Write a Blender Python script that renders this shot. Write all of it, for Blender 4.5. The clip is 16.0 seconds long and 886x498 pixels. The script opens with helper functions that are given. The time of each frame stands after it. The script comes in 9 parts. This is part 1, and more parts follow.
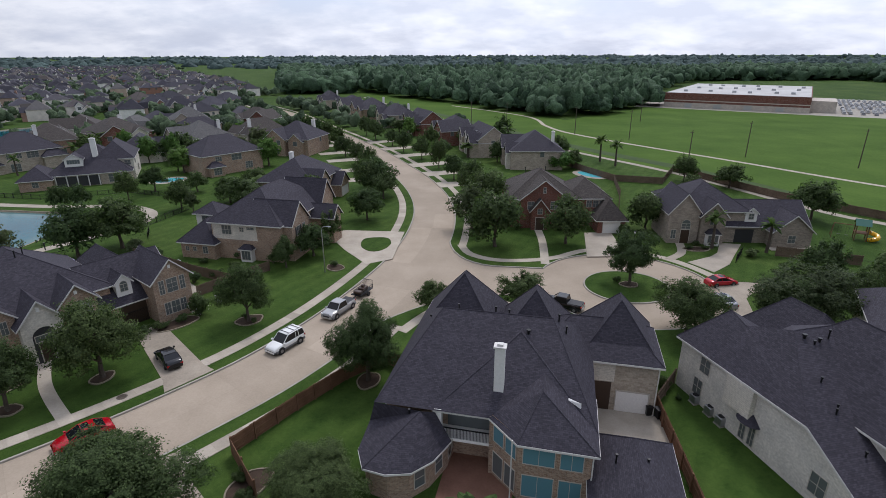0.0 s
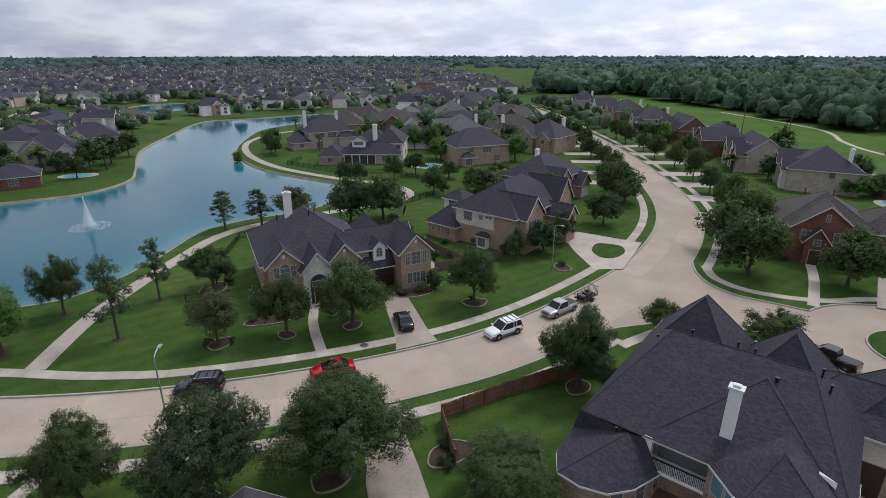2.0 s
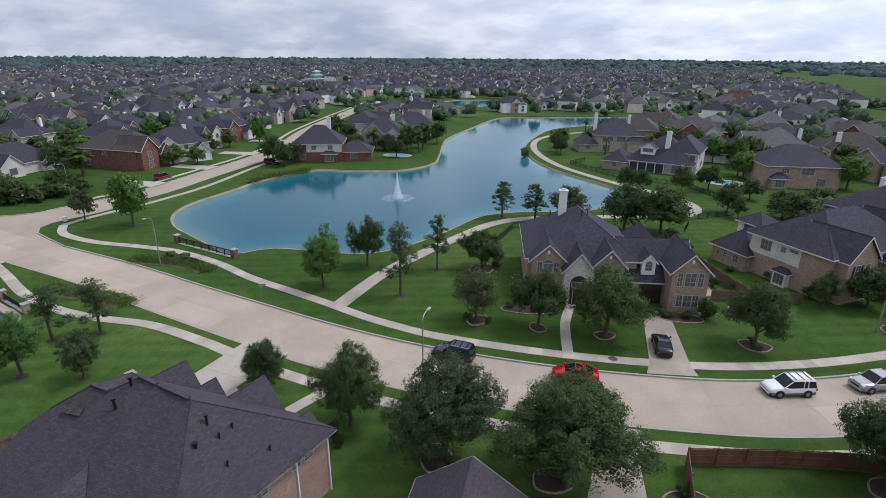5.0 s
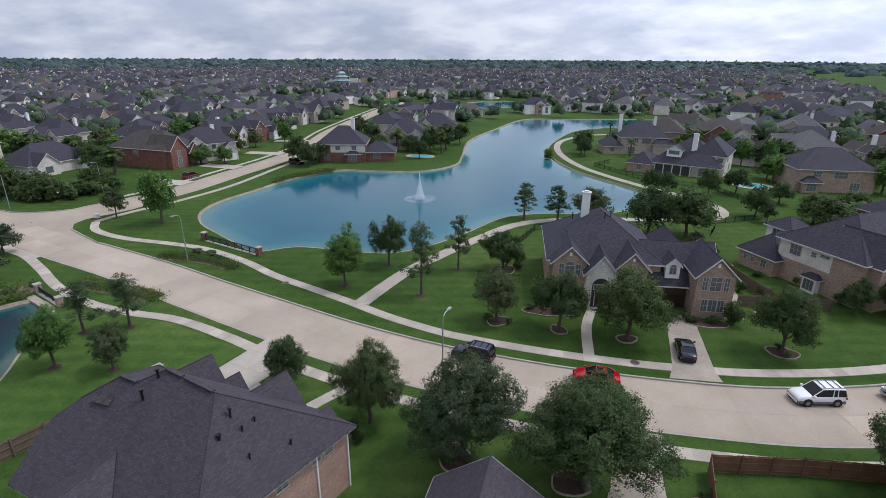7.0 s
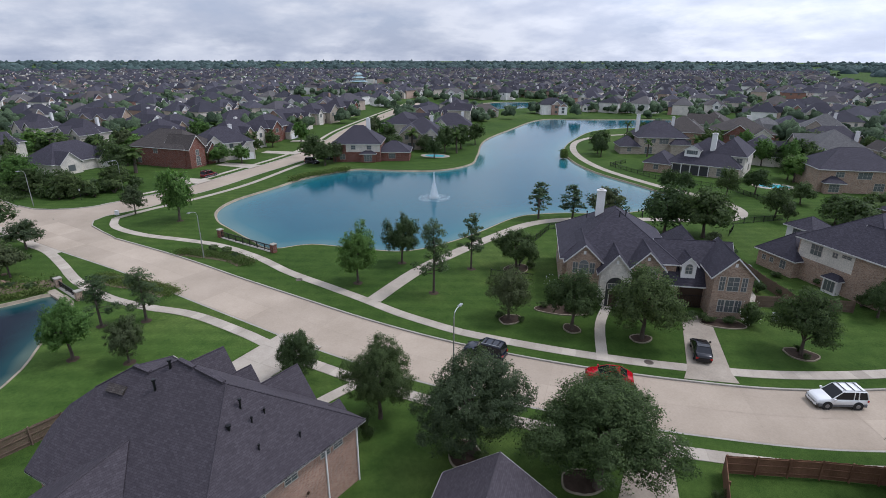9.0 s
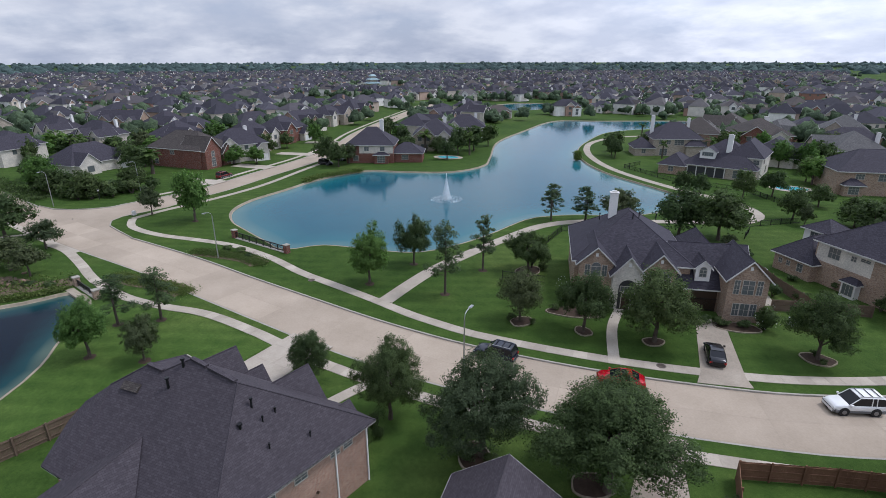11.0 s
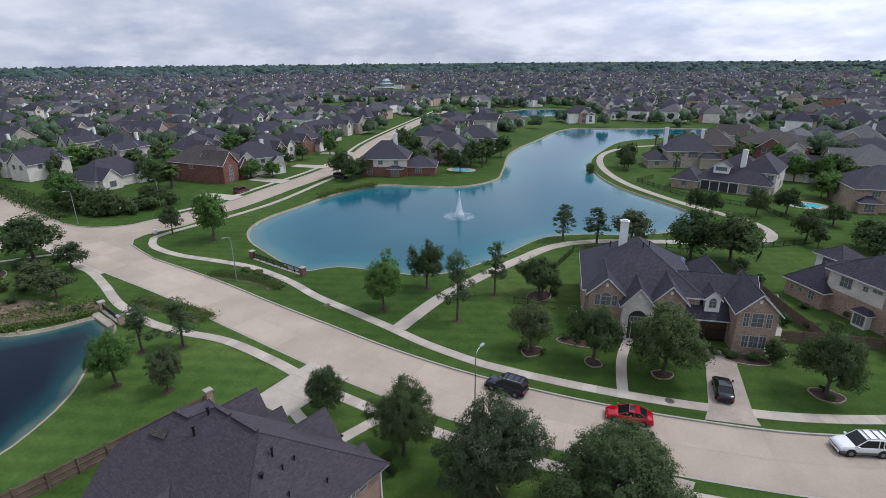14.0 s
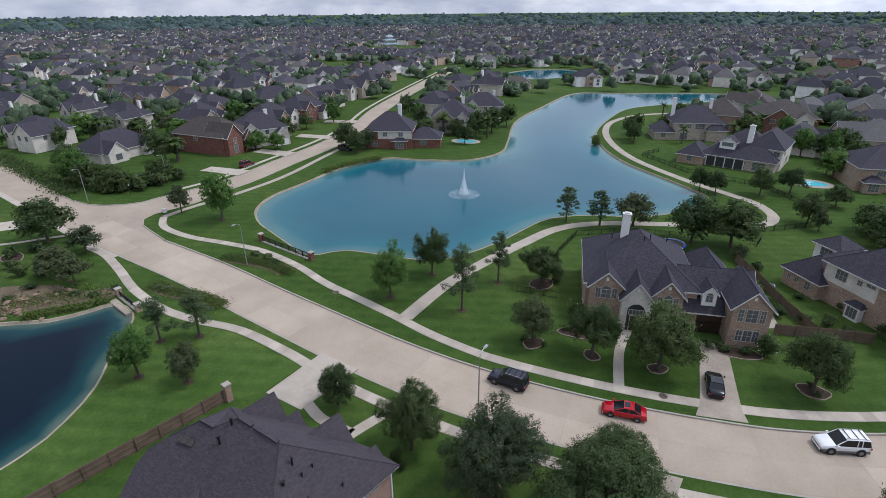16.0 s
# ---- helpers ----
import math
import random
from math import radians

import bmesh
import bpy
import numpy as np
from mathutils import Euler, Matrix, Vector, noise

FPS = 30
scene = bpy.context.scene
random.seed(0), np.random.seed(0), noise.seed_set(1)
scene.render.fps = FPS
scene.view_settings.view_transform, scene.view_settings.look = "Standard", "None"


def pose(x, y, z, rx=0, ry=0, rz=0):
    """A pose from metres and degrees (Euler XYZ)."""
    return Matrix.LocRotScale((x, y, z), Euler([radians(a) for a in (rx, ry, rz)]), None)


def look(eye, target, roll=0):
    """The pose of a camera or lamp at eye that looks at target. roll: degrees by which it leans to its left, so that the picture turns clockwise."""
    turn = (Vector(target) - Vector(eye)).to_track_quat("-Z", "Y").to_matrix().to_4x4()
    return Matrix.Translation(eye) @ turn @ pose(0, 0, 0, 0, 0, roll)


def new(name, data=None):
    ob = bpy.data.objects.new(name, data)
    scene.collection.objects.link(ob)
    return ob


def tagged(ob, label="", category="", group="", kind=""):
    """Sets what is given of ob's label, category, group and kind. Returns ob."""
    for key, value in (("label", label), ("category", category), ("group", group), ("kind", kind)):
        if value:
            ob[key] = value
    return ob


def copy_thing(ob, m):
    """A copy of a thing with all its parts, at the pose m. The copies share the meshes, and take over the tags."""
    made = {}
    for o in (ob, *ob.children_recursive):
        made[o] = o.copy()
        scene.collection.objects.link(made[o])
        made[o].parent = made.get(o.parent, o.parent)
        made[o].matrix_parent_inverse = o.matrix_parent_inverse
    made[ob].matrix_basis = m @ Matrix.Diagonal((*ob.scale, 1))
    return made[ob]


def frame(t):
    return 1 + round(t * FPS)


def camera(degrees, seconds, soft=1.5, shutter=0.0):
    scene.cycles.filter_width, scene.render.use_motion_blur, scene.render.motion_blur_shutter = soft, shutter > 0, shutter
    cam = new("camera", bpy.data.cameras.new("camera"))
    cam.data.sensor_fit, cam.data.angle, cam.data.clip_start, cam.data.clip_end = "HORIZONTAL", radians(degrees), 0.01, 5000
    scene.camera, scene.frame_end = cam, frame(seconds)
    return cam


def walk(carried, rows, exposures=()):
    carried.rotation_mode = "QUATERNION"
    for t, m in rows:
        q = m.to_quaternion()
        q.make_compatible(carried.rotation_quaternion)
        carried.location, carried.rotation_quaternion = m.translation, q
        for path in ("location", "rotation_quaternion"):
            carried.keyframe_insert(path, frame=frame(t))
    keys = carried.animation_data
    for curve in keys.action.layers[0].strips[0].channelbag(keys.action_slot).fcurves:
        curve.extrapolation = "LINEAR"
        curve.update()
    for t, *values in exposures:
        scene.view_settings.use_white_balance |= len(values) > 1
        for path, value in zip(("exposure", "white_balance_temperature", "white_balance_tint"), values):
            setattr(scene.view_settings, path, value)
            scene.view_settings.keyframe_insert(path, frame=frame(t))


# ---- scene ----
# ---------------------------------------------------------------- camera
# seconds, place in metres, then yaw, pitch and roll in degrees
cam = camera(80.0, 16.0, soft=0.7)
FLIGHT = [
    (0, 0.00, 0.00, 32.40, 0.02, -20.47, -0.19),
    (0.5, 0.09, -0.13, 32.48, 5.70, -20.50, -0.29),
    (1, 0.11, -0.16, 32.45, 8.38, -20.43, -0.25),
    (1.5, 0.03, -0.11, 32.34, 15.33, -20.38, -0.21),
    (2, -0.16, -0.06, 32.21, 26.08, -20.40, -0.07),
    (2.5, -0.38, 0.01, 32.05, 37.57, -20.33, 0.11),
    (3, -0.49, 0.13, 31.90, 48.67, -20.30, 0.15),
    (3.5, -0.53, 0.25, 31.78, 51.89, -20.28, 0.22),
    (4, -0.57, 0.33, 31.70, 53.54, -20.25, 0.30),
    (6.5, -0.38, 0.13, 31.65, 58.13, -20.08, 0.37),
    (7, -0.35, 0.19, 31.60, 58.61, -20.05, 0.31),
    (7.5, -0.30, 0.28, 31.51, 59.13, -20.00, 0.27),
    (8, -0.24, 0.39, 31.38, 59.58, -19.97, 0.20),
    (8.5, -0.19, 0.45, 31.23, 60.04, -19.88, 0.15),
    (9, -0.13, 0.48, 31.09, 60.38, -19.92, 0.12),
    (11.5, 0.04, 0.65, 31.16, 62.21, -19.73, -0.17),
    (12, 0.07, 0.66, 31.64, 62.50, -19.73, -0.27),
    (12.5, 0.10, 0.67, 32.28, 62.79, -19.76, -0.37),
    (13, 0.13, 0.68, 33.14, 63.00, -19.74, -0.36),
    (13.5, 0.17, 0.68, 34.18, 63.25, -19.73, -0.43),
    (14, 0.18, 0.67, 35.38, 63.40, -19.75, -0.46),
    (14.5, 0.11, 0.64, 36.71, 63.52, -19.75, -0.43),
    (15, 0.00, 0.61, 38.09, 63.64, -19.75, -0.43),
    (15.5, -0.07, 0.57, 39.47, 63.71, -19.67, -0.42),
    (16, -0.07, 0.54, 40.83, 63.85, -24.46, -0.40),
]
walk(cam, [(t, pose(x, y, z, 90 + pitch, 0, yaw) @ pose(0, 0, 0, 0, 0, roll)) for t, x, y, z, yaw, pitch, roll in FLIGHT],
     [(0, -0.17, 6120, 15), (2.0, -0.13, 6080, 15), (6.0, 0.03, 5880, 15), (16, 0.03, 5880, 15)])

# ---------------------------------------------------------------- sky and sun
SUN_AZIMUTH = 20.0      # degrees clockwise from +y
SUN_HEIGHT = 58.0
world = bpy.data.worlds.new("cloudy_sky")
scene.world = world
world.use_nodes = True
nt = world.node_tree
nt.nodes.clear()
out = nt.nodes.new("ShaderNodeOutputWorld")
bg = nt.nodes.new("ShaderNodeBackground")
sky = nt.nodes.new("ShaderNodeTexSky")
sky.sky_type = "NISHITA"
sky.sun_disc = False
sky.sun_elevation, sky.sun_rotation = radians(SUN_HEIGHT), radians(SUN_AZIMUTH)
sky.air_density, sky.dust_density = 1.0, 2.0
co = nt.nodes.new("ShaderNodeTexCoord")
sep = nt.nodes.new("ShaderNodeSeparateXYZ")
nt.links.new(co.outputs["Generated"], sep.inputs[0])
# a flat layer of cloud: direction divided by its height over the horizon
hgt = nt.nodes.new("ShaderNodeMath"); hgt.operation = "MAXIMUM"; hgt.inputs[1].default_value = 0.0
nt.links.new(sep.outputs["Z"], hgt.inputs[0])
lift = nt.nodes.new("ShaderNodeMath"); lift.operation = "ADD"; lift.inputs[1].default_value = 0.30
nt.links.new(hgt.outputs[0], lift.inputs[0])
div = nt.nodes.new("ShaderNodeVectorMath"); div.operation = "DIVIDE"
comb = nt.nodes.new("ShaderNodeCombineXYZ")
for n in range(3):
    nt.links.new(lift.outputs[0], comb.inputs[n])
nt.links.new(co.outputs["Generated"], div.inputs[0])
nt.links.new(comb.outputs[0], div.inputs[1])
n1 = nt.nodes.new("ShaderNodeTexNoise")
n1.inputs["Scale"].default_value, n1.inputs["Detail"].default_value, n1.inputs["Roughness"].default_value = 1.9, 9.0, 0.58
nt.links.new(div.outputs[0], n1.inputs["Vector"])
n2 = nt.nodes.new("ShaderNodeTexNoise")
n2.inputs["Scale"].default_value, n2.inputs["Detail"].default_value = 3.4, 8.0
nt.links.new(div.outputs[0], n2.inputs["Vector"])
cover = nt.nodes.new("ShaderNodeValToRGB")
cover.color_ramp.elements[0].position, cover.color_ramp.elements[1].position = 0.36, 0.56
nt.links.new(n1.outputs["Fac"], cover.inputs[0])
tone = nt.nodes.new("ShaderNodeValToRGB")
tone.color_ramp.elements[0].position, tone.color_ramp.elements[1].position = 0.36, 0.62
tone.color_ramp.elements[0].color, tone.color_ramp.elements[1].color = (6.3, 6.7, 7.4, 1), (8.5, 8.7, 8.9, 1)
nt.links.new(n2.outputs["Fac"], tone.inputs[0])
veil = nt.nodes.new("ShaderNodeMixRGB")
veil.inputs[0].default_value = 0.7
veil.inputs[2].default_value = (6.3, 7.0, 8.4, 1)
nt.links.new(sky.outputs[0], veil.inputs[1])
mix = nt.nodes.new("ShaderNodeMixRGB")
nt.links.new(cover.outputs[0], mix.inputs[0])
nt.links.new(veil.outputs[0], mix.inputs[1])
nt.links.new(tone.outputs[0], mix.inputs[2])
# thin cloud glows towards the sun
az, el = radians(SUN_AZIMUTH), radians(SUN_HEIGHT)
dot = nt.nodes.new("ShaderNodeVectorMath"); dot.operation = "DOT_PRODUCT"
dot.inputs[1].default_value = (math.sin(az) * math.cos(el), math.cos(az) * math.cos(el), math.sin(el))
nt.links.new(co.outputs["Generated"], dot.inputs[0])
glow = nt.nodes.new("ShaderNodeMapRange")
glow.inputs["From Min"].default_value, glow.inputs["From Max"].default_value = 0.1, 1.0
glow.inputs["To Min"].default_value, glow.inputs["To Max"].default_value = 0.82, 1.85
nt.links.new(dot.outputs["Value"], glow.inputs["Value"])
lit = nt.nodes.new("ShaderNodeVectorMath"); lit.operation = "SCALE"
nt.links.new(mix.outputs[0], lit.inputs[0])
nt.links.new(glow.outputs[0], lit.inputs["Scale"])
nt.links.new(lit.outputs[0], bg.inputs["Color"])
bg.inputs["Strength"].default_value = 0.10
nt.links.new(bg.outputs[0], out.inputs[0])

sun = new("sun", bpy.data.lights.new("sun", "SUN"))
sun.data.energy, sun.data.angle, sun.data.color = 1.75, radians(12), (1.0, 0.96, 0.9)
sun.matrix_world = look((0, 0, 60), (-math.sin(az) * math.cos(el) * 60, -math.cos(az) * math.cos(el) * 60, 60 - math.sin(el) * 60))


# ---------------------------------------------------------------- materials
def material(name, rough=0.8, metal=0.0):
    m = bpy.data.materials.new(name)
    m.use_nodes = True
    b = m.node_tree.nodes["Principled BSDF"]
    b.inputs["Roughness"].default_value, b.inputs["Metallic"].default_value = rough, metal
    return m, m.node_tree, b


def noise_node(t, scale, detail=4.0, rough=0.55, vec=None):
    n = t.nodes.new("ShaderNodeTexNoise")
    n.inputs["Scale"].default_value, n.inputs["Detail"].default_value, n.inputs["Roughness"].default_value = scale, detail, rough
    if vec:
        t.links.new(vec, n.inputs["Vector"])
    return n.outputs["Fac"]


def place(t, kind="Object"):
    if kind == "World":
        return t.nodes.new("ShaderNodeNewGeometry").outputs["Position"]
    return t.nodes.new("ShaderNodeTexCoord").outputs[kind]


def ramp(t, fac, *stops):
    r = t.nodes.new("ShaderNodeValToRGB")
    e = r.color_ramp.elements
    while len(e) < len(stops):
        e.new(0.5)
    for k, (p, c) in enumerate(stops):
        e[k].position, e[k].color = p, (*c, 1)
    t.links.new(fac, r.inputs[0])
    return r.outputs[0]


def blend(t, fac, a, b, mode="MIX"):
    n = t.nodes.new("ShaderNodeMixRGB")
    n.blend_type = mode
    for k, v in ((0, fac), (1, a), (2, b)):
        if isinstance(v, (int, float)):
            n.inputs[k].default_value = v
        elif isinstance(v, tuple):
            n.inputs[k].default_value = (*v, 1)
        else:
            t.links.new(v, n.inputs[k])
    return n.outputs[0]


def bump(t, b, height, strength=0.3, dist=0.02):
    n = t.nodes.new("ShaderNodeBump")
    n.inputs["Strength"].default_value, n.inputs["Distance"].default_value = strength, dist
    t.links.new(height, n.inputs["Height"])
    t.links.new(n.outputs[0], b.inputs["Normal"])


def two_tone(name, dark, light, fine=8.0, coarse=0.4, rough=0.85, relief=0.2, kind="World", pieces=0.0, gloss=0.25):
    """A surface with grain and broad stains."""
    m, t, b = material(name, rough)
    b.inputs["Specular IOR Level"].default_value = gloss
    p = place(t, kind)
    a = ramp(t, noise_node(t, coarse, 5, 0.6, p), (0.3, dark), (0.7, light))
    g = noise_node(t, fine, 4, 0.65, p)
    c = blend(t, 0.35, a, ramp(t, g, (0.3, dark), (0.7, light)))
    o = t.nodes.new("ShaderNodeObjectInfo")
    c = blend(t, pieces, c, ramp(t, o.outputs["Random"], (0.0, (0.84, 0.83, 0.82)), (1.0, (1.12, 1.11, 1.10))), "MULTIPLY")
    t.links.new(c, b.inputs["Base Color"])
    bump(t, b, g, relief, 0.02)
    return m


def plain(name, colour, rough=0.5, metal=0.0, grain=0.06):
    m, t, b = material(name, rough, metal)
    d = tuple(v * (1 - 2 * grain) for v in colour)
    t.links.new(ramp(t, noise_node(t, 6.0, 4, 0.6, place(t, "Object")), (0.3, d), (0.7, colour)), b.inputs["Base Color"])
    return m


def masonry(name, c1, c2, mortar, w=0.24, h=0.085, gap=0.008, rough=0.9, stains=1.0):
    m, t, b = material(name, rough)
    b.inputs["Specular IOR Level"].default_value = 0.2
    uv = place(t, "UV")
    br = t.nodes.new("ShaderNodeTexBrick")
    for key, v in (("Scale", 1.0), ("Brick Width", w), ("Row Height", h), ("Mortar Size", gap), ("Bias", 0.0)):
        br.inputs[key].default_value = v
    br.inputs["Color1"].default_value, br.inputs["Color2"].default_value, br.inputs["Mortar"].default_value = (*c1, 1), (*c2, 1), (*mortar, 1)
    t.links.new(uv, br.inputs["Vector"])
    big = ramp(t, noise_node(t, 0.5, 5, 0.6, uv), (0.3, (1 - 0.22 * stains,) * 3), (0.7, (1 + 0.10 * stains, 1 + 0.08 * stains, 1 + 0.05 * stains)))
    grain = ramp(t, noise_node(t, 5.0, 3, 0.6, uv), (0.3, (0.8, 0.8, 0.8)), (0.7, (1.12, 1.12, 1.12)))
    c = blend(t, 1.0, blend(t, 1.0, br.outputs["Color"], big, "MULTIPLY"), grain, "MULTIPLY")
    t.links.new(c, b.inputs["Base Color"])
    bump(t, b, br.outputs["Fac"], -0.4, 0.01)
    return m


def shingles(name, c1, c2, gap):
    m = masonry(name, c1, c2, gap, 0.30, 0.145, 0.010, 0.8, 0.4)
    m.node_tree.nodes["Principled BSDF"].inputs["Specular IOR Level"].default_value = 0.2
    return m


def island_mix(name, *stops):
    """One colour for each joined piece, with broad stains."""
    m, t, b = material(name, 0.85)
    b.inputs["Specular IOR Level"].default_value = 0.2
    g = t.nodes.new("ShaderNodeNewGeometry")
    c = ramp(t, g.outputs["Random Per Island"], *stops)
    v = ramp(t, noise_node(t, 0.5, 4, 0.6, g.outputs["Position"]), (0.3, (0.85, 0.85, 0.85)), (0.7, (1.12, 1.12, 1.12)))
    t.links.new(blend(t, 1.0, c, v, "MULTIPLY"), b.inputs["Base Color"])
    return m


def lawn_material(name="lawn", tone=1.0):
    m, t, b = material(name, 0.9)
    p = place(t, "World")
    broad = ramp(t, noise_node(t, 0.035, 6, 0.6, p), (0.3, tuple(v * tone for v in (0.034, 0.068, 0.016))), (0.52, tuple(v * tone for v in (0.050, 0.090, 0.023))), (0.75, tuple(v * tone for v in (0.082, 0.118, 0.036))))
    # faint mowing stripes
    w = t.nodes.new("ShaderNodeTexWave")
    w.inputs["Scale"].default_value, w.inputs["Distortion"].default_value, w.inputs["Detail"].default_value = 0.13, 1.2, 1.0
    turn = t.nodes.new("ShaderNodeVectorRotate")
    turn.inputs["Angle"].default_value = 0.55
    t.links.new(p, turn.inputs["Vector"])
    t.links.new(turn.outputs[0], w.inputs["Vector"])
    broad = blend(t, 1.0, broad, ramp(t, w.outputs["Fac"], (0.2, (0.93, 0.94, 0.93)), (0.8, (1.07, 1.06, 1.05))), "MULTIPLY")
    patch = ramp(t, noise_node(t, 0.45, 5, 0.65, p), (0.3, (0.70, 0.78, 0.70)), (0.7, (1.2, 1.15, 1.1)))
    fine = noise_node(t, 14.0, 5, 0.75, p)
    blades = ramp(t, fine, (0.3, (0.45, 0.5, 0.42)), (0.7, (1.5, 1.42, 1.3)))
    tufts = ramp(t, noise_node(t, 2.6, 5, 0.7, p), (0.3, (0.78, 0.82, 0.78)), (0.7, (1.2, 1.16, 1.12)))
    c = blend(t, 1.0, blend(t, 1.0, blend(t, 1.0, broad, patch, "MULTIPLY"), blades, "MULTIPLY"), tufts, "MULTIPLY")
    t.links.new(c, b.inputs["Base Color"])
    b.inputs["Specular IOR Level"].default_value = 0.06
    bump(t, b, fine, 0.6, 0.06)
    return m


def leaf_material(name, dark, light):
    m, t, b = material(name, 0.7)
    g = t.nodes.new("ShaderNodeNewGeometry")
    o = t.nodes.new("ShaderNodeObjectInfo")
    c = ramp(t, g.outputs["Random Per Island"], (0.0, dark), (0.6, light), (1.0, tuple(v * 1.25 for v in light)))
    v = ramp(t, o.outputs["Random"], (0.0, (0.75, 0.8, 0.8)), (1.0, (1.25, 1.15, 1.05)))
    t.links.new(blend(t, 1.0, c, v, "MULTIPLY"), b.inputs["Base Color"])
    b.inputs["Specular IOR Level"].default_value = 0.13
    tr = t.nodes.new("ShaderNodeBsdfTranslucent")
    t.links.new(blend(t, 1.0, c, (1.1, 1.4, 0.7), "MULTIPLY"), tr.inputs["Color"])
    mx = t.nodes.new("ShaderNodeMixShader")
    mx.inputs[0].default_value = 0.32
    t.links.new(b.outputs[0], mx.inputs[1])
    t.links.new(tr.outputs[0], mx.inputs[2])
    t.links.new(mx.outputs[0], t.nodes["Material Output"].inputs["Surface"])
    return m


def water_material(name, shallow, mid, deep, rough=0.06, gloss=0.5):
    """Water whose own colour follows its depth."""
    m, t, b = material(name, rough)
    p = place(t, "World")
    d = t.nodes.new("ShaderNodeAttribute")
    d.attribute_name = "depth"
    c = ramp(t, d.outputs["Fac"], (0.0, shallow), (0.35, mid), (1.0, deep))
    v = ramp(t, noise_node(t, 0.03, 4, 0.5, p), (0.3, (0.85, 0.9, 0.92)), (0.7, (1.15, 1.1, 1.08)))
    t.links.new(blend(t, 1.0, c, v, "MULTIPLY"), b.inputs["Base Color"])
    b.inputs["IOR"].default_value = 1.33
    b.inputs["Specular IOR Level"].default_value = gloss
    bump(t, b, noise_node(t, 1.3, 5, 0.6, p), 0.25, 0.05)
    return m


LAWN = lawn_material("lawn", 0.95)
PALE_LAWN = lawn_material("thin_lawn", 1.12)
MEADOW = two_tone("meadow", (0.040, 0.080, 0.014), (0.084, 0.138, 0.027), 1.2, 0.045, 0.95, 0.4, gloss=0.05)
ROAD = two_tone("road_concrete", (0.285, 0.234, 0.175), (0.43, 0.358, 0.278), 5.0, 0.12, 0.9, 0.1, "World", 0.6)
WALK = two_tone("walk_concrete", (0.29, 0.255, 0.205), (0.45, 0.40, 0.33), 6.0, 0.35, 0.9, 0.12, "World", 0.9)
DRIVE = two_tone("drive_concrete", (0.20, 0.168, 0.130), (0.39, 0.335, 0.265), 5.0, 0.25, 0.9, 0.12)
KERB = two_tone("kerb_concrete", (0.24, 0.22, 0.185), (0.39, 0.36, 0.31), 4.0, 0.5, 0.9, 0.1)
TERRACOTTA = two_tone("terracotta_paving", (0.13, 0.066, 0.045), (0.22, 0.115, 0.080), 6.0, 0.5, 0.85, 0.15)
ROCK = two_tone("brown_rock", (0.10, 0.07, 0.05), (0.30, 0.21, 0.15), 5.0, 1.2, 0.9, 0.6, "World", 0.9)
EARTH = two_tone("bare_earth", (0.075, 0.055, 0.035), (0.17, 0.13, 0.085), 4.0, 0.5, 0.95, 0.6)
JOINT = plain("joint_filler", (0.14, 0.12, 0.10), 0.95)
SAND = two_tone("bank_sand", (0.16, 0.135, 0.095), (0.36, 0.31, 0.23), 3.0, 0.3, 0.95, 0.4)
SOIL = two_tone("bed_mulch", (0.030, 0.020, 0.014), (0.075, 0.050, 0.034), 9.0, 1.2, 0.95, 0.6)
LAKE = water_material("lake_water", (0.075, 0.155, 0.150), (0.012, 0.105, 0.132), (0.007, 0.080, 0.113), 0.09, 0.27)
POND = water_material("pond_water", (0.080, 0.115, 0.090), (0.008, 0.042, 0.048), (0.003, 0.009, 0.018), 0.08, 0.08)
POOL = water_material("pool_water", (0.10, 0.45, 0.50), (0.10, 0.45, 0.50), (0.10, 0.45, 0.50))
SHINGLE = shingles("charcoal_shingles", (0.050, 0.043, 0.050), (0.069, 0.060, 0.069), (0.039, 0.034, 0.039))
SHINGLE_D = shingles("slate_black_shingles", (0.034, 0.031, 0.040), (0.058, 0.053, 0.068), (0.028, 0.026, 0.033))
SHINGLE_B = shingles("brown_shingles", (0.050, 0.042, 0.038), (0.085, 0.074, 0.067), (0.03, 0.026, 0.024))
SHINGLE_C = shingles("grey_shingles", (0.085, 0.082, 0.082), (0.13, 0.127, 0.125), (0.05, 0.05, 0.05))
GREYSTONE = masonry("grey_stone", (0.36, 0.31, 0.26), (0.26, 0.22, 0.18), (0.33, 0.30, 0.26), 0.5, 0.22, 0.012)
TAN = masonry("tan_brick", (0.42, 0.30, 0.22), (0.25, 0.16, 0.11), (0.42, 0.37, 0.31))
PINK = masonry("pink_brick", (0.40, 0.25, 0.185), (0.29, 0.165, 0.115), (0.42, 0.36, 0.31))
RED = masonry("red_brick", (0.20, 0.072, 0.050), (0.135, 0.046, 0.034), (0.26, 0.20, 0.17))
PALE = masonry("pale_brick", (0.56, 0.51, 0.45), (0.46, 0.41, 0.355), (0.55, 0.51, 0.46))
STONE = masonry("cream_stone", (0.46, 0.40, 0.33), (0.34, 0.29, 0.235), (0.42, 0.38, 0.32), 0.5, 0.22, 0.012)
PAINTED = masonry("white_painted_brick", (0.70, 0.67, 0.62), (0.60, 0.57, 0.52), (0.60, 0.57, 0.53))
PALESTONE = masonry("pale_cast_stone", (0.72, 0.68, 0.61), (0.62, 0.58, 0.51), (0.66, 0.62, 0.56), 0.5, 0.22, 0.012)
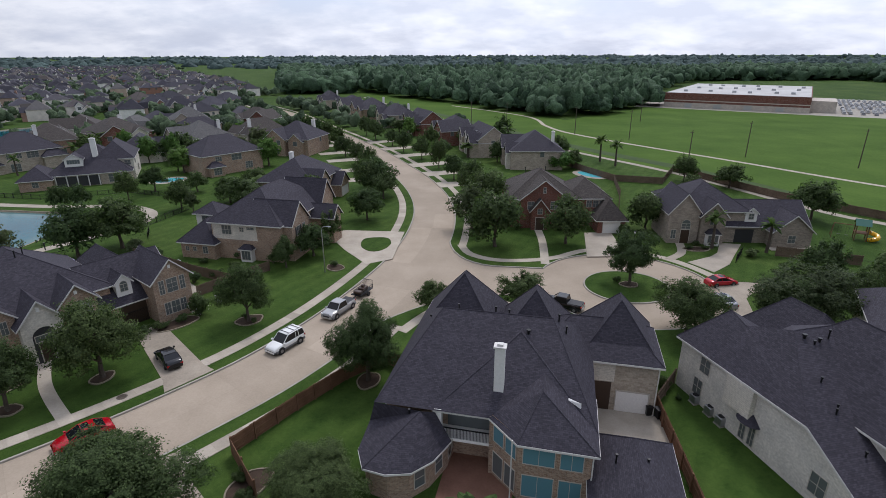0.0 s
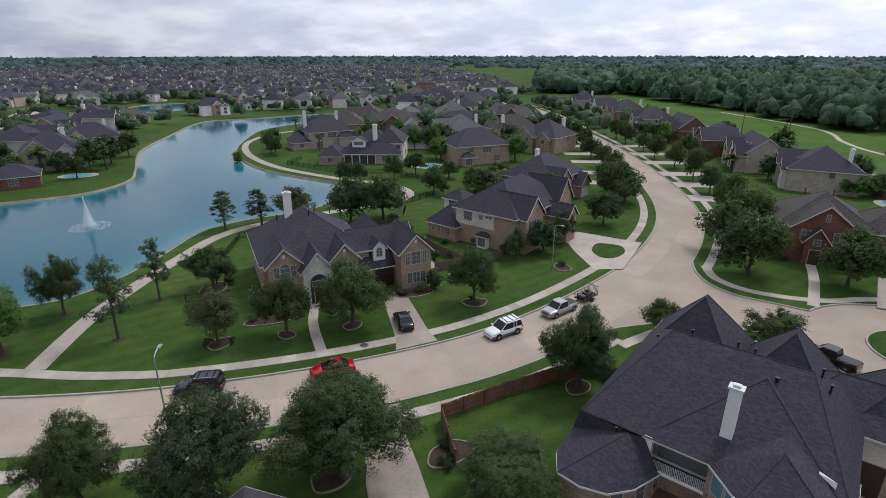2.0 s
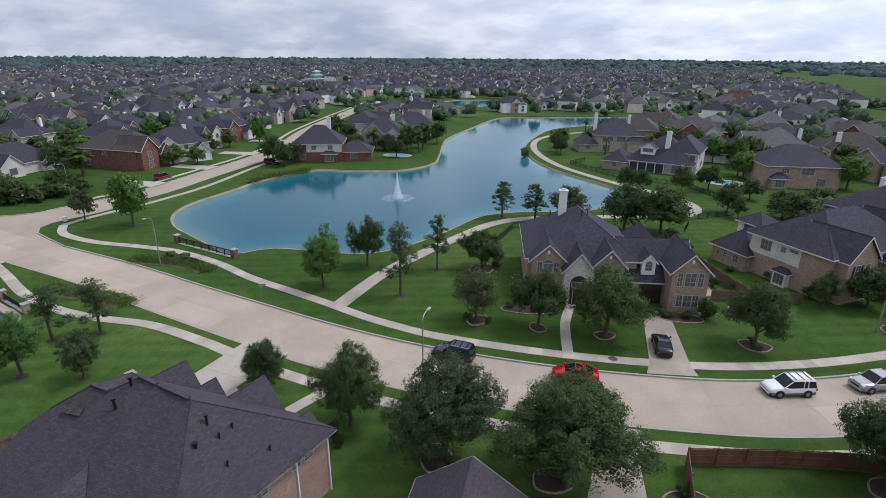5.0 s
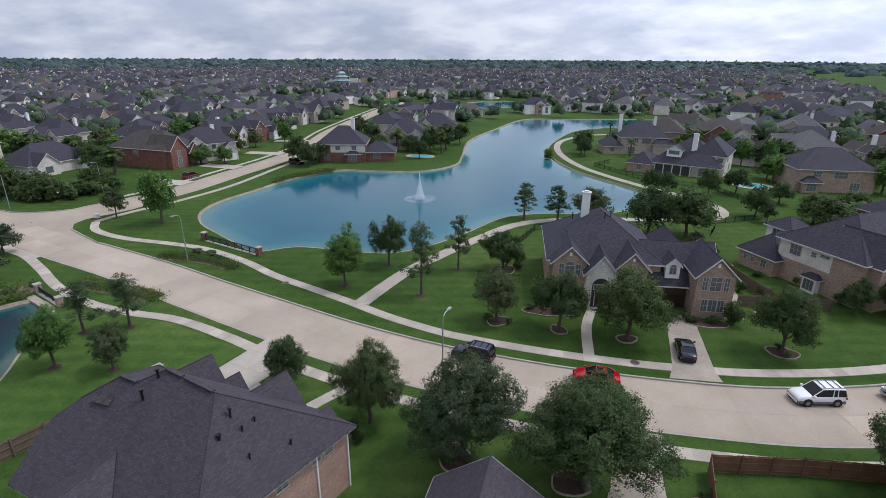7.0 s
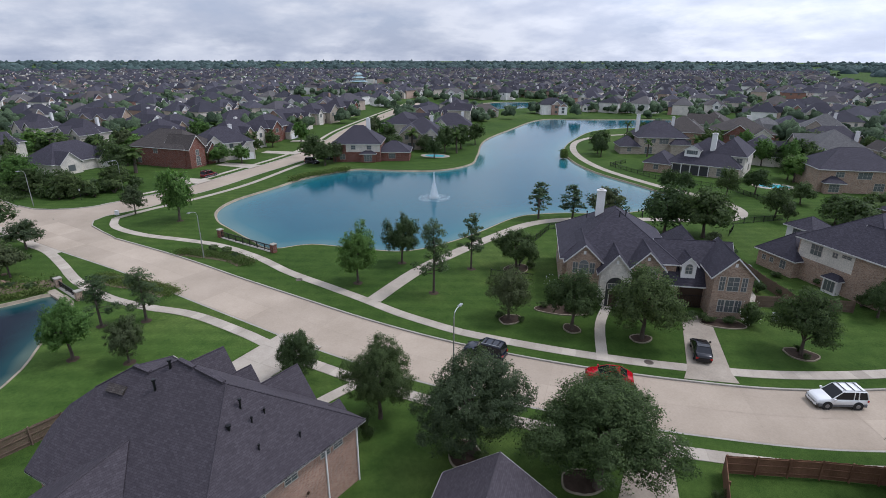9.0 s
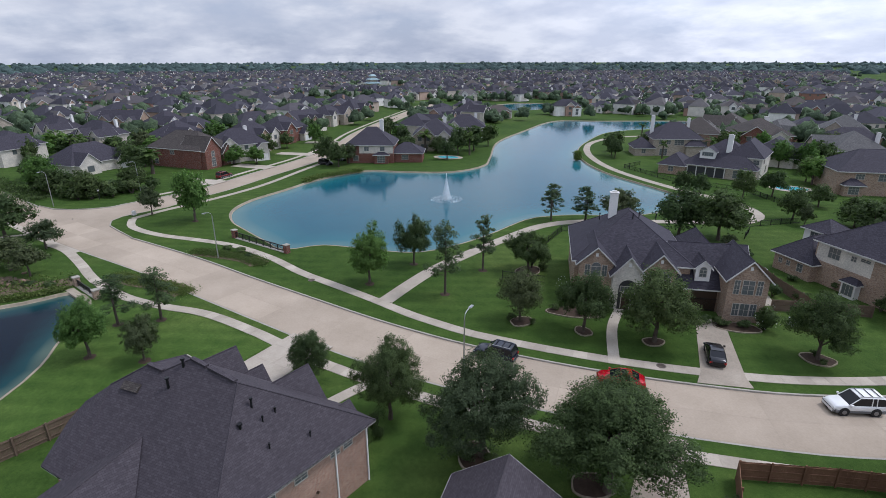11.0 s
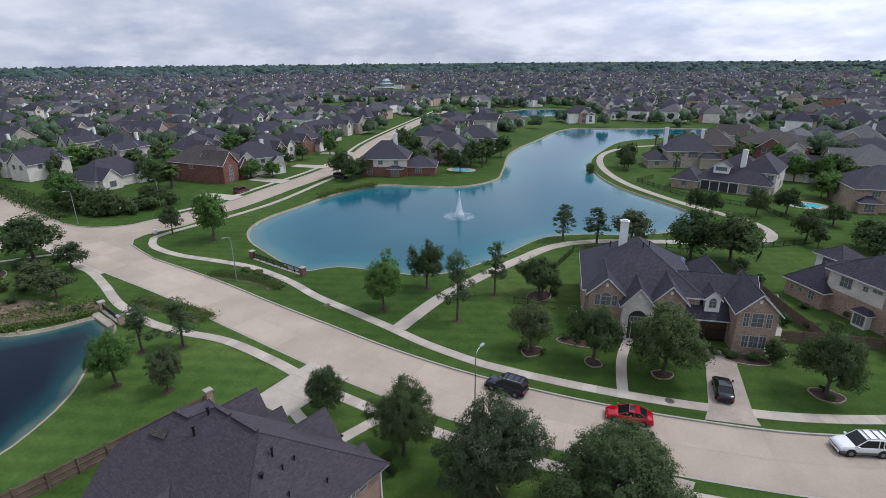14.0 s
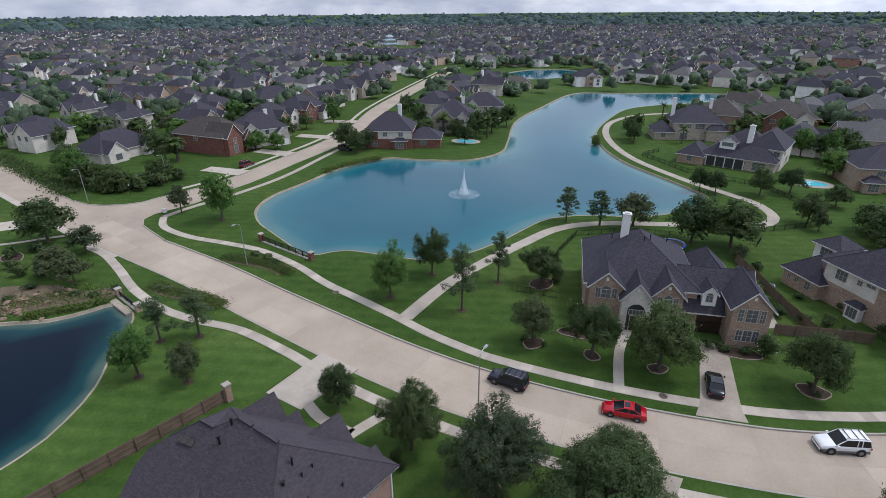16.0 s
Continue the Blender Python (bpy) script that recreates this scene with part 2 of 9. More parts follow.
SIDING = masonry("cream_siding", (0.66, 0.62, 0.55), (0.64, 0.60, 0.53), (0.42, 0.39, 0.35), 4.0, 0.18, 0.008, 0.7)
MEMBRANE = two_tone("roof_membrane", (0.34, 0.33, 0.32), (0.54, 0.53, 0.51), 0.6, 0.05, 0.8, 0.0)
WHITE = plain("white_paint", (0.78, 0.76, 0.73), 0.5)
FASCIA = plain("fascia_paint", (0.62, 0.60, 0.57), 0.55)
# door brown, also the colour of flat panels that imitate shaded openings
DARKWOOD_AND_SHADE = plain("dark_door_and_shade", (0.05, 0.028, 0.018), 0.45)
FRAME = plain("window_frame", (0.46, 0.42, 0.365), 0.55)
# shutter black, also painted on flat panels as the shade of openings
SHUTTER_AND_SHADE = plain("dark_shutter_and_shade", (0.035, 0.035, 0.04), 0.5)
BLACK = plain("black_metal", (0.016, 0.016, 0.018), 0.4, 0.4)
STEEL = plain("galvanised_steel", (0.45, 0.46, 0.47), 0.4, 0.9)
FENCEWOOD = two_tone("cedar_boards", (0.11, 0.055, 0.032), (0.23, 0.125, 0.075), 7.0, 0.6, 0.85, 0.2)
OLDWOOD = two_tone("grey_cedar_boards", (0.095, 0.066, 0.046), (0.20, 0.145, 0.105), 7.0, 0.6, 0.9, 0.2)
BARK = two_tone("bark", (0.045, 0.036, 0.028), (0.13, 0.105, 0.085), 12.0, 1.5, 0.95, 0.8, "Object")
# base colour lifted to hold sky reflection and blinds behind the panes
glass, gt, gb = material("window_glass", 0.06)
gb.inputs["Base Color"].default_value = (0.115, 0.128, 0.130, 1)
gb.inputs["Specular IOR Level"].default_value = 0.7
GLASS = glass
carglass, gt, gb = material("car_glass", 0.08)
gb.inputs["Base Color"].default_value = (0.010, 0.011, 0.013, 1)
gb.inputs["Specular IOR Level"].default_value = 0.3
CARGLASS = carglass
# blue-grey sky reflections are put into this pane colour
tealglass, gt, gb = material("teal_reflection_glass", 0.1)
gb.inputs["Base Color"].default_value = (0.11, 0.24, 0.29, 1)
TEAL = tealglass
OAK = leaf_material("oak_leaves", (0.033, 0.053, 0.022), (0.071, 0.104, 0.041))
LIME = leaf_material("fresh_leaves", (0.052, 0.104, 0.028), (0.108, 0.188, 0.050))
GREY = leaf_material("grey_green_leaves", (0.040, 0.056, 0.029), (0.080, 0.102, 0.051))
PINE = leaf_material("pine_needles", (0.032, 0.053, 0.028), (0.070, 0.104, 0.050))
PALM = leaf_material("palm_fronds", (0.028, 0.050, 0.014), (0.075, 0.115, 0.035))
REED = leaf_material("reed_leaves", (0.045, 0.072, 0.018), (0.10, 0.135, 0.042))


# ---------------------------------------------------------------- mesh helpers
def uvs(bm):
    """Every face gets metres along its level and its steep direction."""
    lay = bm.loops.layers.uv.verify()
    bm.normal_update()
    for f in bm.faces:
        n = f.normal
        if abs(n.z) > 0.97:
            t, s = Vector((1, 0, 0)), Vector((0, 1, 0))
        else:
            t = Vector((-n.y, n.x, 0)).normalized()
            s = n.cross(t)
        for l in f.loops:
            l[lay].uv = (l.vert.co.dot(t), l.vert.co.dot(s))


def part(name, bm, mat, parent=None, label="", smooth=False):
    """Links a bmesh as one mesh object under a thing or a part."""
    uvs(bm)
    me = bpy.data.meshes.new(name)
    bm.to_mesh(me)
    bm.free()
    if mat:
        me.materials.append(mat)
    if smooth:
        for f in me.polygons:
            f.use_smooth = True
    ob = new(name, me)
    ob.parent = parent
    if label:
        ob["label"] = label
    return ob


def raw(name, verts, faces, mat, parent=None, label=""):
    me = bpy.data.meshes.new(name)
    me.from_pydata([tuple(v) for v in verts], [], [tuple(f) for f in faces])
    me.materials.append(mat)
    ob = new(name, me)
    ob.parent = parent
    if label:
        ob["label"] = label
    return ob


def thing(name, m, label, category, group="", kind=""):
    ob = new(name)
    ob.empty_display_size = 0.3
    ob.matrix_basis = m
    return tagged(ob, label, category, group, kind)


def box(bm, x0, y0, z0, x1, y1, z1, m=None):
    r = bmesh.ops.create_cube(bm, size=1.0)
    mm = Matrix.Translation(((x0 + x1) / 2, (y0 + y1) / 2, (z0 + z1) / 2)) @ Matrix.Diagonal((abs(x1 - x0), abs(y1 - y0), abs(z1 - z0), 1))
    bmesh.ops.transform(bm, matrix=(m @ mm) if m else mm, verts=r["verts"])
    return r["verts"]


def tube(bm, a, b, r0, r1, seg=8, cap=True):
    a, b = Vector(a), Vector(b)
    d = b - a
    r = bmesh.ops.create_cone(bm, cap_ends=cap, segments=seg, radius1=r0, radius2=r1, depth=d.length)
    bmesh.ops.transform(bm, matrix=Matrix.Translation((a + b) / 2) @ d.to_track_quat("Z", "Y").to_matrix().to_4x4(), verts=r["verts"])
    return r["verts"]


def poly(bm, pts):
    return bm.faces.new([bm.verts.new(p) for p in pts])


def curve(ctrl, step=2.0, closed=False):
    """A smooth line through the control points, with a point about every step metres."""
    p = [np.array(c, float) for c in ctrl]
    n = len(p)
    res = []
    for i in range(n if closed else n - 1):
        if closed:
            a, b, c, d = p[i - 1], p[i], p[(i + 1) % n], p[(i + 2) % n]
        else:
            a, b, c, d = p[max(i - 1, 0)], p[i], p[i + 1], p[min(i + 2, n - 1)]
        k = max(2, int(np.linalg.norm(c - b) / step))
        for j in range(k):
            u = j / k
            res.append(0.5 * ((2 * b) + (c - a) * u + (2 * a - 5 * b + 4 * c - d) * u * u + (3 * b - a - 3 * c + d) * u ** 3))
    if not closed:
        res.append(p[-1])
    return np.array(res)


def normals(line, closed=False):
    if closed:
        d = np.roll(line, -1, 0) - np.roll(line, 1, 0)
    else:
        d = np.gradient(line, axis=0)
    d /= np.linalg.norm(d, axis=1, keepdims=True) + 1e-9
    return np.stack([-d[:, 1], d[:, 0]], 1)      # to the left of the way


def offset(line, d):
    return line + normals(line) * d


def ribbon_loop(line, half):
    return np.vstack([offset(line, half), offset(line, -half)[::-1]])


def nearest(line, p):
    return int(np.argmin(((line - np.array(p)) ** 2).sum(1)))

# ---------------------------------------------------------------- plan of the ground
MAIN = curve([(-520, -190), (-330, -110), (-240, -72), (-160, -37.5), (-120, -17.5), (-92, -1.5), (-77, 6.1), (-65.5, 12.1), (-55, 17.7), (-46, 23.3), (-38.5, 29.0),
              (-31, 35.7), (-24.3, 42.8), (-18.6, 50), (-13, 60), (-8.0, 72.5), (-4.3, 85), (-2.3, 98), (-1.9, 111), (-3.6, 125), (-8, 142),
              (-15.5, 162), (-24, 183), (-36, 208), (-58, 250), (-90, 310), (-150, 400)])
STREET = curve([(-122, -18.5), (-133, -9), (-136.5, -2), (-143.2, 10.5), (-157.5, 26), (-175, 45), (-196, 62), (-232, 84), (-290, 128), (-380, 200)])
COURT = curve([(-5, 75), (6, 73.8), (20, 72)])
LAKE_EDGE = curve([(-104, 13), (-96, 15), (-89.5, 17), (-88.4, 23.8), (-81.5, 31.1), (-77.5, 36), (-76.8, 42), (-79, 51.6), (-84, 64.6), (-84, 70.4),
                   (-81.5, 77.2), (-76, 86), (-75, 98), (-78.5, 108.5), (-91, 111.3), (-111, 114), (-129.7, 121.8), (-146.8, 134.7), (-161, 152), (-176.6, 177),
                   (-178.7, 196), (-174, 225), (-176, 256), (-194, 249), (-215, 211), (-226, 189), (-199, 148), (-177, 120), (-150, 99), (-138, 88.5),
                   (-134.8, 75), (-142, 62.3), (-148, 54), (-143.5, 39), (-135, 27.4), (-127.6, 17.5), (-120, 12.5), (-111.5, 11.5)], 2.0, True)
POND_EDGE = curve([(-87, -30), (-84.5, -22), (-85, -17), (-85.5, -13.5), (-81, -11.2), (-77, -11.5), (-70, -13.4), (-64, -14.6), (-58.8, -17),
                   (-54.8, -20.3), (-52.5, -26), (-53, -42), (-65, -58), (-82, -58), (-89, -44)], 2.0, True)
FAR_LAKE = curve([(-300, 190), (-285, 215), (-292, 245), (-318, 262), (-335, 240), (-322, 205)], 4.0, True)
ISLE_C, ISLE_R, TURN_R = (27.0, 71.0), 6.2, 13.0
ring = [(math.cos(k * math.tau / 48), math.sin(k * math.tau / 48)) for k in range(48)]
ISLE = np.array([(ISLE_C[0] + ISLE_R * c, ISLE_C[1] + 0.93 * ISLE_R * s) for c, s in ring])
TURN = np.array([(ISLE_C[0] + TURN_R * c, ISLE_C[1] + TURN_R * s) for c, s in ring])
ROAD_HALF = 4.3
ROAD_Z = -0.14
WATER_Z = -0.34

from mathutils.geometry import delaunay_2d_cdt
loops = [LAKE_EDGE, POND_EDGE, FAR_LAKE, ISLE, TURN, ribbon_loop(MAIN, ROAD_HALF), ribbon_loop(STREET, 3.9), ribbon_loop(COURT, 5.3)]
# corner fillets where streets meet
for c in ([(-145.5, -25.4), (-140.7, -22.3), (-138.2, -18.8), (-136.8, -14.8), (-136.6, -11.0), (-138.8, -5.5), (-134, -6), (-128, -14), (-132, -24)],
          [(-134.2, 5.0), (-130.2, 0.0), (-128.0, -5.0), (-126.4, -8.6), (-123.8, -10.5), (-120.2, -10.6), (-115.4, -8.9), (-109.5, -6.5), (-112, -12), (-124, -19), (-136, -6)]):
    loops.append(np.array(c))
for side, end, mid in ((-1, (8.0, 68.1), (-4.0, 71.0)), (1, (10.5, 78.4), (-2.5, 80.0))):
    edge = offset(MAIN, -ROAD_HALF + 0.05)
    a, e = edge[nearest(edge, (-6, 60.5) if side < 0 else (2, 91))], np.array(end)
    corner = np.array((0.6, 69.2) if side < 0 else (1.6, 79.2))
    arc = [(1 - u) ** 2 * a + 2 * u * (1 - u) * corner + u * u * e for u in np.linspace(0, 1, 9)]
    loops.append(np.array(arc + [np.array((6.0, 73.8)), np.array(mid)]))
grid = [np.array((x, y)) for x in range(-320, 321, 40) for y in range(-200, 481, 40)]
verts, faces = [], []


def turned_left(l):
    """The same loop, run anticlockwise."""
    return l if np.sum(l[:, 0] * np.roll(l[:, 1], -1) - np.roll(l[:, 0], -1) * l[:, 1]) > 0 else l[::-1]


loops = [turned_left(l) for l in loops]
for l in loops:
    faces.append(list(range(len(verts), len(verts) + len(l))))
    verts += [Vector(v) for v in l]
verts += [Vector(g) for g in grid]
S = 4600
verts += [Vector((-S, -S)), Vector((S, -S)), Vector((S, S)), Vector((-S, S))]
pv, pe, pf, _, _, pof = delaunay_2d_cdt(verts, [], faces, 0, 1e-4)
LAWN_F, ROAD_F = [], []
for f, o in zip(pf, pof):
    o = set(o)
    if o & {0, 1, 2}:
        continue
    (LAWN_F if 3 in o or not (o & set(range(4, len(loops)))) else ROAD_F).append(f)


def sheet(name, tris, z, mat, label, category):
    used = sorted({i for f in tris for i in f})
    idx = {v: k for k, v in enumerate(used)}
    ob = raw(name, [(pv[i].x, pv[i].y, z) for i in used], [[idx[i] for i in f] for f in tris], mat)
    return tagged(ob, label, category, kind="structure")


sheet("ground", LAWN_F, 0.0, LAWN, "mown green lawn reaching out to the horizon", "ground")
road_ob = sheet("road", ROAD_F, ROAD_Z, ROAD, "pale tan concrete street with worn tyre lanes", "road")

# kerbs: an upright face and a flat top along every edge between road and lawn
edge_of = {}
for f in ROAD_F:
    for a, b in ((f[0], f[1]), (f[1], f[2]), (f[2], f[0])):
        edge_of[(a, b)] = 1
border = [(a, b) for a, b in edge_of if (b, a) not in edge_of]
push = {}
for a, b in border:
    d = pv[b] - pv[a]
    n = Vector((d.y, -d.x)).normalized()
    for i in (a, b):
        push[i] = push.get(i, Vector((0, 0))) + n
kv, kf = [], []
for a, b in border:
    k = len(kv)
    na, nb = push[a].normalized(), push[b].normalized()
    for z, w in ((ROAD_Z - 0.02, -0.03), (0.02, 0.0), (0.02, 0.22), (-0.05, 0.22)):
        kv += [(pv[a].x + na.x * w, pv[a].y + na.y * w, z), (pv[b].x + nb.x * w, pv[b].y + nb.y * w, z)]
    kf += [(k, k + 1, k + 3, k + 2), (k + 2, k + 3, k + 5, k + 4), (k + 4, k + 5, k + 7, k + 6)]
tagged(raw("kerb", kv, kf, KERB), "raised grey concrete kerb along the street", "kerb", kind="structure")


def bank(name, edge, mat, label, width=1.3, depth=1.3):
    """The sloping shore inside a water's edge."""
    n = normals(edge, True)
    a = edge - n * 0.5
    area = 0.5 * np.sum(edge[:, 0] * np.roll(edge[:, 1], -1) - np.roll(edge[:, 0], -1) * edge[:, 1])
    s = 1 if area > 0 else -1
    rows3 = [(edge - n * s * 0.28, 0.012), (edge, 0.03), (edge + n * s * 0.14, -0.25), (edge + n * s * width, -depth)]
    v, f, m = [], [], len(edge)
    for line, z in rows3:
        v += [(p[0], p[1], z) for p in line]
    for r in range(3):
        for i in range(m):
            j = (i + 1) % m
            f.append((r * m + i, r * m + j, (r + 1) * m + j, (r + 1) * m + i))
    return tagged(raw(name, v, f, mat), label, "shore", kind="structure")


def water(name, edge, mat, label, deep_at=9.0):
    """A level sheet that knows how far each of its points lies from the shore."""
    edge = turned_left(edge)
    (xa, ya), (xb, yb) = edge.min(0), edge.max(0)
    pts = [(x, y) for x in np.arange(xa, xb, 3.0) for y in np.arange(ya, yb, 3.0)]
    gap = np.array([((edge - p) ** 2).sum(1).min() for p in pts]) ** 0.5
    pts = [p for p, g in zip(pts, gap) if 0.8 < g < 22]
    t = delaunay_2d_cdt([Vector(p) for p in edge] + [Vector(p) for p in pts], [], [list(range(len(edge)))], 1, 1e-4)
    ob = tagged(raw(name, [(p.x, p.y, WATER_Z) for p in t[0]], t[2], mat), label, "water", kind="structure")
    at = ob.data.attributes.new("depth", "FLOAT", "POINT")
    d = [min(1.0, max(0.0, ((edge - (p.x, p.y)) ** 2).sum(1).min() ** 0.5 - 0.8) / deep_at) for p in t[0]]
    at.data.foreach_set("value", np.array(d, np.float32))
    return ob


for nm, edge, mat, lab in (("lake", LAKE_EDGE, LAKE, "blue-green lake with fine ripples, between lawns"), ("pond", POND_EDGE, POND, "dark blue pond beside a mown lawn"), ("far_lake", FAR_LAKE, LAKE, "small blue lake among far houses")):
    bank(nm + "_shore", edge, SAND, "pale sandy shore edge round the water")
    water(nm, edge, mat, lab, 3.4 if nm == "pond" else 9.0)


# walks
def ribbon(name, line, half, z, mat, label, category="pavement", thick=0.06):
    l, r = offset(line, half), offset(line, -half)
    v, f, n = [], [], len(line)
    for pts, zz in ((l, z), (r, z), (l, z - thick), (r, z - thick)):
        v += [(p[0], p[1], zz) for p in pts]
    for i in range(n - 1):
        f += [(n + i, n + i + 1, i + 1, i), (i, i + 1, 2 * n + i + 1, 2 * n + i), (n + i + 1, n + i, 3 * n + i, 3 * n + i + 1)]
    f += [(0, 2 * n, 3 * n, n), (n - 1, 2 * n - 1, 4 * n - 1, 3 * n - 1)]
    return tagged(raw(name, v, f, mat), label, category, kind="structure")


WALK_IN = 6.9
ia, ib = nearest(MAIN, (-57, 16.5)), nearest(MAIN, (-10, 66))
FAR_WALK = np.vstack([curve([(-123.5, -6.5), (-117, -6.5), (-109, -2.2), (-102, 4.2), (-95.5, 9.6), (-86, 14.2), (-77.2, 17.0), (-69, 20.6), (-62.5, 23.4), (-56, 26.0), (-50.4, 28.9)], 1.5),
                      offset(MAIN, WALK_IN)[nearest(MAIN, (-44.6, 24.3)):]])
NEAR_WALK = np.vstack([curve([(-112, -19.5), (-106.6, -16.4), (-98, -13.6), (-92, -12), (-87.3, -10.4), (-79.7, -6.7), (-74.1, -2.3), (-70.2, 1.6), (-66.2, 4.4), (-60, 7.8)], 1.5),
                       offset(MAIN, -WALK_IN)[nearest(MAIN, (-55, 17.7)):nearest(MAIN, (-11, 64))]])
EAST_WALK = offset(MAIN, -WALK_IN)[nearest(MAIN, (-3.6, 89)):]
LAKE_PATH = curve([(-61.5, 24.5), (-67.9, 34.4), (-72.2, 44.2), (-76.1, 55.1), (-78.9, 65.1), (-77.3, 74.6), (-70, 87.6), (-64, 97), (-61.3, 103.3), (-63.2, 110),
                   (-70.6, 114.6), (-78.2, 114.9), (-91.8, 115.2), (-112.9, 119), (-132.3, 128), (-148.5, 140.5), (-159, 154), (-164, 172), (-160, 190)])
SHORE_WALK = curve([(-123.5, -6.5), (-127.7, -0.2), (-133.4, 10.5), (-142.7, 23.2), (-158.1, 37.9), (-170, 49), (-192, 66)])



def slabs(base, line, half, z, mat, near, length=1.5, gap=0.035, name="paving_slab"):
    """Single paving slabs along a line, as pieces of the walk under them; near: the stretch of the plan that gets them."""
    d = np.r_[0, np.cumsum(np.linalg.norm(np.diff(line, axis=0), axis=1))]
    at = lambda s: np.array((np.interp(s, d, line[:, 0]), np.interp(s, d, line[:, 1])))
    n = normals(line)
    nat = lambda s: np.array((np.interp(s, d, n[:, 0]), np.interp(s, d, n[:, 1])))
    for k in range(int(d[-1] / length)):
        s0, s1 = k * length + gap / 2, (k + 1) * length - gap / 2
        a, b = at(s0), at(s1)
        if not (near[0] < a[0] < near[2] and near[1] < a[1] < near[3]):
            continue
        q = [a + nat(s0) * half, a - nat(s0) * half, b - nat(s1) * half, b + nat(s1) * half]
        v = [(p[0], p[1], z) for p in q] + [(p[0], p[1], z - 0.03) for p in q]
        ob = raw(name, v, [(0, 1, 2, 3), (0, 4, 5, 1), (1, 5, 6, 2), (2, 6, 7, 3), (3, 7, 4, 0)], mat, base)


ribbon("walk_1", FAR_WALK, 0.75, 0.035, WALK, "pale concrete pavement along the street")
ribbon("walk_2", NEAR_WALK, 0.75, 0.035, WALK, "pale concrete pavement along the street")
ribbon("walk_3", EAST_WALK, 0.7, 0.035, WALK, "pale concrete pavement along the street")
ribbon("path_1", LAKE_PATH, 1.15, 0.045, WALK, "tan concrete path along the lake shore")
ribbon("path_2", SHORE_WALK, 0.75, 0.045, WALK, "pale concrete path beside the lake")


# ---------------------------------------------------------------- houses
SIDES = {"f": lambda b: ((b[0], b[1]), (1, 0)), "r": lambda b: ((b[2], b[1]), (0, 1)), "b": lambda b: ((b[2], b[3]), (-1, 0)), "l": lambda b: ((b[0], b[3]), (0, -1))}


def wall_frame(b, side, u, z):
    """A frame on a block's wall: x along it as seen from outside, y into it, z up."""
    (ox, oy), (ax, ay) = SIDES[side](b)
    m = Matrix(((ax, -ay, 0, ox + ax * u), (ay, ax, 0, oy + ay * u), (0, 0, 1, z), (0, 0, 0, 1)))
    return m


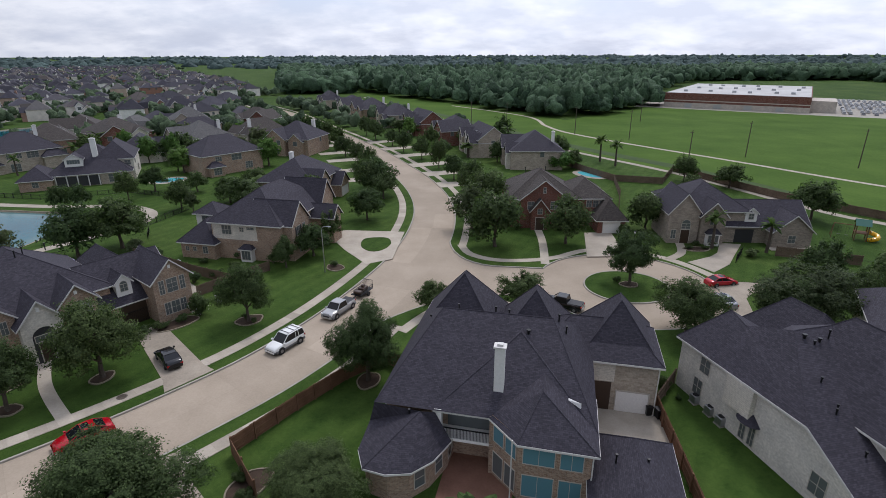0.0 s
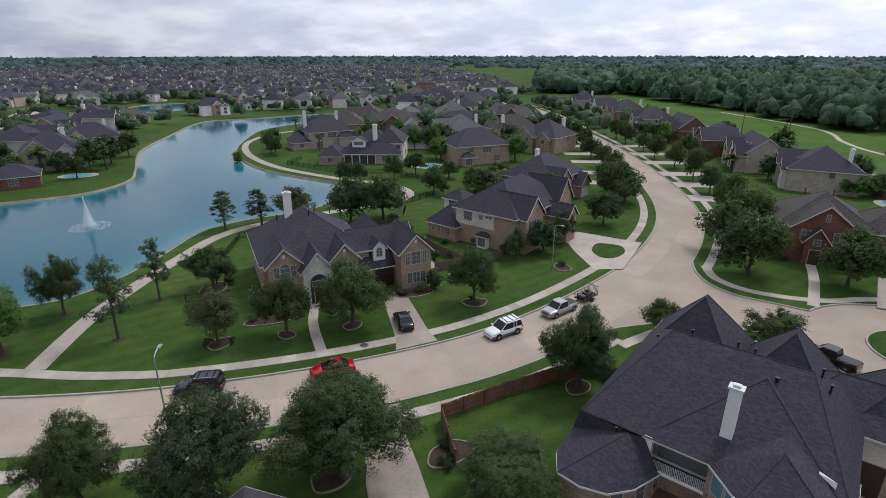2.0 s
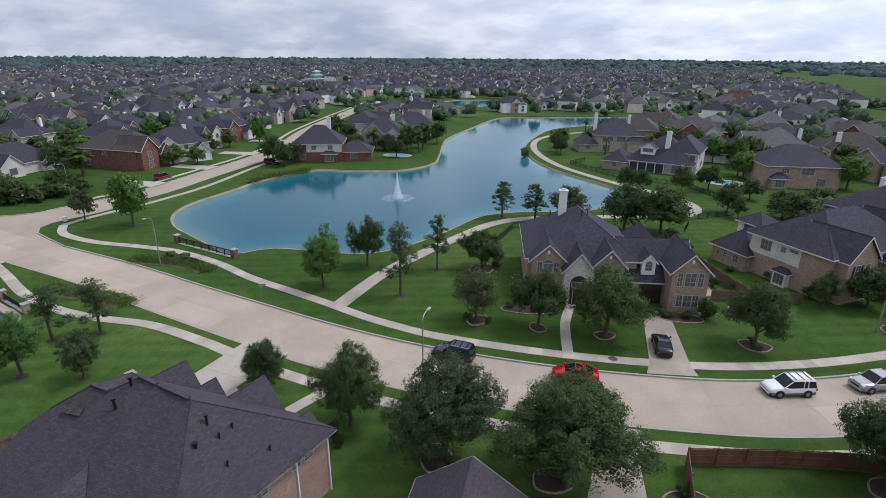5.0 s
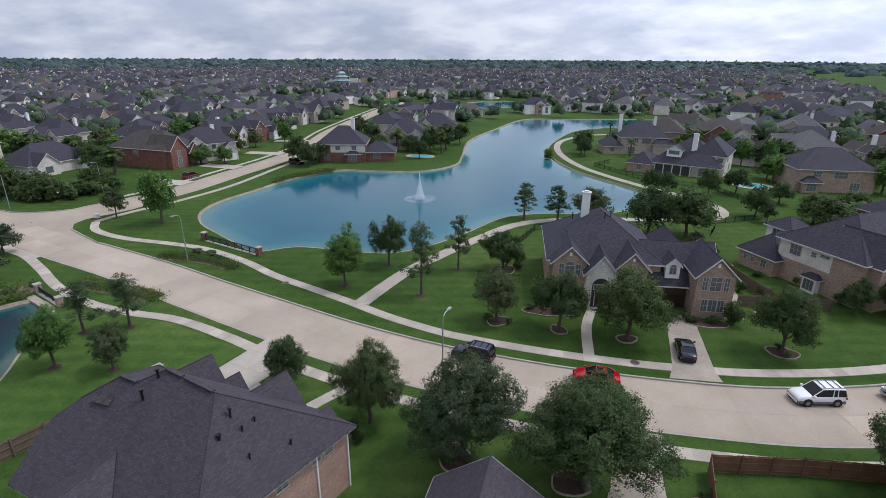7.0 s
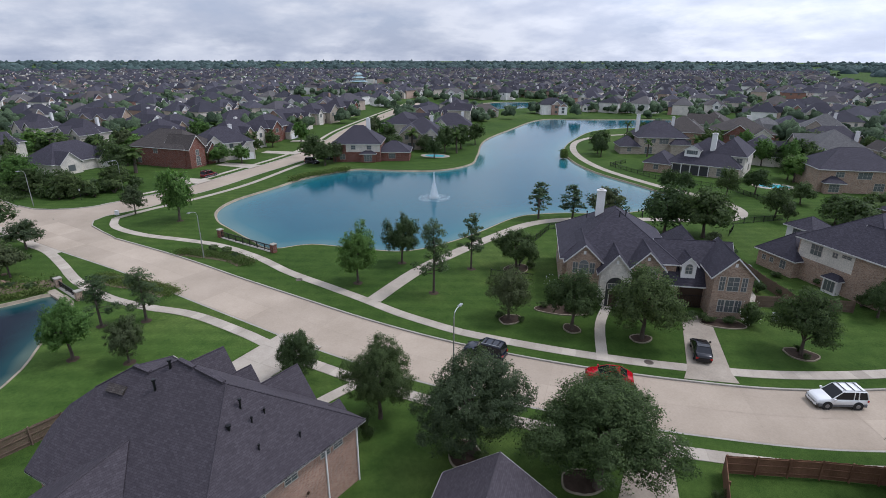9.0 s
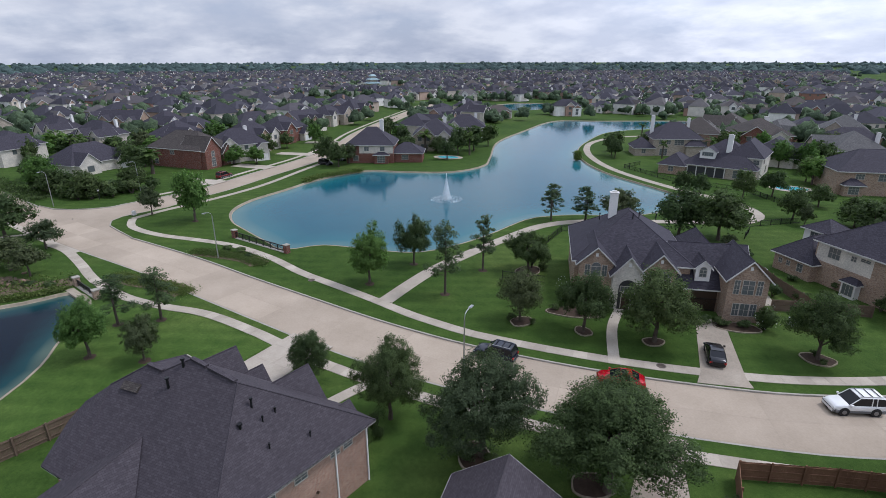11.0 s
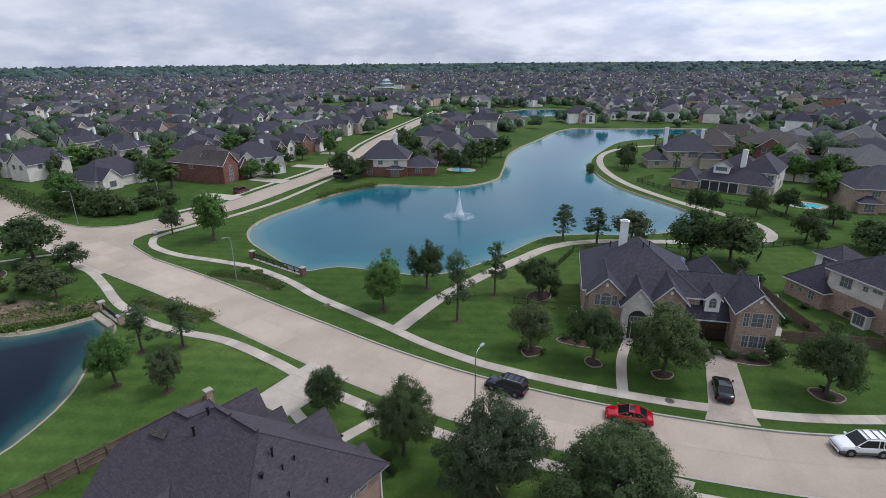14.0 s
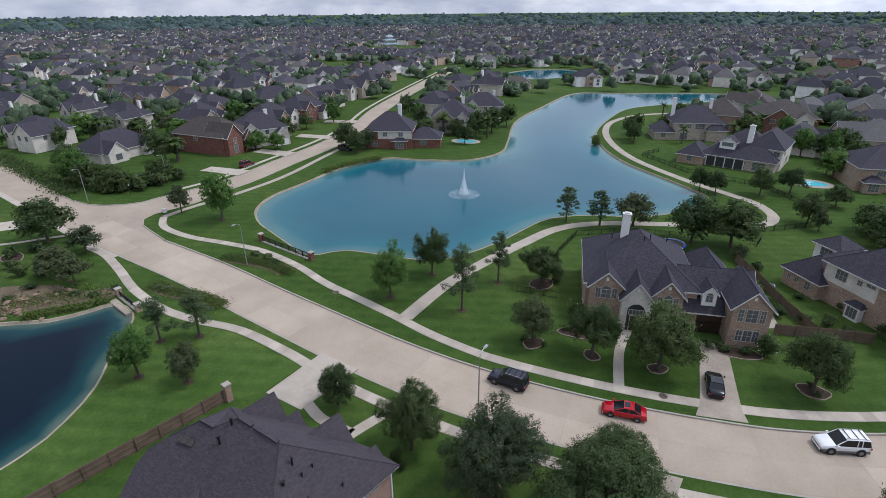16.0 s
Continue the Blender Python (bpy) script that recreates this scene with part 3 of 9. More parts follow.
def roof_block(b, over=0.45, thick=0.16):
    """Roof and edge boards of one block (x0, y0, x1, y1, eave, rise, kind)."""
    x0, y0, x1, y1, eave, rise, kind = b[:7]
    w, d = x1 - x0, y1 - y0
    roof, trim, caps = bmesh.new(), bmesh.new(), []
    if kind == "hip":
        run = min(w, d) / 2
        drop = rise / run * over
        X0, Y0, X1, Y1, ze, zr = x0 - over, y0 - over, x1 + over, y1 + over, eave - drop, eave + rise
        cx, cy = (x0 + x1) / 2, (y0 + y1) / 2
        if w >= d:
            k = min(run * 0.92, w / 2 - 0.01)
            r1, r2 = (x0 + k, cy), (x1 - k, cy)
        else:
            k = min(run * 0.92, d / 2 - 0.01)
            r1, r2 = (cx, y0 + k), (cx, y1 - k)
        c = [(X0, Y0, ze), (X1, Y0, ze), (X1, Y1, ze), (X0, Y1, ze)]
        R1, R2 = (*r1, zr), (*r2, zr)
        if w >= d:
            tops = [[c[0], c[1], R2, R1], [c[1], c[2], R2], [c[2], c[3], R1, R2], [c[3], c[0], R1]]
        else:
            tops = [[c[0], c[1], R1], [c[1], c[2], R2, R1], [c[2], c[3], R2], [c[3], c[0], R1, R2]]
        for t in tops:
            poly(roof, t)
        low = [(p[0], p[1], p[2] - thick) for p in c]
        for i in range(4):
            j = (i + 1) % 4
            poly(roof, [c[j], c[i], low[i], low[j]])
        poly(roof, low[::-1])
        caps += [(a, e) for a, e in ((R1, R2), (c[0], R1), (c[3], R1 if w >= d else R2), (c[1], R2 if w >= d else R1), (c[2], R2)) if (Vector(a) - Vector(e)).length > 0.4]
        bw = 0.03
        box(trim, X0 - bw, Y0 - bw, ze - thick - 0.04, X1 + bw, Y0, ze - 0.02)
        box(trim, X0 - bw, Y1, ze - thick - 0.04, X1 + bw, Y1 + bw, ze - 0.02)
        box(trim, X0 - bw, Y0, ze - thick - 0.04, X0, Y1, ze - 0.02)
        box(trim, X1, Y0, ze - thick - 0.04, X1 + bw, Y1, ze - 0.02)
    else:
        run = (w if kind == "gf" else d) / 2
        drop = rise / run * over
        ze, zr = eave - drop, eave + rise
        if kind == "gf":
            f = lambda a, e, z: (a, e, z)
            A0, A1, E0, E1 = x0 - over, x1 + over, y0 - over * 0.8, y1 + over * 0.8
        else:
            f = lambda a, e, z: (e, a, z)
            A0, A1, E0, E1 = y0 - over, y1 + over, x0 - over * 0.8, x1 + over * 0.8
        ac = (A0 + A1) / 2
        for s in (0, 1):
            a = (A0, A1)[s]
            top = [f(a, E0, ze), f(ac, E0, zr), f(ac, E1, zr), f(a, E1, ze)]
            bot = [(p[0], p[1], p[2] - thick) for p in top]
            poly(roof, top), poly(roof, bot[::-1])
            for i in range(4):
                j = (i + 1) % 4
                poly(roof, [top[i], top[j], bot[j], bot[i]])
            # edge boards down the gable and along the eave
            for e, o in ((E0, -0.04), (E1, 0.04)):
                q = [f(a, e + o, ze), f(ac, e + o, zr), f(ac, e, zr), f(a, e, ze)]
                ql = [(p[0], p[1], p[2] - thick - 0.07) for p in q]
                qh = [(p[0], p[1], p[2] - 0.015) for p in q]
                poly(trim, qh), poly(trim, ql[::-1])
                for i in range(4):
                    j = (i + 1) % 4
                    poly(trim, [qh[i], qh[j], ql[j], ql[i]])
            o = -0.03 if s == 0 else 0.03
            p, q = f(a + o, E0, ze - thick - 0.03), f(a, E1, ze - 0.02)
            box(trim, min(p[0], q[0]), min(p[1], q[1]), p[2], max(p[0], q[0]), max(p[1], q[1]), q[2])
        caps.append((f(ac, E0, zr), f(ac, E1, zr)))
        bmesh.ops.recalc_face_normals(trim, faces=trim.faces)
        bmesh.ops.recalc_face_normals(roof, faces=roof.faces)
    return roof, trim, caps


def wall_block(b):
    x0, y0, x1, y1, eave, rise, kind = b[:7]
    bm = bmesh.new()
    c = [(x0, y0), (x1, y0), (x1, y1), (x0, y1)]
    cut = 0.02
    for i in range(4):
        (ax, ay), (bx, by) = c[i], c[(i + 1) % 4]
        pts = [(ax, ay, -0.05), (bx, by, -0.05), (bx, by, eave - cut), (ax, ay, eave - cut)]
        if (kind == "gf" and i in (0, 2)) or (kind == "gs" and i in (1, 3)):
            pts.insert(3, ((ax + bx) / 2, (ay + by) / 2, eave + rise - 0.1))
        poly(bm, pts)
    return bm


def window(root, m, w, h, cols=2, rows=2, arch=False, edging=None, glass=None, shutters=False, name="window"):
    """A framed window on a wall: frame and bars stand proud, the panes lie behind them."""
    t, o, inn = 0.065, -0.05, 0.04
    bm = bmesh.new()
    rings = [[bm.verts.new(m @ Vector((sx * (w / 2 + e), y, -e if sz < 0 else h + e))) for sx, sz in ((-1, -1), (1, -1), (1, 1), (-1, 1))] for e, y in ((t, inn), (t, o), (0, o), (0, inn))]
    for a, b in zip(rings, rings[1:]):
        for i in range(4):
            k = (i + 1) % 4
            bm.faces.new((a[i], a[k], b[k], b[i]))
    fr = part(name, bm, edging or FRAME, root)
    bars = [(-w / 2 + w * i / cols - 0.02, 0.0, -w / 2 + w * i / cols + 0.02, h) for i in range(1, cols)]
    bars += [(-w / 2, h * i / rows - 0.018, w / 2, h * i / rows + 0.018) for i in range(1, rows)]
    for k, (x0, z0, x1, z1) in enumerate(bars):
        bm = bmesh.new()
        box(bm, x0, o + 0.015 + 0.004 * (k >= cols - 1), z0, x1, inn, z1, m)
        part("glazing_bar", bm, edging or FRAME, fr)
    if arch:
        bm = bmesh.new()
        n, r = 10, w / 2
        ring = [[bm.verts.new(m @ Vector((math.cos(math.pi * i / n) * q, o, h + math.sin(math.pi * i / n) * q))) for q in (r, r + t)] for i in range(n + 1)]
        for a, b in zip(ring, ring[1:]):
            bm.faces.new((a[0], b[0], b[1], a[1]))
        part("arch_head", bm, edging or FRAME, fr)
    bm = bmesh.new()
    box(bm, -w / 2, -0.015, 0, w / 2, inn, h, m)
    if arch:
        poly(bm, [m @ Vector((math.cos(math.pi * i / 10) * w / 2, -0.015, h + math.sin(math.pi * i / 10) * w / 2)) for i in range(11)][::-1])
    part("pane", bm, glass or GLASS, fr, "dark reflecting glass, sky sheen and blinds in its colour")
    if shutters:
        for s in (-1, 1):
            bm = bmesh.new()
            x = s * (w / 2 + 0.30)
            box(bm, x - 0.18, -0.05, 0, x + 0.18, 0.01, h, m)
            for k in range(6):
                z = h * (k + 0.5) / 6
                box(bm, x - 0.14, -0.065, z - 0.05, x + 0.14, -0.04, z + 0.05, m)
            part("shutter", bm, SHUTTER_AND_SHADE, root, "dark louvred shutter")
    return fr


def door(root, m, w, h, mat, name="door", panels=True, label=""):
    bm = bmesh.new()
    t = 0.1
    box(bm, -w / 2 - t, -0.07, 0, -w / 2, 0.03, h + t, m), box(bm, w / 2, -0.07, 0, w / 2 + t, 0.03, h + t, m), box(bm, -w / 2, -0.07, h, w / 2, 0.03, h + t, m)
    fr = part("door_frame", bm, FRAME, root)
    bm = bmesh.new()
    box(bm, -w / 2, -0.02, 0, w / 2, 0.03, h, m)
    if panels:          # sunk panels pressed into the one leaf
        nx, nz = max(2, int(w / 0.7)), 4
        bm.free()
        bm = bmesh.new()
        vs = [[bm.verts.new(m @ Vector((-w / 2 + w * i / nx, -0.035, h * k / nz))) for i in range(nx + 1)] for k in range(nz + 1)]
        fs = [bm.faces.new((vs[k][i], vs[k][i + 1], vs[k + 1][i + 1], vs[k + 1][i])) for k in range(nz) for i in range(nx)]
        bmesh.ops.inset_individual(bm, faces=fs, thickness=0.06, depth=-0.02)
        rim = [e for e in bm.edges if e.is_boundary]
        r = bmesh.ops.extrude_edge_only(bm, edges=rim)
        back = m.to_3x3() @ Vector((0, 0.06, 0))
        bmesh.ops.translate(bm, vec=back, verts=[v for v in r["geom"] if isinstance(v, bmesh.types.BMVert)])
        bmesh.ops.recalc_face_normals(bm, faces=bm.faces)
    return part(name, bm, mat, root, label)


def chimney(root, x, y, z0, z1, w=1.1, d=0.8, mat=None):
    bm = bmesh.new()
    box(bm, x - w / 2, y - d / 2, z0, x + w / 2, y + d / 2, z1)
    ch = part("chimney", bm, mat or WHITE, root, "white boxed chimney")
    bm = bmesh.new()
    box(bm, x - w / 2 - 0.1, y - d / 2 - 0.1, z1, x + w / 2 + 0.1, y + d / 2 + 0.1, z1 + 0.14)
    box(bm, x - w * 0.3, y - d * 0.3, z1 + 0.14, x + w * 0.3, y + d * 0.3, z1 + 0.32)
    part("chimney_cap", bm, FASCIA, ch)
    return ch


def vent(root, x, y, z, h=0.5, r=0.07):
    bm = bmesh.new()
    tube(bm, (x, y, z - 0.5), (x, y, z + h), r, r, 8)
    tube(bm, (x, y, z + h), (x, y, z + h + 0.12), r * 1.7, r * 1.7, 8)
    part("roof_vent", bm, BLACK, root, "black roof vent pipe")


def cover(root, name, b, roof=None, over=0.45, frames=None, near=True, m=None):
    """The roof of a block with its edge boards and, on near houses, the caps of its ridges."""
    r, t, caps = roof_block(b, over)
    if m:
        for q in (r, t):
            bmesh.ops.transform(q, matrix=m, verts=q.verts)
        caps = [(m @ Vector(a), m @ Vector(e)) for a, e in caps]
    rf = part(name, r, roof or SHINGLE, root)
    part("fascia", t, frames or FASCIA, rf)
    if near:
        for a, e in caps:
            bm = bmesh.new()
            tube(bm, a, e, 0.055, 0.055, 5)
            part("ridge_cap", bm, roof or SHINGLE, rf)
    return rf


def house(x, y, yaw, blocks, label, walls, roof=None, opens=(), doors=(), chims=(), vents=(), frames=None, group="", name="house", near=True, bars=True):
    """blocks: (x0, y0, x1, y1, eave, rise, kind[, wall]); opens: (block, side, u, z, w, h[, style]); doors: (block, side, u, w, h, what)."""
    root = thing(name, pose(x, y, 0, 0, 0, yaw), label, "house", group)
    for b in blocks:
        part("wall", wall_block(b), b[7] if len(b) > 7 else walls, root)
        if b[6] != "bare":
            cover(root, "roof", b, roof, 0.45, frames, near)
    for o in opens:
        k, side, u, z, w, h = o[:6]
        style = o[6] if len(o) > 6 else ""
        window(root, wall_frame(blocks[k], side, u, z), w, h, 1 if not bars else 3 if w > 1.6 else 2, 1 if not bars else 3 if h > 1.7 else 2, "a" in style, None, TEAL if "t" in style else None, "s" in style)
    for k, side, u, w, h, what in doors:
        m = wall_frame(blocks[k], side, u, 0.05)
        if what == "garage":
            door(root, m, w, h, WHITE, "garage_door", True, "pale panelled garage door")
        else:
            door(root, m, w, h, DARKWOOD_AND_SHADE, "door", True, "dark wooden front door")
    for c in chims:
        chimney(root, *c)
    for v in vents:
        vent(root, *v)
    return root


# ---------------------------------------------------------------- plants
def cards(cent, size, rng, up=0.35, long=1.0, heart=None):
    """Leaf sprays: one pointed leaf round each centre, most of them turned outwards."""
    n = len(cent)
    nrm = rng.normal(size=(n, 3)) * 0.75; nrm[:, 2] += up * 2
    if heart is not None:
        nrm += 1.1 * heart
    nrm /= np.linalg.norm(nrm, axis=1, keepdims=True)
    t = np.cross(nrm, rng.normal(size=(n, 3))); t /= np.linalg.norm(t, axis=1, keepdims=True)
    b = np.cross(nrm, t)
    s = np.reshape(size, (-1, 1)) * rng.uniform(0.6, 1.35, (n, 1))
    v = np.empty((n, 3, 3))
    v[:, 0] = cent + t * s * long * 1.1
    v[:, 1], v[:, 2] = cent - t * s * long * 0.7 - b * s * 0.72, cent - t * s * long * 0.7 + b * s * 0.72
    return v.reshape(-1, 3), np.arange(n * 3).reshape(n, 3)


def leaf_mesh(name, cent, size, rng, mat, up=0.35, long=1.0, heart=None):
    """heart: for every spray, the way out of its clump, which also softens its shading."""
    v, f = cards(cent, size, rng, up, long, heart)
    if heart is not None:                # every leaf shows its face outwards
        q = v.reshape(-1, 3, 3)
        back = (np.cross(q[:, 1] - q[:, 0], q[:, 2] - q[:, 0]) * (heart + (0, 0, 0.25))).sum(1) < 0
        q[back] = q[back][:, ::-1]
        v = q.reshape(-1, 3)
    me = bpy.data.meshes.new(name)
    me.vertices.add(len(v)); me.vertices.foreach_set("co", v.ravel())
    me.loops.add(f.size); me.loops.foreach_set("vertex_index", f.ravel().astype(np.int32))
    me.polygons.add(len(f))
    me.polygons.foreach_set("loop_start", (np.arange(len(f)) * 3).astype(np.int32))
    me.update(calc_edges=True)
    if heart is not None:
        q = v.reshape(-1, 3, 3)
        g = np.cross(q[:, 1] - q[:, 0], q[:, 2] - q[:, 0])
        g /= np.linalg.norm(g, axis=1, keepdims=True) + 1e-9
        h = heart + (0, 0, 0.25)
        g = g * 0.8 + h * 0.55
        g /= np.linalg.norm(g, axis=1, keepdims=True) + 1e-9
        me.normals_split_custom_set(np.repeat(g, 3, 0).tolist())
    me.materials.append(mat)
    return me


def union_skin(rng, lobes, lr, n):
    """Points on the outer skin of many overlapping round lobes, with the way out at each."""
    i = rng.choice(len(lobes), n * 4, p=lr ** 2 / (lr ** 2).sum())
    e = rng.normal(size=(n * 4, 3)); e /= np.linalg.norm(e, axis=1, keepdims=True)
    p = lobes[i] + e * lr[i][:, None]
    gap = np.linalg.norm(p[:, None] - lobes[None], axis=2) - lr[None] * 0.93
    gap[np.arange(len(p)), i] = 1
    keep = np.flatnonzero(gap.min(1) > 0)[:n]
    return p[keep], e[keep]


def crown_cloud(rng, kind, lod):
    """Leaf places of a crown in a unit ball: sprigs on lobes, over a darker heart of larger leaves; the way out at each, and how large it is."""
    k = {"oak": 34, "grey": 40, "young": 34, "conifer": 30}[kind]
    i = np.arange(k) + 0.5
    z, a = 1 - 1.72 * i / k, i * 2.39996
    r = np.sqrt(np.maximum(0, 1 - z * z))
    d = np.stack([np.cos(a) * r, np.sin(a) * r, z], 1) + rng.normal(size=(k, 3)) * 0.14
    lr = rng.uniform(0.15, 0.36, k)
    lobes = d * (rng.uniform(0.80, 1.14, k) - lr)[:, None]
    keep = rng.uniform(0, 1, k) < (0.80 if kind in ("oak", "grey") else 0.9)
    lobes, lr = lobes[keep], lr[keep]
    lobes, lr = np.vstack([lobes, [(0, 0, 0)]]), np.append(lr, 0.52 if kind != "grey" else 0.42)
    sprigs, per, rad = ((1150, 56, 0.085), (640, 30, 0.10), (300, 14, 0.13), (130, 11, 0.17))[lod + 1]
    c, e = union_skin(rng, lobes, lr, sprigs)
    if kind == "grey":
        keep = rng.uniform(0, 1, len(c)) < 0.8
        c, e = c[keep], e[keep]
    m = len(c)
    q = rng.normal(size=(m * per, 3)) * np.repeat(rad * rng.uniform(0.6, 1.25, m), per)[:, None] * 0.62
    q += np.repeat(e * rng.normal(size=(m, 1)) * 0.035, per, 0)
    # sprigs reach outwards
    q += np.repeat(e * np.minimum(rng.exponential(0.7, (m, 1)), 2.2), per, 0) * rng.uniform(0, 1, (m * per, 1)) * rad * 1.1
    pts = np.repeat(c, per, 0) + q
    way = np.repeat(0.75 * e + 0.5 * c, per, 0) + 0.35 * q / rad
    heart = rng.integers(0, m, m * per // 9)
    pts = np.vstack([pts, c[heart] * rng.uniform(0.62, 0.86, (len(heart), 1))])
    way = np.vstack([way, e[heart] + c[heart]])
    size = np.concatenate([np.ones(m * per), np.full(len(heart), 2.3)])
    return pts, way / (np.linalg.norm(way, axis=1, keepdims=True) + 1e-6), size


def clumps(rng, n, rx, rz, zc, k=14, spread=(0.5, 0.68)):
    """Centres of leafy clumps on uneven lobes, and the way out of the crown at each."""
    i = np.arange(k) + 0.5
    z, a = 1 - 1.75 * i / k, i * 2.39996
    r = np.sqrt(np.maximum(0, 1 - z * z))
    d = np.stack([np.cos(a) * r, np.sin(a) * r, z], 1) + rng.normal(size=(k, 3)) * 0.17
    lobes = d * rng.uniform(*spread, (k, 1))
    lr = rng.uniform(0.28, 0.44, k)
    i = rng.choice(k, n, p=lr ** 2 / (lr ** 2).sum())
    e = rng.normal(size=(n, 3)); e /= np.linalg.norm(e, axis=1, keepdims=True)
    c = lobes[i] + e * (lr[i] * rng.uniform(0.55, 1.0, n))[:, None]
    o = 0.6 * e + 0.6 * c / (np.linalg.norm(c, axis=1, keepdims=True) + 1e-6)
    c *= (rx, rx, rz)
    c[:, 2] = np.maximum(c[:, 2], -rz * 0.92) + zc
    return c, o


def fitted(pts, kind):
    """Scales a crown to its kind's height and width."""
    r = np.percentile(np.hypot(pts[:, 0], pts[:, 1]), 97.5)
    pts[:, :2] *= TREE_D[kind] / 2 / r
    r, R = np.hypot(pts[:, 0], pts[:, 1]), TREE_D[kind] / 2
    pts[:, :2] *= np.where(r > R, (R + (r - R) * 0.75) / (r + 1e-9), 1)[:, None]
    top = np.percentile(pts[:, 2], 99.3)
    low = pts[:, 2].min()
    pts[:, 2] = low + (pts[:, 2] - low) * (TREE_H[kind] - low) / (top - low)
    return pts


def spray(rng, cents, outs, rad, per, squash=0.75):
    d = rng.normal(size=(len(cents) * per, 3)); d /= np.linalg.norm(d, axis=1, keepdims=True)
    r = rng.uniform(0.2, 1.0, (len(d), 1)) ** 0.6
    rad = np.repeat(rad * rng.uniform(0.6, 1.35, len(cents)), per)[:, None]
    o = np.repeat(outs, per, 0) + 0.7 * d
    return np.repeat(cents, per, 0) + d * r * rad * (1, 1, squash), o / (np.linalg.norm(o, axis=1, keepdims=True) + 1e-6)


def trunk_mesh(h, r, crown, rng, limbs=6, seg=7, lean=0.1):
    bm = bmesh.new()
    p, k = Vector((0, 0, -0.1)), 4
    top = Vector((rng.normal() * lean, rng.normal() * lean, h))
    pts = [p.lerp(top, i / k) + Vector((rng.normal(), rng.normal(), 0)) * 0.05 * min(i, 1) for i in range(k + 1)]
    for i in range(k):
        tube(bm, pts[i], pts[i + 1], r * (1.25 - 0.6 * i / k if i else 1.5), r * (1.25 - 0.6 * (i + 1) / k), seg, False)
    for c in crown[:limbs]:
        c = Vector(c)
        a = pts[2 + int(rng.integers(0, 3))]
        mid = a.lerp(c, 0.55) + Vector((0, 0, 0.25))
        tube(bm, a, mid, r * 0.55, r * 0.33, 6, False)
        tube(bm, mid, c, r * 0.33, r * 0.12, 5, False)
    return bm


TREE_LABEL = {
    "oak": ("dark green live oak with a broad rounded crown", "tree"), "grey": ("grey-green spreading oak with an open airy crown", "tree"),
    "young": ("young bright green oak with an oval crown", "tree"), "pine": ("slender pine with tufted uneven branches", "tree"),
    "palm": ("palm with a crown of arching fronds", "palm"), "shrub": ("dense rounded dark green garden shrub", "shrub"), "conifer": ("conical dark green evergreen tree", "tree"),
}
PROTO, PLACED = {}, []
TREE_H = {"oak": 8.0, "grey": 8.0, "young": 8.0, "pine": 9.6, "palm": 6.3, "shrub": 1.4, "conifer": 8.2}
TREE_D = {"oak": 8.0, "grey": 8.0, "young": 6.8, "pine": 5.2, "palm": 4.2, "shrub": 2.1, "conifer": 5.2}


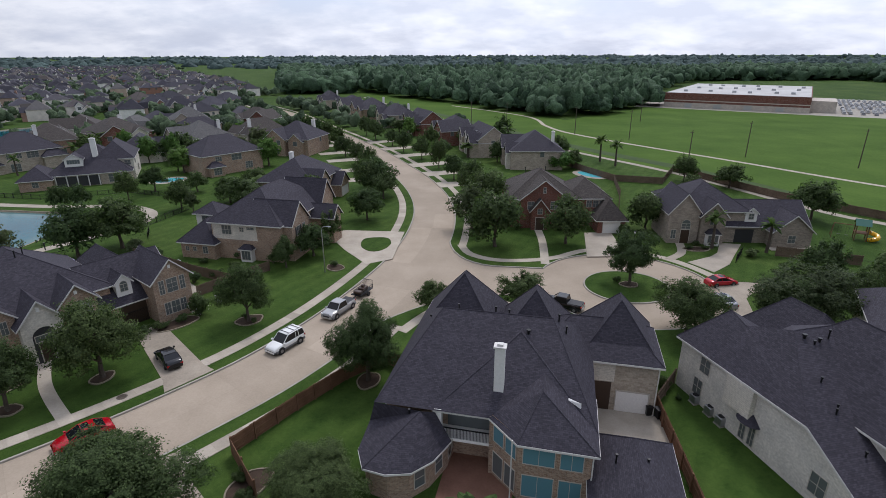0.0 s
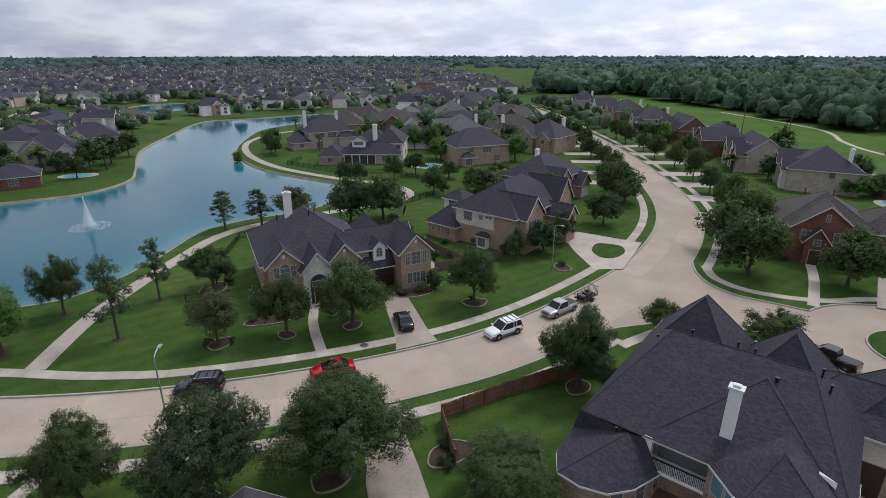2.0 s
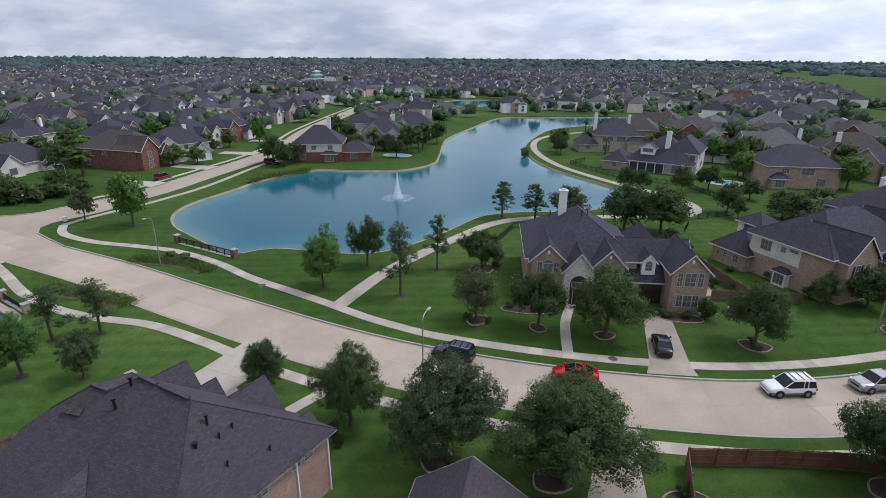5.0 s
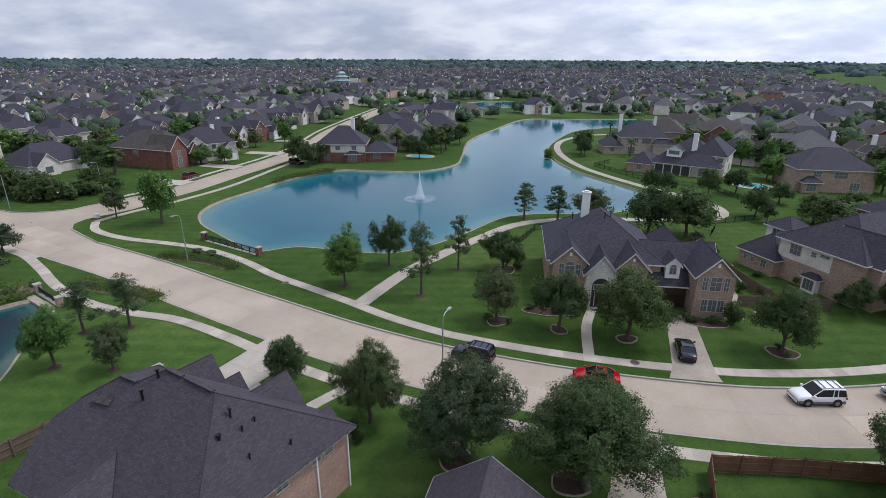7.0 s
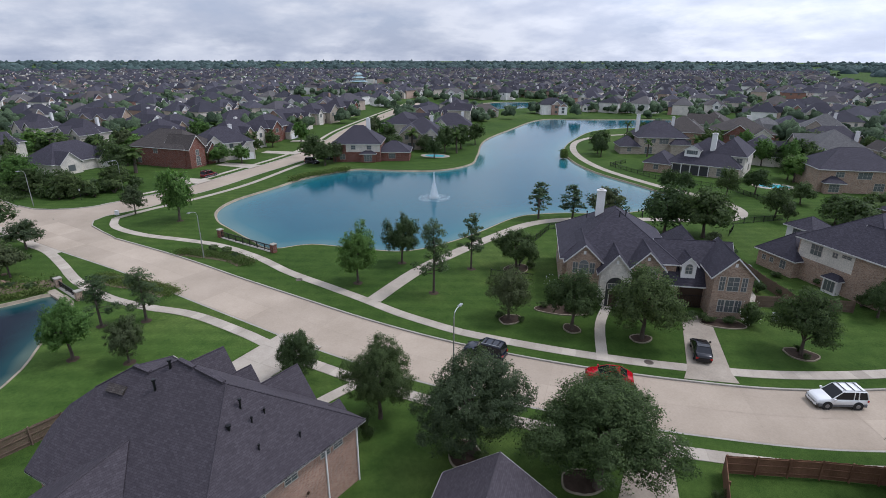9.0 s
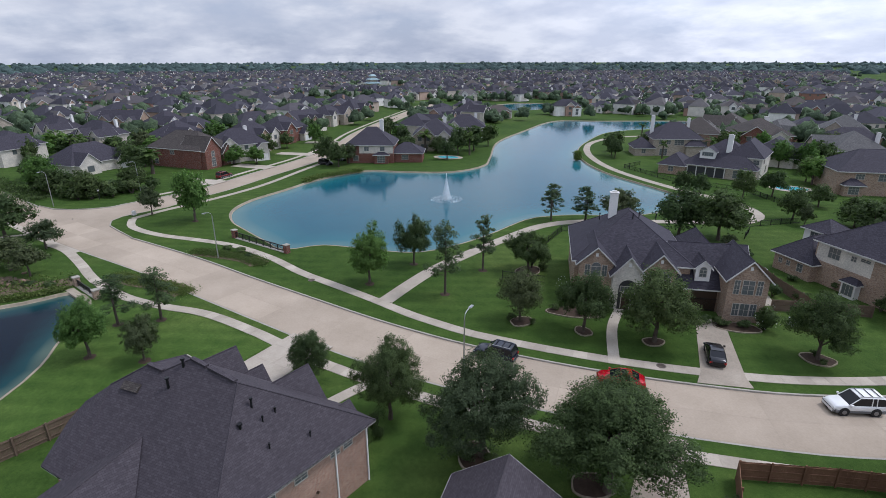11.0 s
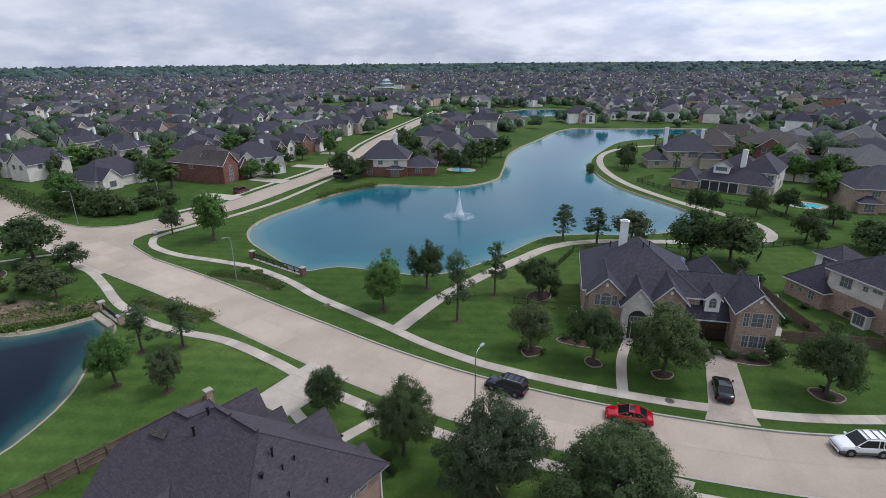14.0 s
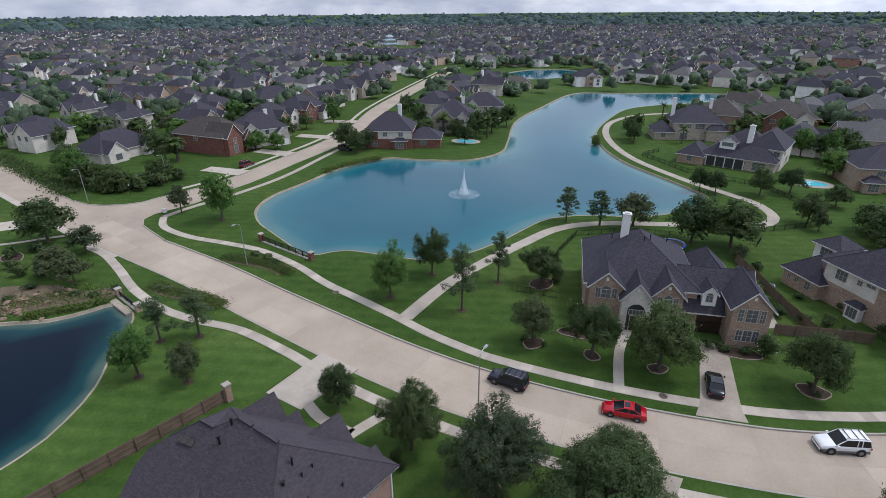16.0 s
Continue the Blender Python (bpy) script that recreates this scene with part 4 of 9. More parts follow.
def make_tree(kind, lod, seed):
    rng = np.random.default_rng(seed * 13 + lod * 7 + 50 + len(kind) * 101)
    lab, cat = TREE_LABEL[kind]
    root = thing({"palm": "palm_tree", "shrub": "shrub", "pine": "pine_tree"}.get(kind, "tree"), Matrix(), lab, cat)
    q = (5.2, 1.9, 0.5, 0.11)[lod + 1]              # how many leaf sprays, by distance
    sz = (0.058, 0.1, 0.205, 0.36)[lod + 1]
    if kind in ("oak", "grey", "young", "conifer"):
        # a tree 8 m high with a crown 8 m across, to be scaled
        rx, rz, zc = {"oak": (3.9, 3.3, 4.7), "grey": (3.9, 3.2, 4.8), "young": (3.3, 3.5, 4.6), "conifer": (2.6, 3.8, 4.2)}[kind]
        pts, way, size = crown_cloud(rng, kind, lod)
        # uneven outline: the crown swells and shrinks round its stem, and is flatter below
        a, f = np.arctan2(pts[:, 1], pts[:, 0]), rng.uniform(0, math.tau, 3)
        swell = 1 + 0.09 * np.sin(2 * a + f[0]) + 0.07 * np.sin(3 * a + f[1]) + 0.05 * np.sin(5 * a + f[2])
        pts[:, :2] *= (swell * (1 - (0.05 if kind == "young" else 0.16) * np.clip(pts[:, 2], -0.4, 1)))[:, None]
        pts[:, :2] += rng.normal(size=2) * 0.1 * pts[:, 2:]
        pts[:, 2] = np.where(pts[:, 2] < 0, pts[:, 2] * 0.86, pts[:, 2])
        pts = pts * (rx, rx, rz) + (0, 0, zc)
        if kind == "conifer":
            pts[:, :2] *= np.clip((8.0 - pts[:, 2]) / 6.4, 0.05, 1)[:, None]
        mat = {"oak": OAK, "grey": GREY, "young": LIME, "conifer": PINE}[kind]
        keep = pts[:, 2] > {"grey": 1.3, "young": 1.5}.get(kind, 1.0)
        pts, way, size = fitted(pts[keep], kind), way[keep], size[keep]
        n = (14, 11, 5, 3)[lod + 1]
        tips = pts[rng.integers(0, len(pts), n)] * (0.8, 0.8, 0.92)
        tr = part("trunk", trunk_mesh(zc - 0.9, 0.2, tips, rng, n, 8 - 2 * max(lod, 0)), BARK, root, "grey-brown bark")
        cr = new("crown", leaf_mesh("crown", pts, sz * size, rng, mat, 0.3, 1.0, way))
    elif kind == "pine":
        c = []
        for k in range(42):
            z = 3.0 + 5.9 * (k + rng.uniform(0, 1)) / 42
            a, r = rng.uniform(0, math.tau), rng.uniform(0.25, 2.3) * (1.12 - 0.09 * z) * 1.45
            c.append((math.cos(a) * r, math.sin(a) * r, z + rng.normal() * 0.1))
        c = np.array(c + [(0, 0, 9.1)])
        o = np.column_stack([c[:, :2] * 0.4, np.full(len(c), 0.7)])
        pts, way = spray(rng, c, o, 0.72, max(int(62 * q), 7), 0.55)
        bm = bmesh.new()
        tube(bm, (0, 0, -0.1), (0.08, 0.05, 5), 0.2, 0.13, 8, False), tube(bm, (0.08, 0.05, 5), (0, 0, 9.0), 0.13, 0.04, 7, False)
        for p in c[:16]:
            tube(bm, (0.06, 0.04, p[2] - 0.35), p, 0.05, 0.02, 5, False)
        tr = part("trunk", bm, BARK, root, "reddish brown bark")
        cr = new("crown", leaf_mesh("crown", fitted(pts, kind), sz * 0.95, rng, PINE, 0.2, 1.4, way))
    elif kind == "palm":
        bm = bmesh.new()
        tube(bm, (0, 0, -0.1), (0.1, 0, 2.6), 0.3, 0.22, 8, False), tube(bm, (0.1, 0, 2.6), (0.05, 0.1, 5.0), 0.22, 0.2, 8, False)
        tr = part("trunk", bm, BARK, root, "rough palm trunk")
        v, f = [], []
        for k in range((26, 26, 20, 12)[lod + 1]):
            a, e = rng.uniform(0, math.tau), rng.uniform(-0.5, 1.25)
            L = rng.uniform(1.6, 2.3)
            o = np.array((0.05, 0.1, 5.0)); d = np.array((math.cos(a) * math.cos(e), math.sin(a) * math.cos(e), math.sin(e)))
            side = np.array((-math.sin(a), math.cos(a), 0))
            for s in range(6):
                p0, p1 = o.copy(), None
                d2 = d + (0, 0, -0.16 * s)
                p1 = o + d2 / np.linalg.norm(d2) * L / 6
                w0, w1 = 0.42 * math.sin(math.pi * (s + 0.4) / 7), 0.42 * math.sin(math.pi * (s + 1.4) / 7)
                for g in (-1, 1):
                    i = len(v)
                    v += [p0, p1, p1 + side * g * w1 + (0, 0, -0.12), p0 + side * g * w0 + (0, 0, -0.12)]
                    f.append((i, i + 1, i + 2, i + 3))
                o = p1
        cr = raw("crown", v, f, PALM)
    else:
        c, o = clumps(rng, 18, 0.85, 0.55, 0.62, 7, (0.4, 0.6))
        pts, way = spray(rng, c, o, 0.34, max(int(60 * q), 8))
        pts, way = pts[pts[:, 2] > 0.02], way[pts[:, 2] > 0.02]
        bm = bmesh.new()
        for p in c[:5]:
            tube(bm, (0, 0, -0.05), p, 0.04, 0.015, 5, False)
        tr = part("stem", bm, BARK, root)
        cr = new("crown", leaf_mesh("crown", pts, sz * 0.6, rng, OAK, 0.35, 1.0, way))
    cr.parent = root
    return root


tree_rng = random.Random(5)


def tree(kind, x, y, h, dia, lod=None, label=""):
    """A tree h metres high with a crown dia across."""
    dist = math.hypot(x, y)
    if lod is None:
        lod = -1 if dist < 56 else 0 if dist < 85 else 1 if dist < 190 else 2
    key = (kind, lod, tree_rng.randrange((3, 4, 4, 3)[lod + 1]))
    s = dia / TREE_D[kind]
    m = pose(x, y, 0, 0, 0, tree_rng.uniform(0, 360)) @ Matrix.Diagonal((s, s, h / TREE_H[kind], 1))
    if key not in PROTO:
        ob = PROTO[key] = make_tree(kind, lod, key[2] + 1)
        PLACED.append((ob, m))
    else:
        ob = copy_thing(PROTO[key], m)
    if label:
        ob["label"] = label
    return ob


# ---------------------------------------------------------------- the houses near the street
def lake_house():
    b = [(-0.3, 1.0, 14.4, 16.0, 6.0, 5.0, "hip", TAN), (0.2, -0.2, 4.6, 7, 6.0, 2.1, "gf", TAN), (4.5, -1.6, 8.4, 5, 5.2, 2.3, "gf", PALESTONE),
         (8.4, -1.3, 12.2, 5, 6.0, 2.0, "gf", TAN), (12.2, 0.0, 21.6, 9.0, 3.6, 4.3, "gs", TAN), (18.0, -2.6, 22.6, 5.0, 6.0, 2.3, "gf", TAN),
         (14.0, 6.0, 21.0, 16.0, 4.0, 3.6, "hip", TAN)]
    op = [(1, "f", 1.1, 4.0, 0.6, 1.5), (1, "f", 2.2, 4.0, 1.2, 1.25, "a"), (1, "f", 3.3, 4.0, 0.6, 1.5), (1, "f", 2.2, 0.8, 1.8, 1.7),
          (3, "f", 0.9, 4.0, 0.55, 1.5), (3, "f", 1.9, 4.0, 1.1, 1.25, "a"), (3, "f", 2.9, 4.0, 0.55, 1.5), (3, "f", 1.9, 0.8, 1.9, 1.7),
          (5, "f", 1.0, 3.8, 0.6, 1.8), (5, "f", 2.3, 3.8, 1.3, 1.8), (5, "f", 3.6, 3.8, 0.6, 1.8), (5, "f", 1.3, 0.9, 0.7, 1.6), (5, "f", 2.3, 0.9, 1.0, 1.6), (5, "f", 3.3, 0.9, 0.7, 1.6),
          (0, "l", 4.0, 1.0, 1.2, 1.6), (0, "l", 9.0, 3.9, 1.2, 1.5), (0, "r", 3.0, 4.0, 1.0, 1.3)]
    h = house(-49.4, 47.4, 51.0, b, "two-storey tan brick house with dark roof beside the lake", TAN, SHINGLE_D, op, (), [(5.0, 9.6, 8.0, 13.0, 1.1, 0.8)],
              [(7.4, 6.6, 10.4, 0.5), (8.3, 7.2, 10.5, 0.45), (10.6, 7.4, 10.4, 0.35), (3.2, 9, 9.6, 0.4)])
    # arched entrance
    m = wall_frame(b[2], "f", 1.95, 0.0)
    bm = bmesh.new()
    pts = [(-1.15, 0), (-1.15, 3.1)] + [(-1.15 * math.cos(math.pi * i / 12), 3.1 + 1.15 * math.sin(math.pi * i / 12)) for i in range(1, 12)] + [(1.15, 3.1), (1.15, 0)]
    for (x0, z0), (x1, z1) in zip(pts, pts[1:]):
        r = 1.22
        q = [(x0, z0), (x1, z1), (x1 * r, 3.1 + (z1 - 3.1) * r if z1 > 3.1 else z1), (x0 * r, 3.1 + (z0 - 3.1) * r if z0 > 3.1 else z0)]
        poly(bm, [m @ Vector((x, -0.12, z)) for x, z in q])
        poly(bm, [m @ Vector(p) for p in ((x0, -0.12, z0), (x0, 0.02, z0), (x1, 0.02, z1), (x1, -0.12, z1))])
    part("entrance_arch", bm, PALESTONE, h, "cream stone arch")
    # the shade inside the arch is a flat dark panel on the wall
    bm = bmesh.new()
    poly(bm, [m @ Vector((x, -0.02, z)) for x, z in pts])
    rec = part("entrance_recess", bm, SHUTTER_AND_SHADE, h, "dark panel for the shade behind the arch")
    door(h, m @ pose(-0.15, -0.03, 0.05), 1.0, 2.3, DARKWOOD_AND_SHADE, "door", True, "dark double front door with glass")
    window(h, m @ pose(0, -0.03, 2.6), 1.8, 0.7, 4, 1)
    window(h, m @ pose(0.82, -0.03, 0.1), 0.35, 2.2, 1, 3)
    # round-topped dormer
    d = (14.9, 0.4, 16.7, 4.0, 6.0, 0.9, "gf")
    part("dormer_wall", wall_block((14.9, 0.4, 16.7, 4.0, 6.0, 0.9, "gf")), WHITE, h)
    cover(h, "dormer_roof", d, SHINGLE_D, 0.25)
    window(h, wall_frame(d, "f", 0.9, 4.6), 0.8, 0.9, 2, 2, True)
    # iron gate in the drive and the keystones over the windows
    bm = bmesh.new()
    box(bm, 14.5, -0.11, 1.7, 17.9, -0.05, 1.76)
    gate = part("gate", bm, BLACK, h, "black iron drive gate")
    bm = bmesh.new()
    box(bm, 14.5, -0.11, 0.2, 17.9, -0.05, 0.26)
    part("gate_rail", bm, BLACK, gate)
    for k in range(16):
        bm = bmesh.new()
        x = 14.6 + k * 0.21
        box(bm, x, -0.1, 0.05, x + 0.03, -0.06, 1.9)
        part("gate_bar", bm, BLACK, gate)
    # flat dark panel in place of the drive-through's shade
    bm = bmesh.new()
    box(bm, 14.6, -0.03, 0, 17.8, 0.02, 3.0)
    part("carport_opening", bm, DARKWOOD_AND_SHADE, h, "dark panel for the shade of a drive-through")
    for k, u, z in ((1, 2.2, 6.9), (3, 1.9, 6.9), (5, 2.3, 7.2), (2, 1.95, 6.3)):
        bm = bmesh.new()
        mm = wall_frame(b[k], "f", u, z)
        box(bm, -0.16, -0.06, -0.22, 0.16, 0.01, 0.22, mm)
        part("keystone", bm, WHITE, h, "pale cast keystone")


def big_house():
    b = [(-0.05, 5.0, 16.8, 20.0, 5.4, 4.9, "bare", TAN), (0.0, 14.5, 8.4, 23.0, 5.8, 5.3, "hip", TAN), (8.0, 14.0, 15.2, 22.0, 5.8, 4.6, "hip", TAN),
         (16.4, 14.6, 23.0, 22.4, 5.8, 4.2, "hip", STONE), (12.0, 14.0, 23.2, 20.8, 5.8, 2.3, "hip", STONE), (17.1, -6.0, 23.0, 6.2, 3.2, 2.2, "hip", TAN)]
    op = [(3, "r", 3.0, 3.9, 1.2, 1.3)]
    h = house(-6.0, 33.0, -13.0, b, "large two-storey tan brick house with dark hipped roofs and a balcony", TAN, SHINGLE_D, op, [(4, "f", 9.2, 2.9, 2.2, "garage")],
              [(9.5, 5.4, 6.2, 10.7, 0.8, 0.6)],
              [(1.9, 13.2, 8.0, 0.6), (4.9, 11.9, 10.3, 0.4), (8.3, 11.8, 10.4, 0.45), (9.5, 11.8, 10.3, 0.4), (13.9, 12.2, 9.9, 0.6), (14.6, 11.8, 9.0, 0.6), (11.4, 10.0, 9.5, 0.35, 0.12), (2.6, 3.0, 5.0, 0.35), (18.6, 1.8, 4.8, 0.2), (20.8, 1.8, 4.8, 0.2)])
    # main roof with a long slope that runs on down to the one-storey rounded end
    def slopes(name, faces, rim, caps, low=()):
        bm = bmesh.new()
        for q in faces:
            poly(bm, q)
        for a, e in zip(rim, rim[1:]):
            poly(bm, [a, e, (e[0], e[1], e[2] - 0.18), (a[0], a[1], a[2] - 0.18)])
        bmesh.ops.remove_doubles(bm, verts=bm.verts, dist=0.001)
        bmesh.ops.recalc_face_normals(bm, faces=bm.faces)
        r = part(name, bm, SHINGLE_D, h)
        for a, e in caps:
            bm = bmesh.new()
            tube(bm, a, e, 0.055, 0.055, 5)
            part("ridge_cap", bm, SHINGLE_D, r)
        for a, e in low:
            bm = bmesh.new()
            d = Vector(e) - Vector(a)
            box(bm, 0, -0.03, -0.19, d.length, 0.03, -0.01, Matrix.Translation(a) @ d.to_track_quat("X", "Z").to_matrix().to_4x4())
            part("fascia", bm, FASCIA, r)
        return r

    L, R = (3.5, 11.5, 10.5), (13.4, 11.5, 10.5)
    WF, WB, EF, EB = (-0.4, 3.2, 5.52), (-0.4, 20.4, 5.5), (17.3, 3.2, 5.52), (17.3, 20.0, 5.5)
    slopes("roof", [[L, R, EF, WF], [L, WF, WB], [R, EB, EF], [L, WB, EB, R]], [WB, WF], [(L, R), (L, WF), (R, EF)])
    D = (3.5, 3.0, 5.4)
    rim = [(-0.9, 3.2, 3.6), (-0.9, 0.4, 2.95), (0.15, -1.44, 2.95), (2.0, -1.65, 2.95), (3.87, -1.1, 2.95), (5.2, 0.5, 2.95), (6.1, 3.0, 2.95)]
    slopes("roof", [[WF, D, rim[2], rim[1], rim[0]]] + [[D, a, e] for a, e in zip(rim[2:], rim[3:])] + [[D, rim[6], (4.7, 3.25, 5.3)]], rim, [(D, rim[2])], list(zip(rim[1:], rim[2:])))
    # hipped wing over the balcony
    c0, c1, B, Bb = (4.5, 3.3, 5.5), (17.2, 3.3, 5.5), (10.8, 9.7, 9.8), (10.8, 12.0, 9.8)
    slopes("roof", [[c0, c1, B], [c0, B, Bb, (4.5, 12.0, 5.5)], [c1, (17.2, 12.0, 5.5), Bb, B]], [(4.5, 8.0, 5.5), c0, c1, (17.2, 8.0, 5.5)], [(c0, B), (c1, B), (B, Bb)], [(c0, (9.1, 3.3, 5.5)), ((4.5, 5.4, 5.5), c0)])
    wl = [(-0.5, 3.5), (-0.5, 0.6), (0.5, -0.9), (2.0, -1.2), (3.6, -0.7), (4.8, 0.8), (5.7, 3.2), (5.9, 6.0)]
    for (ax, ay), (bx, by) in zip(wl, wl[1:]):
        bm = bmesh.new()
        poly(bm, [(ax, ay, -0.05), (bx, by, -0.05), (bx, by, 2.9), (ax, ay, 2.9)])
        part("wall", bm, TAN, h)
        bm = bmesh.new()
        a = math.degrees(math.atan2(by - ay, bx - ax))
        box(bm, 0, -0.03, 2.74, math.hypot(bx - ax, by - ay), 0.0, 2.92, pose(ax, ay, 0, 0, 0, a) @ pose(0, -0.42, 0))
        part("gutter", bm, FASCIA, h, "pale gutter")
        L = math.hypot(bx - ax, by - ay)
        if L < 4 and ax > 2.5:
            for k in range(max(1, int(L / 1.3))):
                n = max(1, int(L / 1.3))
                window(h, pose(ax, ay, 0.7, 0, 0, a) @ pose(L * (k + 0.5) / n, 0, 0), 0.95, 1.7, 1, 2)
    # two-storey bay with a slanted side, over the patio
    wl = [(9.3, 6.0), (9.3, 3.4), (11.6, 1.2), (16.9, 1.2), (16.9, 10.0)]
    for k, ((ax, ay), (bx, by)) in enumerate(zip(wl, wl[1:])):
        bm = bmesh.new()
        poly(bm, [(ax, ay, -0.05), (bx, by, -0.05), (bx, by, 5.75), (ax, ay, 5.75)])
        part("wall", bm, TAN, h)
        a, L = math.degrees(math.atan2(by - ay, bx - ax)), math.hypot(bx - ax, by - ay)
        m = pose(ax, ay, 0, 0, 0, a)
        if k == 1:
            for u in (0.85, 2.3):
                window(h, m @ pose(u, 0, 3.5), 1.15, 1.8, 1, 1, False, None, TEAL), window(h, m @ pose(u, 0, 0.4), 1.15, 2.0, 1, 1)
        if k == 2:
            for u, w in ((1.5, 2.3), (3.9, 1.6)):
                window(h, m @ pose(u, 0, 3.5), w, 1.8, 2, 1, False, None, TEAL), window(h, m @ pose(u, 0, 0.4), w, 2.0, 2, 1, False, None, TEAL)
    C, Cb = (13.05, 4.3, 7.85), (13.05, 7.4, 7.85)
    r0, r1, r2, r3 = (9.0, 3.3, 5.5), (11.5, 0.7, 5.5), (17.35, 0.7, 5.5), (17.35, 7.6, 5.5)
    slopes("roof", [[r0, r1, C], [r1, r2, C], [r2, r3, Cb, C], [r0, C, Cb]], [r0, r1, r2, r3], [(r1, C), (r2, C), (C, Cb)], [(r0, r1), (r1, r2), (r2, r3)])
    for a, e in (((15.0, 4.9, 6.95), (16.0, 4.7, 6.4)), ((12.4, 10.2, 9.0), (13.4, 9.9, 8.6))):
        bm = bmesh.new()
        poly(bm, [a, e, (e[0], e[1] + 0.1, e[2] + 0.45), (a[0], a[1] + 0.15, a[2] + 0.1)])
        part("flashing", bm, WHITE, h, "white metal roof flashing")
    # rear balcony between white posts
    bm = bmesh.new()
    box(bm, 4.6, 3.3, 2.7, 9.4, 4.95, 2.95)
    bal = part("balcony", bm, WHITE, h, "white-edged rear balcony")
    for k in range(34):
        bm = bmesh.new()
        x = 5.35 + k * 0.118
        box(bm, x, 3.36, 2.95, x + 0.03, 3.39, 3.85)
        part("baluster", bm, BLACK, bal)
    bm = bmesh.new()
    box(bm, 5.2, 3.33, 3.85, 9.4, 3.42, 3.92)
    part("rail", bm, BLACK, bal)
    for x in (4.6, 9.1):
        bm = bmesh.new()
        box(bm, x, 3.3, 0.0 if x > 5 else 2.95, x + 0.6, 3.9, 5.6)
        part("post", bm, WHITE if x < 5 else TAN, h)
    bm = bmesh.new()
    box(bm, 5.4, 4.86, 3.0, 9.0, 4.9, 5.2)
    part("shaded_glazing", bm, GLASS, h, "dark glazed balcony doors")
    # cream wall panel beside the garage wing, and white flashing
    bm = bmesh.new()
    box(bm, 16.5, 13.94, 3.2, 19.4, 14.02, 5.6)
    part("siding_panel", bm, SIDING, h, "cream siding over the carport")
    # no real opening: the carport's shade is a dark sheet on the wall
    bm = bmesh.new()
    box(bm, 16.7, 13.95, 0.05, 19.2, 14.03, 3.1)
    part("carport_opening", bm, DARKWOOD_AND_SHADE, h, "dark panel for the shade of a carport")
    # satellite dish on the garage wing
    bm = bmesh.new()
    tube(bm, (15.3, 13.9, 6.0), (15.3, 13.7, 6.9), 0.04, 0.04, 6)
    tube(bm, (15.3, 13.65, 6.95), (15.22, 13.4, 7.05), 0.12, 0.38, 14)
    part("satellite_dish", bm, STEEL, h, "grey satellite dish")
    # downpipes
    for x, y in ((0.15, 4.4), (11.1, 1.0), (16.95, 1.0), (23.25, 13.9)):
        bm = bmesh.new()
        box(bm, x - 0.05, y - 0.05, 0, x + 0.05, y + 0.05, 5.6)
        part("downpipe", bm, FASCIA, h)


